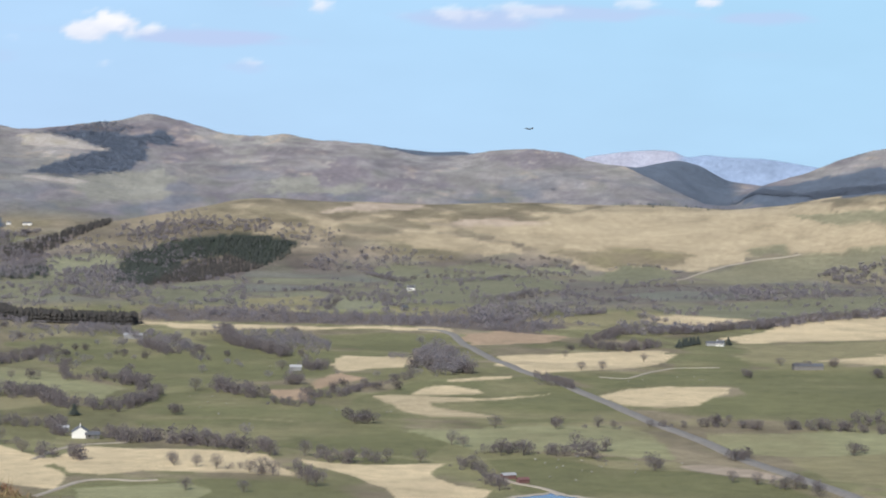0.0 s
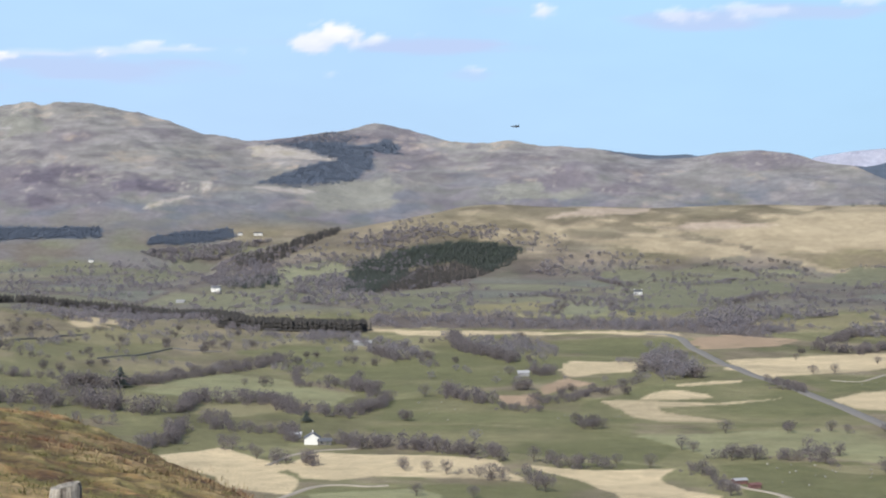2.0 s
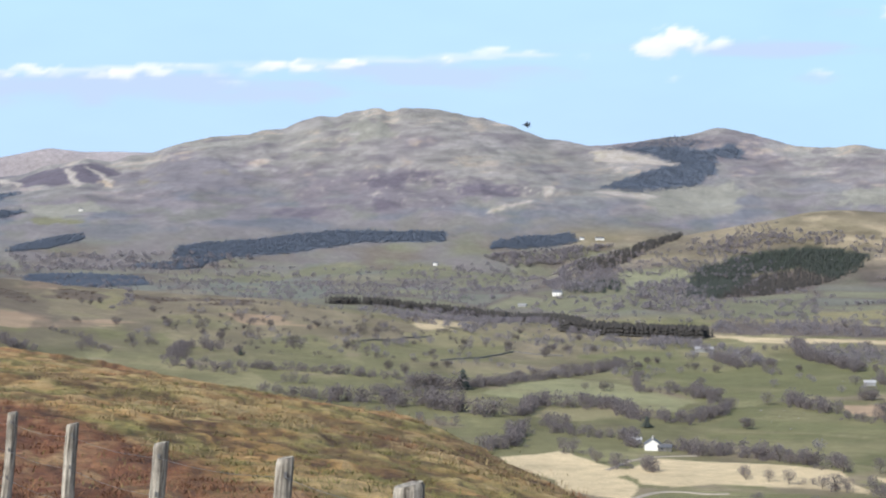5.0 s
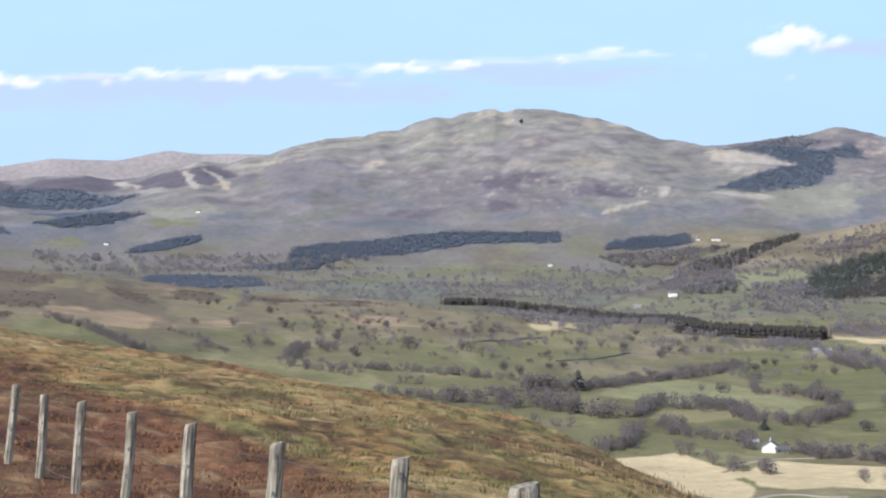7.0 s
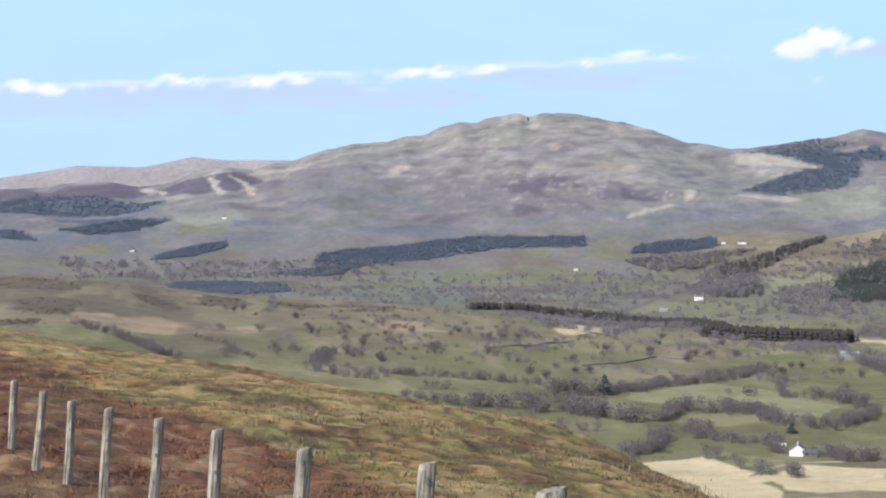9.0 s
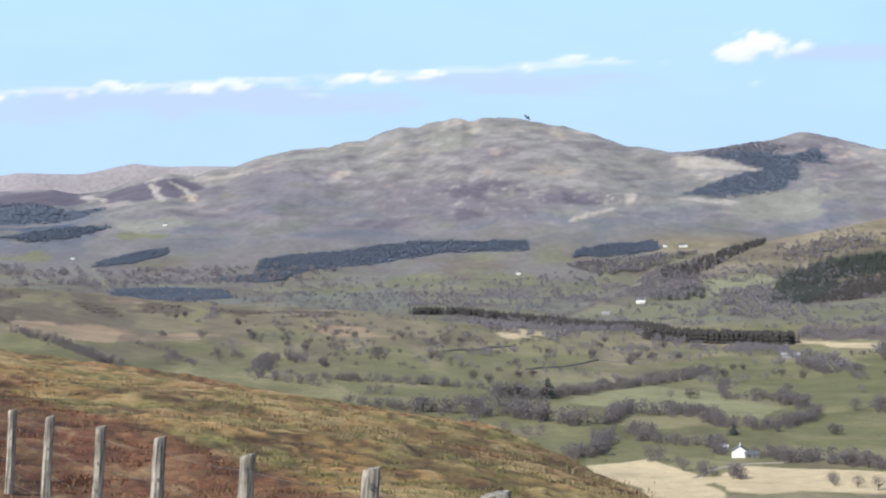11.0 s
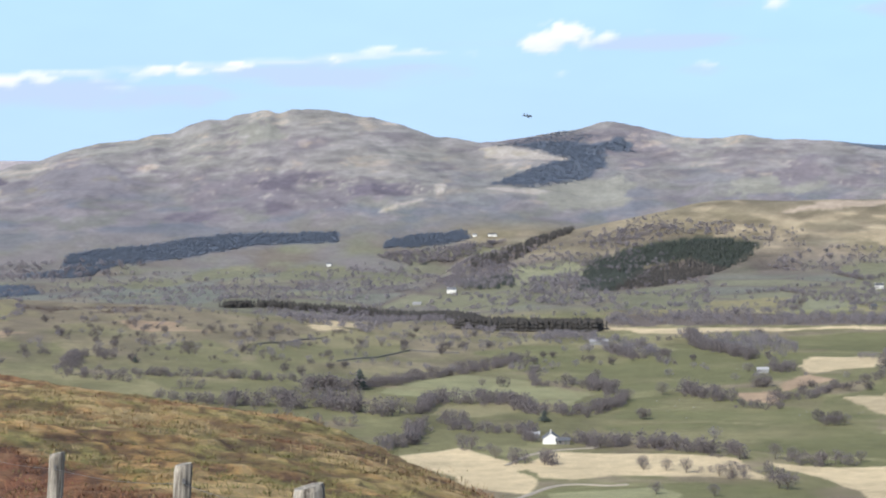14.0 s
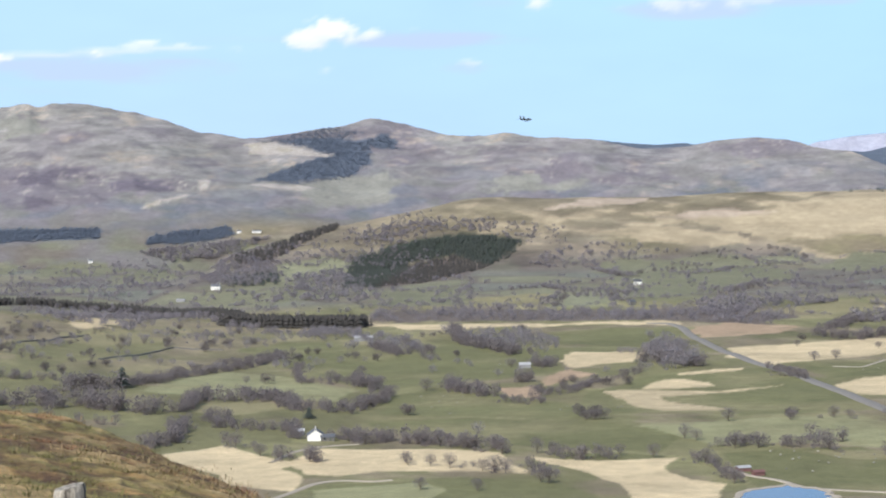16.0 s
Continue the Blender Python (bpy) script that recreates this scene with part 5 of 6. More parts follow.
treeline(5, 1, (-195, 1505), (-180, 1473))
treeline(6, 1, (-60, 928), (-43, 911), (-28, 914))
treeline(5, 1, (-776, 1256), (-748, 1233), (-723, 1224), (-690, 1199), (-649, 1166))
treeline(5, 1, (-747, 1257), (-708, 1222), (-681, 1200), (-640, 1166))
treeline(3.5, 1, (-709, 1317), (-690, 1309), (-670, 1297))
treeline(5, 1, (-657, 1273), (-628, 1234), (-614, 1238))
treeline(7, 2, (-563, 1225), (-596, 1309), (-587, 1319), (-565, 1316))
treeline(6, 2, (-550, 1189), (-522, 1173), (-496, 1176))
treeline(6.5, 1, (66, 968), (78, 965), (83, 956))
treeline(6, 1, (23, 952), (42, 947), (64, 948), (77, 931))
treeline(5, 1, (154, 1079), (164, 1074), (178, 1073))
treeline(5.5, 1, (194, 1067), (211, 1073), (224, 1063), (245, 1058))
treeline(6, 1, (236, 1101), (241, 1096), (254, 1113))
treeline(5, 1, (150, 851), (160, 847), (169, 837))
treeline(6, 1, (70, 1332), (78, 1308), (87, 1287))
treeline(8, 2, (135, 1717), (169, 1812), (197, 1831), (222, 1818), (307, 1918), (313, 1898), (380, 2004), (485, 2113))
treeline(6, 1, (313, 1919), (336, 1953))
treeline(8, 2, (122, 1647), (150, 1603), (183, 1650))
treeline(9, 2, (-21, 1416), (4, 1404), (20, 1380))
treeline(8, 2, (-18, 1484), (4, 1518))
treeline(6, 1, (415, 2437), (461, 2398), (517, 2448))
treeline(6, 1, (231, 2495), (271, 2526), (304, 2524))
treeline(5, 1, (356, 2353), (368, 2343), (286, 2349))
treeline(6, 1, (-104, 2668), (-69, 2549), (-46, 2514))
treeline(6, 1, (-195, 2354), (-155, 2381), (-125, 2331), (-69, 2303))
treeline(6, 1, (-84, 2338), (-41, 2264))
treeline(6.5, 1, (38, 2294), (79, 2319), (118, 2419))
treeline(5, 1, (-28, 2824), (13, 2810))
treeline(5.5, 1, (5, 2728), (60, 2695))
treeline(5.5, 1, (70, 2771), (117, 2745), (177, 2672))
treeline(5, 1, (-195, 2733), (-145, 2694))
treeline(5.5, 1, (208, 2043), (230, 1981))
treeline(6, 1, (520, 2670), (564, 2696), (620, 2706))
treeline(5, 1, (12, 2532), (58, 2573), (91, 2668))
treeline(5, 1, (-68, 2767), (-19, 2784))
treeline(5.5, 1, (152, 2397), (193, 2300), (238, 2348))
treeline(4, 1, (8, 908), (19, 890), (24, 846), (29, 834))
bushes(6.5, (-606, 1409), (-545, 1402), (-590, 1575), (-562, 1568), (-505, 1429), (-433, 1308), (-421, 1297), (-551, 1594), (-543, 1602), (-571, 1701), (-452, 1462), (-421, 1371), (-413, 1386), (-519, 1724), (-471, 1623), (-438, 1643), (-460, 1767), (-478, 1858), (-397, 1643), (-388, 1583), (-384, 1652), (-590, 1431), (-621, 1550), (-569, 1779), (-595, 1878), (-526, 1865), (-533, 1932), (-412, 1820), (-362, 1665))
bushes(6, (-548, 1305), (-151, 1104), (-48, 1075), (-44, 1069), (-273, 1294), (-294, 1548), (-285, 1550), (-287, 1489), (-168, 1499), (-248, 1498), (-227, 1479))
bushes(5, (-678, 1462), (-651, 1464), (-627, 1422), (-618, 1303), (-632, 1298), (-714, 1439), (-545, 1296), (-629, 1460), (-649, 1569), (-709, 1523), (-674, 1598), (-694, 1561), (-731, 1632), (-750, 1586), (-721, 1383), (-823, 1630), (-801, 1563), (-687, 1677), (-627, 1504))
bushes(6, (30, 954), (41, 957), (102, 908), (146, 945), (152, 950), (210, 974), (221, 1372), (296, 1466), (313, 1383), (-51, 1089), (-43, 1089), (64, 1062), (155, 1079), (-136, 1773), (-30, 1266), (-44, 1261), (-63, 1274), (-70, 1256), (-82, 1219), (107, 1600))
plantation(120, 5, (344, 3875), (471, 3199), (470, 3131), (363, 3149), (283, 3189))
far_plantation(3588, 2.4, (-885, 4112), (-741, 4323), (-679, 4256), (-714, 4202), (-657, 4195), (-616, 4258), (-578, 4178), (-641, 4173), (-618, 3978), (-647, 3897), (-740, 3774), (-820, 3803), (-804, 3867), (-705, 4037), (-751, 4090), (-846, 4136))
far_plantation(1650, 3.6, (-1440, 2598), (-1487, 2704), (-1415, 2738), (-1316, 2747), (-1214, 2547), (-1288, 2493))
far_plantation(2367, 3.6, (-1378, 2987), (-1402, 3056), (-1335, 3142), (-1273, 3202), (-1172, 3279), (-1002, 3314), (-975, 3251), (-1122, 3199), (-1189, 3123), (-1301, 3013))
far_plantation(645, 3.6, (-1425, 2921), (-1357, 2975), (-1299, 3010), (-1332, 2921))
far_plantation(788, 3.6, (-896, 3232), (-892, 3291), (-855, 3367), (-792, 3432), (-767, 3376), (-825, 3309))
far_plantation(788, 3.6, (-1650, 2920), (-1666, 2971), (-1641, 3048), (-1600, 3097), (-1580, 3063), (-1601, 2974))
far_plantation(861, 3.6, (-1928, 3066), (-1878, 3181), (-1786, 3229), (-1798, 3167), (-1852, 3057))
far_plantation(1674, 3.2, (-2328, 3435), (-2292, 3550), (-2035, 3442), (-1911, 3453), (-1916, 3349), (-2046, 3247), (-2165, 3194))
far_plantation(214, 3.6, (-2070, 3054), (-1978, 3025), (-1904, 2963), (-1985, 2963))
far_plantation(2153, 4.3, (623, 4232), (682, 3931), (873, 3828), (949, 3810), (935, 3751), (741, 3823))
evergreen(8, (212, 1673), (201, 1634), (208, 1661), (217, 1684), (221, 1692), (225, 1695), (250, 1683))
evergreen(7, (-206, 1087))
evergreen(14, (-357, 1231))
evergreen(5, (-320, 1549), (-542, 1293))



# ---- roads, water, walls ----
def ribbon(name, width, lift, mat, line, label, category):
    """A strip laid over the ground along a line, with a little thickness at its edges."""
    p = np.array(line, float)
    d = np.r_[0, np.cumsum(np.hypot(*np.diff(p, axis=0).T))]
    s = np.arange(0, d[-1], 3.0)
    x, y = np.interp(s, d, p[:, 0]), np.interp(s, d, p[:, 1])
    for _ in range(12):
        x[1:-1], y[1:-1] = (x[:-2] + 2 * x[1:-1] + x[2:]) / 4, (y[:-2] + 2 * y[1:-1] + y[2:]) / 4
    tx, ty = np.gradient(x), np.gradient(y)
    n = np.hypot(tx, ty)
    nx, ny = -ty / n, tx / n
    offs, drop = (-0.62, -0.48, -0.16, 0.16, 0.48, 0.62), (-0.9, -0.05, 0.05, 0.05, -0.05, -0.9)
    rows = [np.stack([x + nx * width * o, y + ny * width * o, height(x + nx * width * o, y + ny * width * o) + lift + q], 1) for o, q in zip(offs, drop)]
    v = np.stack(rows, 1).reshape(-1, 3)
    i = (np.arange(len(x) - 1)[:, None] * 6 + np.arange(5)).ravel()
    f = np.concatenate([np.stack([i, i + 1, i + 7], 1), np.stack([i, i + 7, i + 6], 1)])
    tagged(new(name, big_mesh(name, v, f, mat)), label, category, kind="structure")


def stone_wall(*line):
    """A dry-stone wall in courses of rough blocks, joined."""
    g = np.random.default_rng(5)
    p = np.array(line, float)
    bits = []
    for (ax, ay), (bx, by) in zip(p, p[1:]):
        run = math.hypot(bx - ax, by - ay)
        for k in range(int(run / 1.2)):
            u = (k + 0.5) * 1.2 / run
            x, y = ax + (bx - ax) * u, ay + (by - ay) * u
            z = ground_z(x, y)
            a = math.atan2(by - ay, bx - ax)
            for course in range(3):
                w, h = 1.15 + 0.2 * g.random(), 0.42
                c = np.array([(sx * w / 2, sy * (0.35 - 0.06 * course), sz * h) for sz in (0, 1) for sy in (-1, 1) for sx in (-1, 1)]) + g.normal(0, 0.03, (8, 3))
                c[:, 2] += course * 0.4 - 0.1
                v = np.stack([c[:, 0] * math.cos(a) - c[:, 1] * math.sin(a) + x, c[:, 0] * math.sin(a) + c[:, 1] * math.cos(a) + y, c[:, 2] + z], 1)
                t = np.array([(0, 1, 5), (0, 5, 4), (1, 3, 7), (1, 7, 5), (3, 2, 6), (3, 6, 7), (2, 0, 4), (2, 4, 6), (4, 5, 7), (4, 7, 6)])
                bits.append((v, t))
    tagged(new("stone_wall", big_mesh("stone_wall", *joined(bits), WALLSTONE)), "dark dry-stone wall across rough pasture", "wall")


# ---- houses ----
def box_mesh(name, sx, sy, sz, mat, bevel=0.0):
    bm = bmesh.new()
    bmesh.ops.create_cube(bm, size=1.0)
    for v in bm.verts:
        v.co = (v.co.x * sx, v.co.y * sy, (v.co.z + 0.5) * sz)
    if bevel:
        bmesh.ops.bevel(bm, geom=bm.edges[:], offset=bevel, segments=1, affect="EDGES")
    me = bpy.data.meshes.new(name)
    bm.to_mesh(me)
    bm.free()
    me.materials.append(mat)
    return me


def gable_walls(L, W, H, R, mat):
    v = [(-L / 2, -W / 2, -1.5), (L / 2, -W / 2, -1.5), (L / 2, W / 2, -1.5), (-L / 2, W / 2, -1.5), (-L / 2, -W / 2, H), (L / 2, -W / 2, H), (L / 2, W / 2, H), (-L / 2, W / 2, H), (-L / 2, 0, H + R), (L / 2, 0, H + R)]
    return mesh("wall", v, [(0, 1, 5, 4), (2, 3, 7, 6), (1, 2, 6, 9, 5), (3, 0, 4, 8, 7), (4, 5, 9, 8), (6, 7, 8, 9)], mat)


def roof_slab(L, W, H, R, side, mat):
    e, t = 0.35, 0.18
    k = R / (W / 2)
    y0, y1 = side * (W / 2 + e), 0
    z0, z1 = H - k * e + 0.03, H + R + 0.03
    v = [(-L / 2 - e, y0, z0), (L / 2 + e, y0, z0), (L / 2 + e, y1, z1), (-L / 2 - e, y1, z1)]
    v += [(a, b, c + t) for a, b, c in v]
    return mesh("roof", v, [(0, 1, 2, 3), (7, 6, 5, 4), (0, 4, 5, 1), (1, 5, 6, 2), (2, 6, 7, 3), (3, 7, 4, 0)], mat)


def building(name, x, y, turn, L, W, H, R, wall, roof, label, category, windows=0, chimneys=0, door=True, gable_windows=0):
    """A pitched-roof building with its openings; turn is the ridge's heading in degrees."""
    e = tagged(new(name), label, category)
    part("wall", gable_walls(L, W, H, R, wall), e)
    for s in (-1, 1):
        part("roof", roof_slab(L, W, H, R, s, roof), e, "pitched roof slope")
    for k in range(chimneys):
        cx = (-L / 2 + 0.6) if k == 0 else (L / 2 - 0.6)
        c = part("chimney", box_mesh("chimney", 0.8, 0.7, 1.3, wall, 0.03), e, "", pose(cx, 0, H + R - 0.55))
        part("chimney_pot", box_mesh("chimney_pot", 0.3, 0.3, 0.4, BARNRED, 0.04), c, "", pose(0, 0, 1.3))
    storeys = 2 if H > 4 else 1
    for s in (-1, 1):
        for k in range(windows):
            for lv in range(storeys):
                wx = (-0.5 + (k + 0.5) / windows) * L * 0.9
                if door and s == -1 and lv == 0 and k == windows // 2:
                    d = part("door", box_mesh("door", 0.95, 0.12, 2.05, DOORPAINT, 0.02), e, "", pose(wx, s * (W / 2 + 0.02), 0))
                    continue
                w = part("window", box_mesh("window", 1.0, 0.1, 1.25, GLASS), e, "", pose(wx, s * (W / 2 + 0.01), 0.95 + 2.5 * lv))
                part("sill", box_mesh("sill", 1.2, 0.25, 0.09, wall), w, "", pose(0, s * 0.06, -0.1))
    for s in (-1, 1):
        for k in range(gable_windows):
            w = part("window", box_mesh("window", 0.1, 0.85, 1.1, GLASS), e, "", pose(s * (L / 2 + 0.01), 0.9 * (k - (gable_windows - 1) / 2), H * 0.62))
            part("sill", box_mesh("sill", 0.25, 1.0, 0.08, wall), w, "", pose(s * 0.06, 0, -0.09))
    e.matrix_basis = pose(x, y, ground_z(x, y), 0, 0, turn)
    return e


# ---- fence on the bracken slope ----
def post_mesh(radius, tall, seed, sides=10):
    """A round post, split and weathered, with a sawn slanting top."""
    g = np.random.default_rng(seed)
    rows = [-0.35, 0.0, 0.3, 0.6, 0.9, tall - 0.03, tall]
    v, f = [], []
    a = np.arange(sides) * 2 * np.pi / sides
    lump = 1 + g.normal(0, 0.05, sides)
    for k, z in enumerate(rows):
        rr = radius * (1.06 - 0.06 * z / tall) * lump * (1 + g.normal(0, 0.012, sides)) * (0.9 if k == len(rows) - 1 else 1)
        cx = 0.01 * math.sin(3 * z + seed)
        v += [(cx + math.cos(b) * q, math.sin(b) * q, z + (0.25 * math.cos(b) * q if z > 0.5 * tall + 0.4 else 0)) for b, q in zip(a, rr)]
    for k in range(len(rows) - 1):
        f += [(k * sides + i, k * sides + (i + 1) % sides, (k + 1) * sides + (i + 1) % sides, (k + 1) * sides + i) for i in range(sides)]
    f.append(tuple((len(rows) - 1) * sides + i for i in range(sides)))
    return mesh("post", v, f, WEATHERED)


def fence():
    f = tagged(new("fence"), "weathered round-post stock fence with rusty wire on a bracken slope", "fence")
    a0 = radians(-20.92)
    ahead, right = np.array([math.sin(a0), math.cos(a0)]), np.array([math.cos(a0), -math.sin(a0)])
    base = 12.5 * ahead - 0.2 * right
    step = 2.94 * ahead - 1.005 * right
    tops = []
    for k in [-0.74] + list(range(0, 13)):
        x, y = base + step * k - right * (0.0038 * k * k if k > 0 else 0)
        strainer = k < 0
        top_z = EYE + np.interp(k, FENCE_K, FENCE_TOP)
        foot = ground_z(x, y)
        tall = top_z - foot
        m = pose(x, y, foot) @ pose(0, 0, 0, 0, 0, 20.92) @ pose(0, 0, 0, 0.8 * math.sin(5 * k), (1.0 if strainer else 4.3 + 0.8 * math.sin(2.3 * k + 1)), 0)
        p = part("post", post_mesh(0.088 if strainer else 0.059 + 0.004 * math.sin(4 * k), tall, int(10 * k + 20)), f, "thick squared strainer post" if strainer else "", m)
        tops.append((m, tall))
        for h in (0.12, 0.42, 0.72):
            part("staple", box_mesh("staple", 0.02, 0.02, 0.035, WIRE), p, "", pose(0, -0.056, tall - h))
    for h in (0.12, 0.42, 0.72, 0.98):
        bits = []
        for (m0, t0), (m1, t1) in zip(tops, tops[1:]):
            p, q = m0 @ Vector((0, -0.058, t0 - h)), m1 @ Vector((0, -0.058, t1 - h))
            prev = p
            for s in range(1, 7):
                c = p.lerp(q, s / 6) - Vector((0, 0, 0.035 * math.sin(math.pi * s / 6)))
                bits.append(tube(prev, c, 0.0022, 0.0022, 4))
                prev = c
        part("wire", big_mesh("wire", *joined(bits), WIRE), f, "thin slack fence wire")


# ---- grass and bracken of the slope ----
def blade_clump(seed, blades, tall, lean, width, spread=0.09):
    g = np.random.default_rng(seed)
    v, t = [], []
    for k in range(blades):
        a = g.random() * 6.28
        c, s = math.cos(a), math.sin(a)
        h, out = tall * (0.55 + 0.7 * g.random()), lean * (0.3 + g.random())
        bx, by = g.normal(0, spread, 2)
        w = width * (0.6 + 0.8 * g.random())
        v += [(bx - s * w, by + c * w, -0.03), (bx + s * w, by - c * w, -0.03), (bx + c * out * 0.45 + s * w * 0.7, by + s * out * 0.45 - c * w * 0.7, h * 0.7), (bx + c * out * 0.45 - s * w * 0.7, by + s * out * 0.45 + c * w * 0.7, h * 0.7), (bx + c * out, by + s * out, h * (0.75 + 0.3 * g.random()))]
        n = 5 * k
        t += [(n, n + 1, n + 2), (n, n + 2, n + 3), (n + 3, n + 2, n + 4)]
    return np.array(v), np.array(t)


TURF = island_mat("turf_grass", [(0.0, (0.160, 0.150, 0.055)), (0.6, (0.205, 0.185, 0.070)), (1.0, (0.250, 0.215, 0.090))], 0.9, 0.25, 1.6)
BENT = island_mat("dry_bents", [(0.0, (0.260, 0.190, 0.095)), (0.6, (0.340, 0.255, 0.130)), (1.0, (0.410, 0.310, 0.170))], 0.9, 0.25, 1.6)
BRACKEN = island_mat("dead_bracken", [(0.0, (0.170, 0.080, 0.048)), (0.55, (0.240, 0.122, 0.066)), (1.0, (0.330, 0.190, 0.100))], 0.9, 0.25, 1.6)


def slope_growth():
    g = np.random.default_rng(23)

    def spots(n):
        r = np.exp(g.uniform(math.log(9), math.log(150), n))
        a = np.radians(g.uniform(-37, -11, n))
        x, y = r * np.sin(a), r * np.cos(a)
        t = np.radians(130)
        sx, sy = x * np.cos(t) + y * np.sin(t), -x * np.sin(t) + y * np.cos(t)
        f1, f3 = fbm(sx * 0.35, sy, 5.5, 4, 91.0), fbm(x, y, 30, 3, 101.0)
        left_of = np.clip(heath_side(x, y) + 1.2 * f1 + 0.8 * f3, 0, 1)
        return x, y, f1 + 0.35 * f3, left_of, r

    # tussocks: arching blades heaped into tufts
    for name, mat, n, keep, label in (
        ("bent_tussock", BENT, 5200, lambda q, f, s: (q > 0.1) & (f > -0.25) & (s < 0.8), "arching tussocks of tan dead grass"),
        ("bracken_tussock", BRACKEN, 5200, lambda q, f, s: (q < 0.05) & ((f > 0.02) | (s > 0.5)), "ragged red-brown bracken tufts"),
        ("turf_tussock", TURF, 2600, lambda q, f, s: (f < 0.05) & (s < 0.5), "low tufts of green hill grass"),
    ):
        x, y, f, s, r = spots(n)
        k = keep(tufts(x, y) + g.normal(0, 0.05, n), f, s) & (r < 95)
        x, y = x[k], y[k]
        m = len(x)
        shapes = [blade_clump(80 + j, 24, 0.1, 0.27, 0.008, 0.09) for j in range(5)]
        v, t = strewn(shapes, x, y, height(x, y) - 0.02, (0.5 if mat is TURF else 0.75) + 0.6 * g.random(m), g.random(m) * 6.28, g.integers(5, size=m))
        tagged(new(name, big_mesh(name, v, t, mat)), label + " on the near slope", "vegetation", kind="stuff")

    for name, shapes, mat, n, keep, size, label in (
        ("turf", [blade_clump(k, 10, 0.05, 0.12, 0.007, 0.34) for k in range(4)], TURF, 1500, lambda f, s: f < 0.12, 1.0, "short yellow-green hill turf"),
        ("bent_grass", [blade_clump(20 + k, 16, 0.11, 0.2, 0.008, 0.12 + 0.12 * (k % 2)) for k in range(4)], BENT, 2200, lambda f, s: ((f > -0.2) & (f < 0.2) & (s < 0.6)) | ((s > 0.9) & (f > 0.25)), 1.0, "tufts of pale dry bent grass"),
        ("bracken", [blade_clump(50 + k, 15, 0.06, 0.24, 0.006, 0.4) for k in range(4)], BRACKEN, 2600, lambda f, s: (f > 0.08) | (s > 0.4), 1.0, "collapsed red-brown dead bracken"),
    ):
        x, y, f, s, r = spots(n)
        k = keep(f + g.normal(0, 0.06, n), s)
        x, y, r = x[k], y[k], r[k]
        m = len(x)
        v, t = strewn(shapes, x, y, height(x, y), size * (0.7 + 0.7 * g.random(m)) * np.clip(r / 50, 0.8, 1.1), g.random(m) * 6.28, g.integers(len(shapes), size=m))
        tagged(new(name, big_mesh(name, v, t, mat)), label + " on the near slope", "vegetation", kind="stuff")


def sheep_flock(*places):
    """Sheep grazing: one built, the rest copied."""
    g = np.random.default_rng(31)
    first = tagged(new("sheep"), "white sheep grazing in a green field", "sheep", "grazing sheep")
    part("body", loft("body", [(0.55, 0.62, 0.05, 0.06, 1), (0.42, 0.64, 0.24, 0.24, 1), (0.0, 0.65, 0.3, 0.28, 1), (-0.4, 0.66, 0.26, 0.25, 1), (-0.56, 0.66, 0.05, 0.06, 1)], FLEECE, 8), first)
    part("head", loft("head", [(0.5, 0.62, 0.1, 0.1, 1), (0.68, 0.5, 0.09, 0.1, 1), (0.86, 0.38, 0.05, 0.06, 1)], DARKFACE, 6), first, "darker bare face")
    for sx in (-0.15, 0.15):
        for sy in (-0.36, 0.34):
            part("leg", big_mesh("leg", *tube((sx, sy, -0.03), (sx, sy, 0.48), 0.035, 0.05, 5), DARKFACE), first)
    for k, (x, y) in enumerate(places):
        m = pose(x, y, ground_z(x, y), 0, 0, float(g.random() * 360))
        if k:
            copy_thing(first, m)
        else:
            first.matrix_basis = m


# ---- the jet ----
def loft(name, sections, mat, sides=14):
    """A body through sections (y, z, half width, half height, squareness)."""
    v, f = [], []
    for y, z, w, h, sq in sections:
        for i in range(sides):
            a = 2 * math.pi * i / sides
            c, s = math.cos(a), math.sin(a)
            v.append((w * math.copysign(abs(c) ** sq, c), y, z + h * math.copysign(abs(s) ** sq, s)))
    for k in range(len(sections) - 1):
        f += [(k * sides + i, (k + 1) * sides + i, (k + 1) * sides + (i + 1) % sides, k * sides + (i + 1) % sides) for i in range(sides)]
    f += [tuple(range(sides)), tuple(reversed(range((len(sections) - 1) * sides, len(sections) * sides)))]
    return mesh(name, v, f, mat, True)


def plate(name, outline, thick, mat, m):
    """A thin tapered surface: outline in x, y, pinched at its edge."""
    n = len(outline)
    cx, cy = sum(p[0] for p in outline) / n, sum(p[1] for p in outline) / n
    inner = [(cx + (x - cx) * 0.72, cy + (y - cy) * 0.72) for x, y in outline]
    v = [(x, y, 0) for x, y in outline] + [(x, y, thick) for x, y in inner] + [(x, y, -thick) for x, y in inner]
    f = [tuple(range(n, 2 * n)), tuple(reversed(range(2 * n, 3 * n)))]
    for i in range(n):
        j = (i + 1) % n
        f += [(i, j, n + j, n + i), (j, i, 2 * n + i, 2 * n + j)]
    me = mesh(name, v, f, mat)
    me.transform(m)
    return me


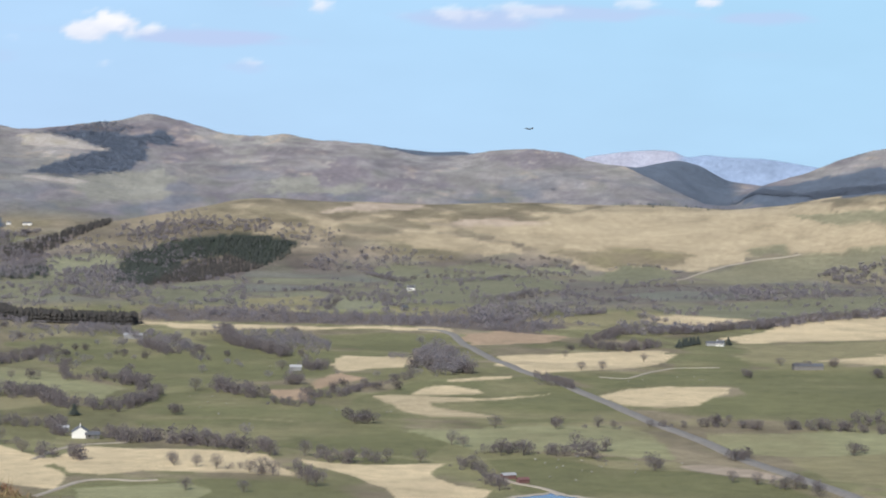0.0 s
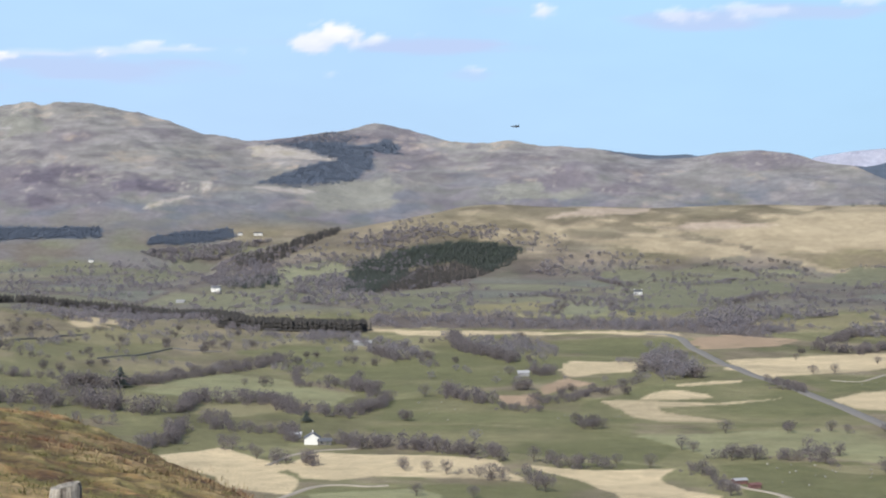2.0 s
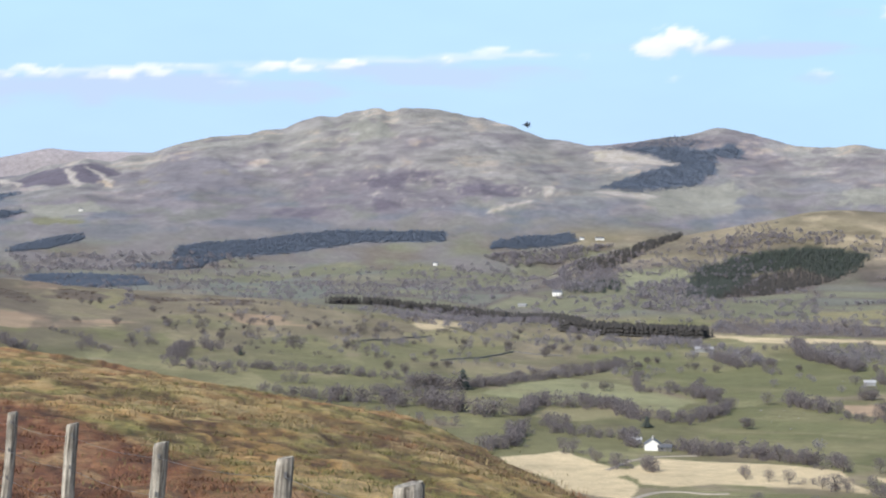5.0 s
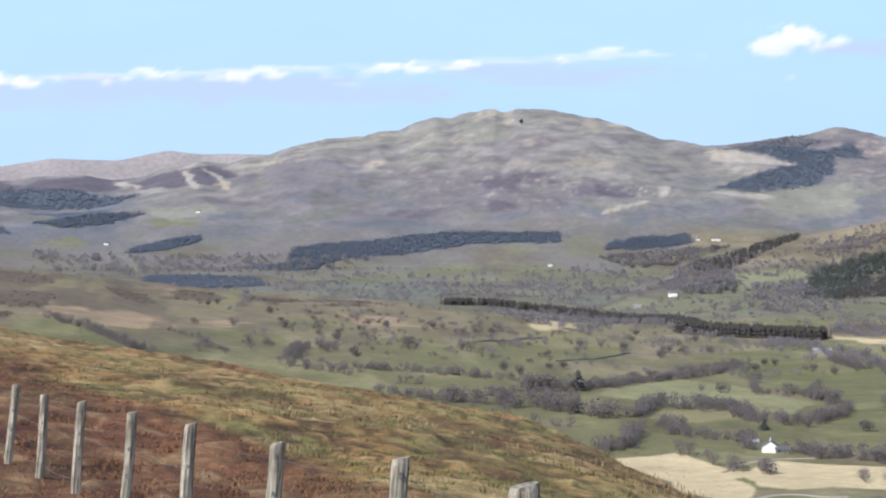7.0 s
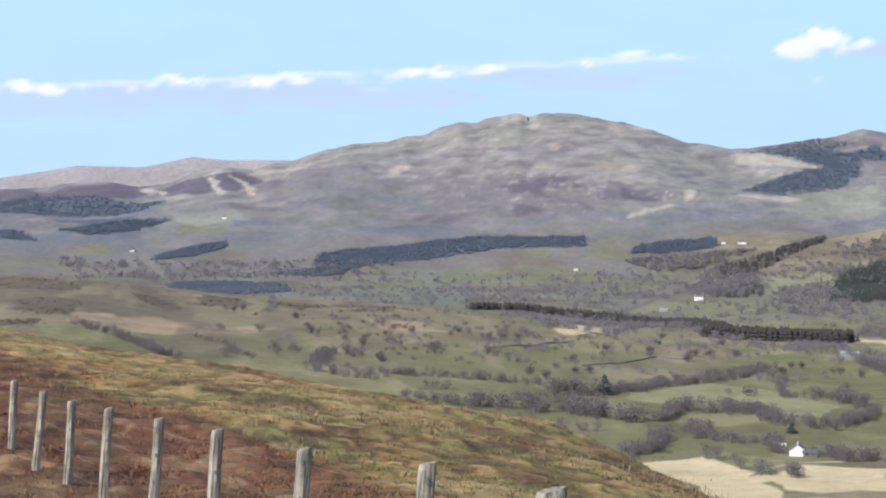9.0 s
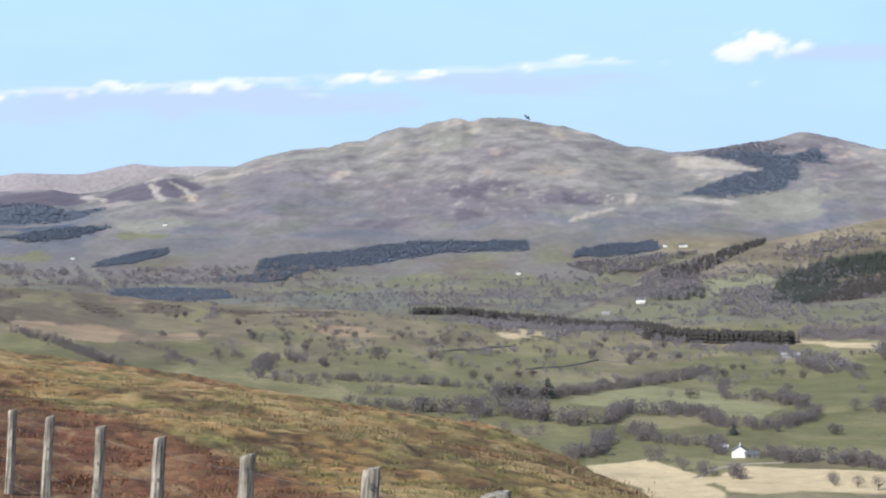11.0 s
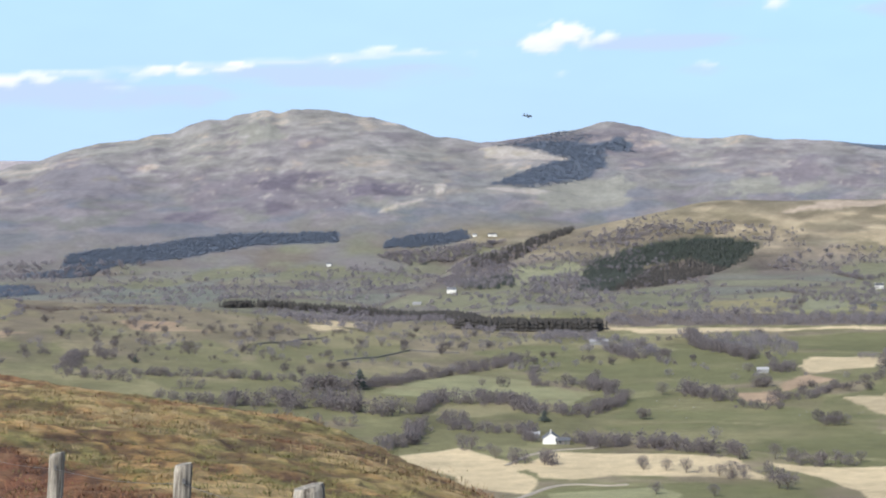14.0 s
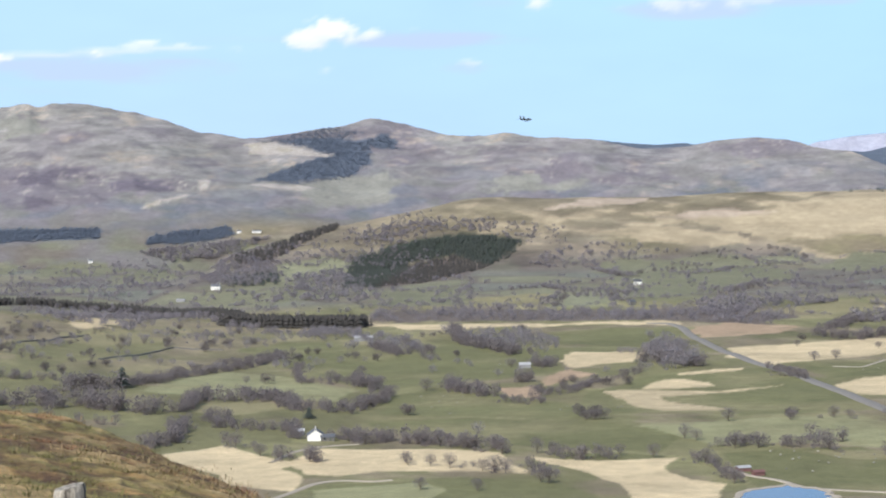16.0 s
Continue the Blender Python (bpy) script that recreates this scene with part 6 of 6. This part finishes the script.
def fighter():
    """A twin-tailed, twin-engined fighter, nose along +y, 19.4 m long."""
    j = tagged(new("fighter_jet"), "dark grey twin-tailed fighter jet banking in flight", "jet")
    part("fuselage", loft("fuselage", [(9.7, -0.1, 0.05, 0.05, 1), (8.6, -0.05, 0.38, 0.36, 1), (7.2, 0.0, 0.62, 0.62, 1), (5.0, 0.1, 0.75, 0.85, 0.95), (3.0, 0.1, 0.95, 0.95, 0.8), (0.0, 0.0, 1.25, 0.85, 0.7), (-4.0, 0.0, 1.3, 0.7, 0.6), (-7.5, 0.0, 1.1, 0.45, 0.6), (-8.4, 0.0, 0.9, 0.25, 0.7)], JETGREY), j)
    part("canopy", loft("canopy", [(6.6, 0.45, 0.06, 0.05, 1), (5.8, 0.75, 0.42, 0.5, 1), (4.6, 0.9, 0.5, 0.62, 1), (3.2, 0.85, 0.42, 0.4, 1), (1.6, 0.75, 0.1, 0.1, 1)], CANOPY), j, "dark glazed bubble canopy")
    for s in (-1, 1):
        part("intake", loft("intake", [(3.9, -0.15, 0.45, 0.8, 0.5), (3.0, -0.15, 0.5, 0.85, 0.5), (0.0, -0.1, 0.55, 0.8, 0.6), (-6.5, 0.0, 0.62, 0.62, 0.9)], JETGREY), j, "", pose(s * 1.25, 0, 0))
        part("nozzle", loft("nozzle", [(-6.4, 0, 0.64, 0.64, 1), (-7.6, 0, 0.6, 0.6, 1), (-8.6, 0, 0.45, 0.45, 1)], JETDARK), j, "dark metal engine nozzle", pose(s * 0.85, 0, 0))
        part("wing", plate("wing", [(s * 1.3, 3.0), (s * 6.2, -2.4), (s * 6.5, -3.4), (s * 6.3, -4.0), (s * 1.3, -4.6)], 0.13, JETGREY, pose(0, 0, 0.3, 0, s * 1.0, 0)), j)
        part("stabilator", plate("stabilator", [(s * 1.6, -5.8), (s * 4.2, -8.0), (s * 4.3, -9.4), (s * 1.7, -9.0)], 0.08, JETGREY, pose(0, 0, 0)), j)
        part("tail_fin", plate("tail_fin", [(0.2, -5.0), (3.3, -7.4), (3.35, -8.4), (0.2, -8.5)], 0.10, JETGREY, pose(s * 1.75, 0, 0.2, 0, -90 + s * 1.5, 0)), j, "upright tail fin")
        part("tail_boom", loft("tail_boom", [(-3.0, 0, 0.3, 0.28, 0.7), (-7.0, 0, 0.3, 0.2, 0.7), (-9.3, 0, 0.12, 0.1, 0.8)], JETGREY), j, "", pose(s * 1.75, 0, 0))
    part("drop_tank", loft("drop_tank", [(3.0, -1.5, 0.05, 0.05, 1), (1.8, -1.5, 0.33, 0.33, 1), (-1.5, -1.5, 0.35, 0.35, 1), (-3.6, -1.5, 0.05, 0.05, 1)], JETGREY), j)
    return j


# ---- sky backdrop with the bank of small clouds ----
CLOUDS = []


def cloud(az, el, a, b, dense=1.0, grey=0.0):
    CLOUDS.append((az, el, a, b, dense, grey))


def sky_backdrop():
    """A far curved sheet of blue sky with small cumulus; it glows as the sky does."""
    az, el = np.arange(-46, 26.01, 0.15), np.arange(0.2, 9, 0.095)
    A, E = np.meshgrid(az, el, indexing="ij")
    a, e = A.ravel(), E.ravel()
    R = 4985.0
    v = np.stack([R * np.sin(np.radians(a)), R * np.cos(np.radians(a)), EYE + R * np.tan(np.radians(e))], 1)
    na, ne = len(az), len(el)
    i = (np.arange(na - 1)[:, None] * ne + np.arange(ne - 1)).ravel()
    t = np.concatenate([np.stack([i, i + ne, i + ne + 1], 1), np.stack([i, i + ne + 1, i + 1], 1)])
    head, sheet = np.zeros(len(a)), np.zeros(len(a))
    n1, n2 = fbm(a, e * 1.8, 0.7, 5, 3.0), fbm(a, e * 5, 1.6, 5, 8.0)
    lit = np.zeros(len(a))
    for caz, cel, ca, cb, dense, grey in CLOUDS:
        d = ((a - caz) / ca) ** 2 + ((e - cel) / cb) ** 2
        if grey == 2:
            m = dense * np.clip(1.1 - d + 0.8 * n2 + 0.3 * n1, 0, 1)
            lit = np.where(m > head, np.clip(0.5 + 0.5 * (e - cel) / cb, 0, 0.8), lit)
            head = np.maximum(head, m)
        elif grey:
            sheet = np.maximum(sheet, dense * np.clip(1.15 - d + 0.9 * n2, 0, 1))
        else:
            m = dense * np.clip((0.85 - 0.8 * d + 1.5 * n1) * 1.15, 0, 1)
            lit = np.where(m > head, np.clip(0.6 + 0.5 * (e - cel) / cb + 0.5 * n1, 0, 1), lit)
            head = np.maximum(head, m)
    head, sheet = head * head * (3 - 2 * head), sheet * sheet * (3 - 2 * sheet)
    up = np.clip(e / 7, 0, 1)[:, None]
    side = np.clip((a + 12) / 22, 0, 1)[:, None]
    sky = np.array((0.50, 0.68, 0.91)) * (1 - up) + np.array((0.47, 0.70, 0.95)) * up
    sky = sky * (1 - side) + (sky * np.array((0.93, 1.02, 0.99))) * side
    sky = sky * (1 + 0.035 * fbm(a, e * 3, 3.0, 4, 14.0))[:, None]
    col = sky * (1 - sheet[:, None]) + np.array((0.515, 0.635, 0.88)) * sheet[:, None]
    white = np.array((0.66, 0.74, 0.90)) * (1 - lit[:, None]) + np.array((0.97, 0.97, 0.99)) * lit[:, None]
    col = col * (1 - head[:, None]) + white * head[:, None]
    m, n, l, b = material("sky_and_cloud")
    at = n.new("ShaderNodeAttribute")
    at.attribute_name = "sky"
    em = n.new("ShaderNodeEmission")
    em.inputs["Strength"].default_value = SKY_GLOW
    l.new(at.outputs["Color"], em.inputs["Color"])
    l.new(em.outputs[0], n["Material Output"].inputs["Surface"])
    me = big_mesh("sky_backdrop", v, t, m)
    c = np.ones((len(a), 4), np.float32)
    c[:, :3] = col
    me.attributes.new("sky", "FLOAT_COLOR", "POINT").data.foreach_set("color", c.ravel())
    tagged(new("backdrop", me), "pale blue spring sky with small white clouds", "sky", kind="structure")


def pond(x, y, rx, ry):
    """Still water with a pale worn bank."""
    g = np.random.default_rng(3)
    n = 40
    a = np.arange(n) * 2 * np.pi / n
    k = 1 + 0.12 * np.sin(2 * a + 1) + 0.05 * g.normal(0, 1, n)
    z = max(ground_z(x + rx * math.cos(b), y + ry * math.sin(b)) for b in a) + 0.25
    ring = lambda s, h: [(x + rx * s * q * math.cos(b), y + ry * s * q * math.sin(b), h) for b, q in zip(a, k)]
    m, nn, l, b = material("pond_water", 0.12)
    b.inputs["Base Color"].default_value = (0.025, 0.07, 0.17, 1)
    bp = nn.new("ShaderNodeBump")
    bp.inputs["Strength"].default_value = 0.6
    l.new(noise_node(nn, l, 0.6, 3, 0.6, nn.new("ShaderNodeNewGeometry").outputs["Position"]), bp.inputs["Height"])
    l.new(bp.outputs[0], b.inputs["Normal"])
    tagged(new("water", mesh("water", ring(1, z), [tuple(range(n))], m)), "small blue pond with still water", "pond", kind="structure")
    v = ring(0.99, z + 0.05) + ring(1.06, z + 0.35) + ring(1.13, z + 0.3) + ring(1.3, z - 2.5)
    f = [(r * n + i, r * n + (i + 1) % n, (r + 1) * n + (i + 1) % n, (r + 1) * n + i) for r in range(3) for i in range(n)]
    tagged(new("bank", mesh("bank", v, f, TRACK)), "pale earth bank round a pond", "bank", kind="structure")

# ---- roads, water, buildings ----
ribbon("road", 7.5, 0.5, ASPHALT, [(-22, 1826), (-1, 1822), (11, 1774), (21, 1666), (40, 1521), (58, 1413), (84, 1307), (105, 1189), (121, 1083), (139, 1008), (151, 934), (164, 871), (176, 832), (184, 793)], "grey two-lane road crossing the valley floor", "road")
ribbon("track", 3, 0.3, TRACK, [(-165, 785), (-161, 810), (-155, 840), (-143, 846), (-131, 836), (-123, 845)], "pale stony farm track", "track")
ribbon("track", 4, 0.5, TRACK, [(315, 2615), (356, 2703), (409, 2768), (454, 2793), (520, 2802)], "pale track climbing the moor", "track")
ribbon("track", 2.4, 0.3, TRACK, [(112, 1365), (130, 1348), (152, 1410), (174, 1452), (212, 1455)], "pale farm track through green fields", "track")
ribbon("track", 3, 0.3, TRACK, [(24, 874), (33, 849), (45, 841), (55, 812), (71, 807), (93, 801)], "pale track beside the pond", "track")
ribbon("track", 2.6, 0.3, TRACK, [(-190, 902), (-186, 940), (-177, 962), (-156, 974)], "pale lane past the white cottage", "track")
stone_wall((-525, 1509), (-518, 1575), (-521, 1683))
stone_wall((-434, 1434), (-422, 1504), (-422, 1612))
stone_wall((-422, 1612), (-375, 1599))
building("cottage", -185, 993, -80, 9.5, 8.3, 3.3, 2.8, WHITEWASH, SLATE, "white rendered cottage with a slate roof beside straw fields", "house", 3, 2)
building("outbuilding", -178, 990, 8, 7, 4.5, 2.2, 1.4, WALLSTONE, SLATE, "low stone outbuilding with a dark slate roof", "outbuilding", 2)
building("shed", -199, 1019, 10, 6, 4, 2.2, 1.0, BARNTIN, BARNTIN, "small grey sheeted shed behind a cottage", "shed", 0, 0, False)
building("farmhouse", -39, 2398, 5, 10, 6, 4.4, 2.3, WHITEWASH, SLATE, "white farmhouse among hedged fields", "house", 3, 2)
building("farmhouse", -41, 2106, 30, 7, 5, 4.0, 2.2, WALLSTONE, SLATE, "small grey stone house at the edge of a wood", "house", 2, 1)
building("farmhouse", 242, 1677, -20, 6.5, 5.5, 2.8, 2.2, WHITEWASH, SLATE, "white farmhouse with a shelter belt of pines", "house", 3, 2)
building("barn", 235, 1686, 5, 8, 6, 2.4, 1.5, BARNTIN, SLATE, "grey sheeted barn beside a farmhouse", "barn", 0, 0, False)
building("barn", -104, 1382, 8, 8, 5, 2.6, 1.4, BARNTIN, BARNTIN, "pale sheeted field barn", "barn", 0, 0, False)
building("barn", 274, 1444, 3, 22, 8, 3.0, 1.6, WALLSTONE, SLATE, "long dark stone barn at a field edge", "barn", 0, 0, False)
building("barn", -272, 1704, 10, 16, 8, 3.0, 1.8, BARNTIN, BARNTIN, "grey sheeted barn on the spur", "barn", 0, 0, False)
building("farmhouse", -596, 2504, 0, 12, 7, 4.6, 2.4, WHITEWASH, SLATE, "white farmhouse under a wooded knoll", "house", 3, 2)
building("barn", -623, 2423, 3, 11, 6, 2.4, 1.3, BARNTIN, BARNTIN, "long low grey sheeted barn beside green fields", "barn", 0, 0, False)
building("farmhouse", -763, 3393, 12, 7.5, 5.5, 3.2, 1.8, WHITEWASH, SLATE, "distant white house at the mountain foot", "house", 2, 1)
building("farmhouse", -736, 3399, 12, 7.5, 5.5, 3.2, 1.8, WHITEWASH, SLATE, "distant white house at the mountain foot", "house", 2, 1)
building("farmhouse", -728, 3401, 12, 7.5, 5.5, 3.2, 1.8, WHITEWASH, SLATE, "distant white house at the mountain foot", "house", 2, 1)
building("farmhouse", -953, 3116, 12, 7.5, 5.5, 3.2, 1.8, WHITEWASH, SLATE, "distant white house at the mountain foot", "house", 2, 1)
building("farmhouse", -1722, 2976, 12, 7.5, 5.5, 3.2, 1.8, WHITEWASH, SLATE, "distant white house at the mountain foot", "house", 2, 1)
building("farmhouse", -1686, 3255, 12, 7.5, 5.5, 3.2, 1.8, WHITEWASH, SLATE, "distant white house at the mountain foot", "house", 2, 1)
building("shed", 31, 865, 25, 6, 3.5, 1.8, 0.7, BARNRED, BARNTIN, "long red sheeted shed beside a pond", "shed", 0, 0, False)
building("shed", 37, 853, 25, 5, 3, 1.6, 0.7, BARNRED, BARNRED, "low rust-red shed beside a pond", "shed", 0, 0, False)
sheep_flock((-52, 1093), (-53, 1101), (-29, 1130), (-49, 1129), (-64, 1120), (-58, 1133), (-61, 1136), (-31, 1126), (66, 892), (90, 885), (116, 923), (75, 907), (50, 913), (76, 903), (92, 897), (93, 913), (58, 904), (55, 900), (-118, 1389), (-102, 1462), (-92, 1395), (-95, 1455), (-125, 1413), (-106, 1430), (-122, 1433), (-120, 1409), (-503, 1339), (-518, 1333), (-525, 1330), (-544, 1434), (-556, 1434), (-526, 1373), (67, 936), (79, 915), (50, 869), (70, 887), (68, 923), (46, 925), (57, 924), (61, 860))
sheep_flock((167, 1364), (129, 1328), (183, 1350), (127, 1348), (119, 1349), (180, 1374), (140, 1339), (181, 1350), (-142, 1141), (-156, 1200), (-129, 1163), (-129, 1195), (-161, 1155), (-127, 1107), (-142, 1202), (-141, 1170))
pond(45, 788, 16, 29)

slope_growth()
FENCE_K, FENCE_TOP = (-0.74, 0, 1, 2, 3, 4, 5, 6, 7, 12), (-1.42, -1.54, -1.78, -1.94, -2.12, -2.28, -2.46, -2.57, -2.64, -3.3)
fence()


# white heads
cloud(-10.18, 5.2, 1, 0.38, 1)
cloud(-10.6, 5.1, 0.55, 0.3, 0.9)
cloud(-9.5, 5.35, 0.5, 0.28, 0.9)
cloud(-8.6, 5.14, 0.35, 0.18, 0.7)
cloud(-7.5, 5.33, 0.35, 0.13, 0.5)
cloud(-3.7, 5.97, 0.4, 0.2, 0.7)
cloud(-3.85, 6.1, 0.25, 0.2, 0.6)
cloud(0.8, 5.86, 1.6, 0.28, 0.5)
cloud(2.3, 6, 1.3, 0.22, 0.45)
cloud(7.7, 6.25, 0.4, 0.15, 0.7)
cloud(5.3, 6.2, 0.9, 0.15, 0.5)
cloud(-5.9, 4.3, 0.4, 0.12, 0.4)
cloud(-10.1, 4.13, 0.25, 0.1, 0.4)
cloud(-33.4, 3.95, 0.7, 0.16, 0.9)
cloud(-31.4, 4.1, 0.5, 0.16, 0.8)
cloud(-30.4, 4.2, 0.7, 0.2, 0.9)
cloud(-28.9, 4.3, 0.45, 0.16, 0.85)
cloud(-28.2, 4.24, 0.5, 0.12, 0.6)
cloud(-27, 4.15, 0.5, 0.1, 0.5)
cloud(-25.5, 4.37, 0.55, 0.13, 0.75)
cloud(-23, 4.22, 0.8, 0.16, 0.5)
cloud(-23, 3.98, 0.6, 0.1, 0.5)
cloud(-21.6, 4.5, 0.8, 0.2, 1)
cloud(-20.6, 4.46, 0.9, 0.15, 0.9)
cloud(-19.2, 4.58, 0.5, 0.13, 0.95)
cloud(-16.5, 4.72, 0.7, 0.14, 0.8)
cloud(-15.15, 4.99, 0.35, 0.12, 0.6)
cloud(-13.5, 4.8, 1.4, 0.07, 0.3)
cloud(-34.63, 3.91, 0.59, 0.08, 0.77)
cloud(-33.96, 3.91, 0.31, 0.17, 0.74)
cloud(-33.37, 4.09, 0.4, 0.16, 0.94)
cloud(-32.43, 3.88, 0.58, 0.09, 0.77)
cloud(-32.47, 3.97, 0.48, 0.08, 0.72)
cloud(-32.16, 4.03, 0.59, 0.11, 0.6)
cloud(-31.33, 4.08, 0.58, 0.13, 0.62)
cloud(-30.51, 4.17, 0.49, 0.12, 0.6)
cloud(-29.99, 4.11, 0.32, 0.12, 0.66)
cloud(-29.76, 4.08, 0.59, 0.17, 0.67)
cloud(-28.68, 4.14, 0.57, 0.13, 0.87)
cloud(-28.63, 4.18, 0.37, 0.18, 0.69)
cloud(-28.08, 4.22, 0.36, 0.16, 0.55)
cloud(-27.44, 4.23, 0.57, 0.1, 0.54)
cloud(-27.09, 4.16, 0.33, 0.13, 0.53)
cloud(-26.02, 4.27, 0.5, 0.08, 0.79)
cloud(-26.19, 4.15, 0.37, 0.14, 0.76)
cloud(-24.83, 4.27, 0.33, 0.08, 0.67)
cloud(-25.07, 4.23, 0.48, 0.12, 0.73)
cloud(-24.37, 4.45, 0.46, 0.08, 0.57)
cloud(-23.46, 4.44, 0.51, 0.13, 0.67)
cloud(-22.93, 4.48, 0.35, 0.1, 0.69)
cloud(-22.51, 4.35, 0.54, 0.14, 0.5)
cloud(-21.95, 4.47, 0.56, 0.11, 0.75)
cloud(-21.71, 4.51, 0.51, 0.14, 0.74)
cloud(-20.98, 4.67, 0.29, 0.17, 0.94)
cloud(-20.23, 4.66, 0.47, 0.15, 0.53)
cloud(-19.85, 4.61, 0.58, 0.1, 0.93)
cloud(-19.89, 4.54, 0.54, 0.18, 0.82)
cloud(-18.62, 4.61, 0.51, 0.11, 0.92)
cloud(-18.34, 4.62, 0.52, 0.08, 0.92)
cloud(-17.58, 4.6, 0.48, 0.16, 0.78)
cloud(-17.23, 4.69, 0.36, 0.11, 0.63)
cloud(-16.47, 4.7, 0.56, 0.14, 0.85)
cloud(-16.72, 4.66, 0.28, 0.14, 0.51)
cloud(-15.76, 4.83, 0.42, 0.17, 0.51)
cloud(-14.75, 4.84, 0.54, 0.1, 0.68)
cloud(-14.52, 4.84, 0.51, 0.15, 0.56)
cloud(-33, 4.025, 1.6, 0.11, 0.5, 2)
cloud(-31.2, 4.106, 1.6, 0.11, 0.5, 2)
cloud(-29.6, 4.178, 1.6, 0.11, 0.5, 2)
cloud(-27.8, 4.259, 1.6, 0.11, 0.5, 2)
cloud(-26, 4.34, 1.6, 0.11, 0.5, 2)
cloud(-24.2, 4.421, 1.6, 0.11, 0.5, 2)
cloud(-22.4, 4.502, 1.6, 0.11, 0.5, 2)
cloud(-20.4, 4.592, 1.6, 0.11, 0.5, 2)
cloud(-18.4, 4.682, 1.6, 0.11, 0.5, 2)
cloud(-16.4, 4.772, 1.6, 0.11, 0.5, 2)
cloud(-14.6, 4.853, 1.6, 0.11, 0.5, 2)
# thin grey-lilac sheets below them
cloud(-26, 3.8, 9, 0.5, 0.95, 1)
cloud(-17, 4.25, 4.5, 0.45, 0.8, 1)
cloud(-7, 5.0, 3.4, 0.25, 0.9, 1)
cloud(-33, 3.4, 5, 0.5, 0.7, 1)
cloud(0.8, 5.7, 2.4, 0.32, 0.8, 1)
cloud(9.5, 5.8, 1.6, 0.2, 0.6, 1)
cloud(-6, 4.15, 0.9, 0.2, 0.6, 1)
cloud(-13, 5.1, 2.2, 0.12, 0.25, 1)
cloud(-5, 6.0, 0.8, 0.16, 0.3, 1)
cloud(4, 5.9, 3.5, 0.25, 0.7, 1)
cloud(9, 4.7, 1.2, 0.12, 0.2, 1)
sky_backdrop()


def motions():
    jet = fighter()
    rows = [
        (0.0, 168.0, 3892.3, 290.3, 1.0, -8.0, -90.4),
        (0.5, 56.0, 3889.0, 292.6, 1.0, -11.0, -92.8),
        (1.0, -67.8, 3880.3, 295.0, 0.9, -14.0, -95.7),
        (1.5, -183.4, 3865.0, 295.9, 0.5, -21.0, -99.1),
        (2.0, -306.9, 3841.9, 296.7, 0.4, -28.0, -102.7),
        (2.5, -421.5, 3811.2, 297.8, 0.4, -38.0, -106.7),
        (3.0, -540.8, 3771.4, 298.5, 0.4, -48.0, -111.2),
        (3.5, -643.7, 3725.1, 298.9, 0.7, -57.0, -116.4),
        (4.0, -745.2, 3670.1, 301.0, 0.1, -66.0, -121.8),
        (4.5, -829.1, 3610.3, 300.2, -0.5, -75.0, -128.0),
        (5.0, -906.3, 3544.0, 299.1, -0.3, -84.0, -134.6),
        (5.5, -966.3, 3474.4, 298.3, -0.6, -85.0, -143.9),
        (6.0, -1009.7, 3402.4, 297.3, -0.9, -86.0, -154.0),
        (6.5, -1037.4, 3328.9, 295.9, -1.2, -85.3, -164.6),
        (7.0, -1050.4, 3254.3, 294.3, -1.3, -84.7, -175.1),
        (7.5, -1050.0, 3179.0, 292.4, -1.5, -84.0, 174.9),
        (8.0, -1036.6, 3103.5, 290.4, -1.3, -81.0, 166.7),
        (8.5, -1013.9, 3027.1, 289.2, -0.5, -78.0, 160.3),
        (9.0, -981.9, 2950.3, 288.6, -0.3, -71.5, 155.0),
        (9.5, -942.3, 2872.9, 288.0, -0.7, -65.0, 151.1),
        (10.0, -896.3, 2795.0, 286.1, -1.6, -58.5, 148.2),
        (10.5, -845.5, 2716.4, 282.4, -2.8, -52.0, 146.0),
        (11.0, -790.4, 2637.3, 277.6, -3.0, -42.0, 145.1),
        (11.5, -733.7, 2556.9, 271.9, -3.3, -32.0, 144.0),
        (12.0, -673.2, 2476.4, 265.6, -4.0, -22.0, 143.2),
        (12.5, -612.9, 2394.6, 257.9, -4.4, -14.0, 142.4),
        (13.0, -548.1, 2313.0, 249.8, -4.5, -8.0, 142.1),
        (13.5, -484.9, 2229.9, 241.7, -4.7, -6.5, 141.8),
        (14.0, -417.4, 2146.8, 232.0, -4.7, -5.0, 141.6),
        (14.5, -351.2, 2062.1, 223.9, -4.8, -4.8, 140.6),
        (15.0, -278.3, 1976.8, 214.1, -4.2, -4.5, 140.3),
        (15.5, -208.0, 1888.8, 207.3, -3.0, -4.2, 140.0),
        (16.0, -129.7, 1798.7, 201.6, -2.8, -4.0, 142.3),
    ]
    walk(jet, [(t, pose(x, y, z, 0, 0, -heading) @ pose(0, 0, 0, pitch, bank, 0)) for t, x, y, z, pitch, bank, heading in rows])


motions()
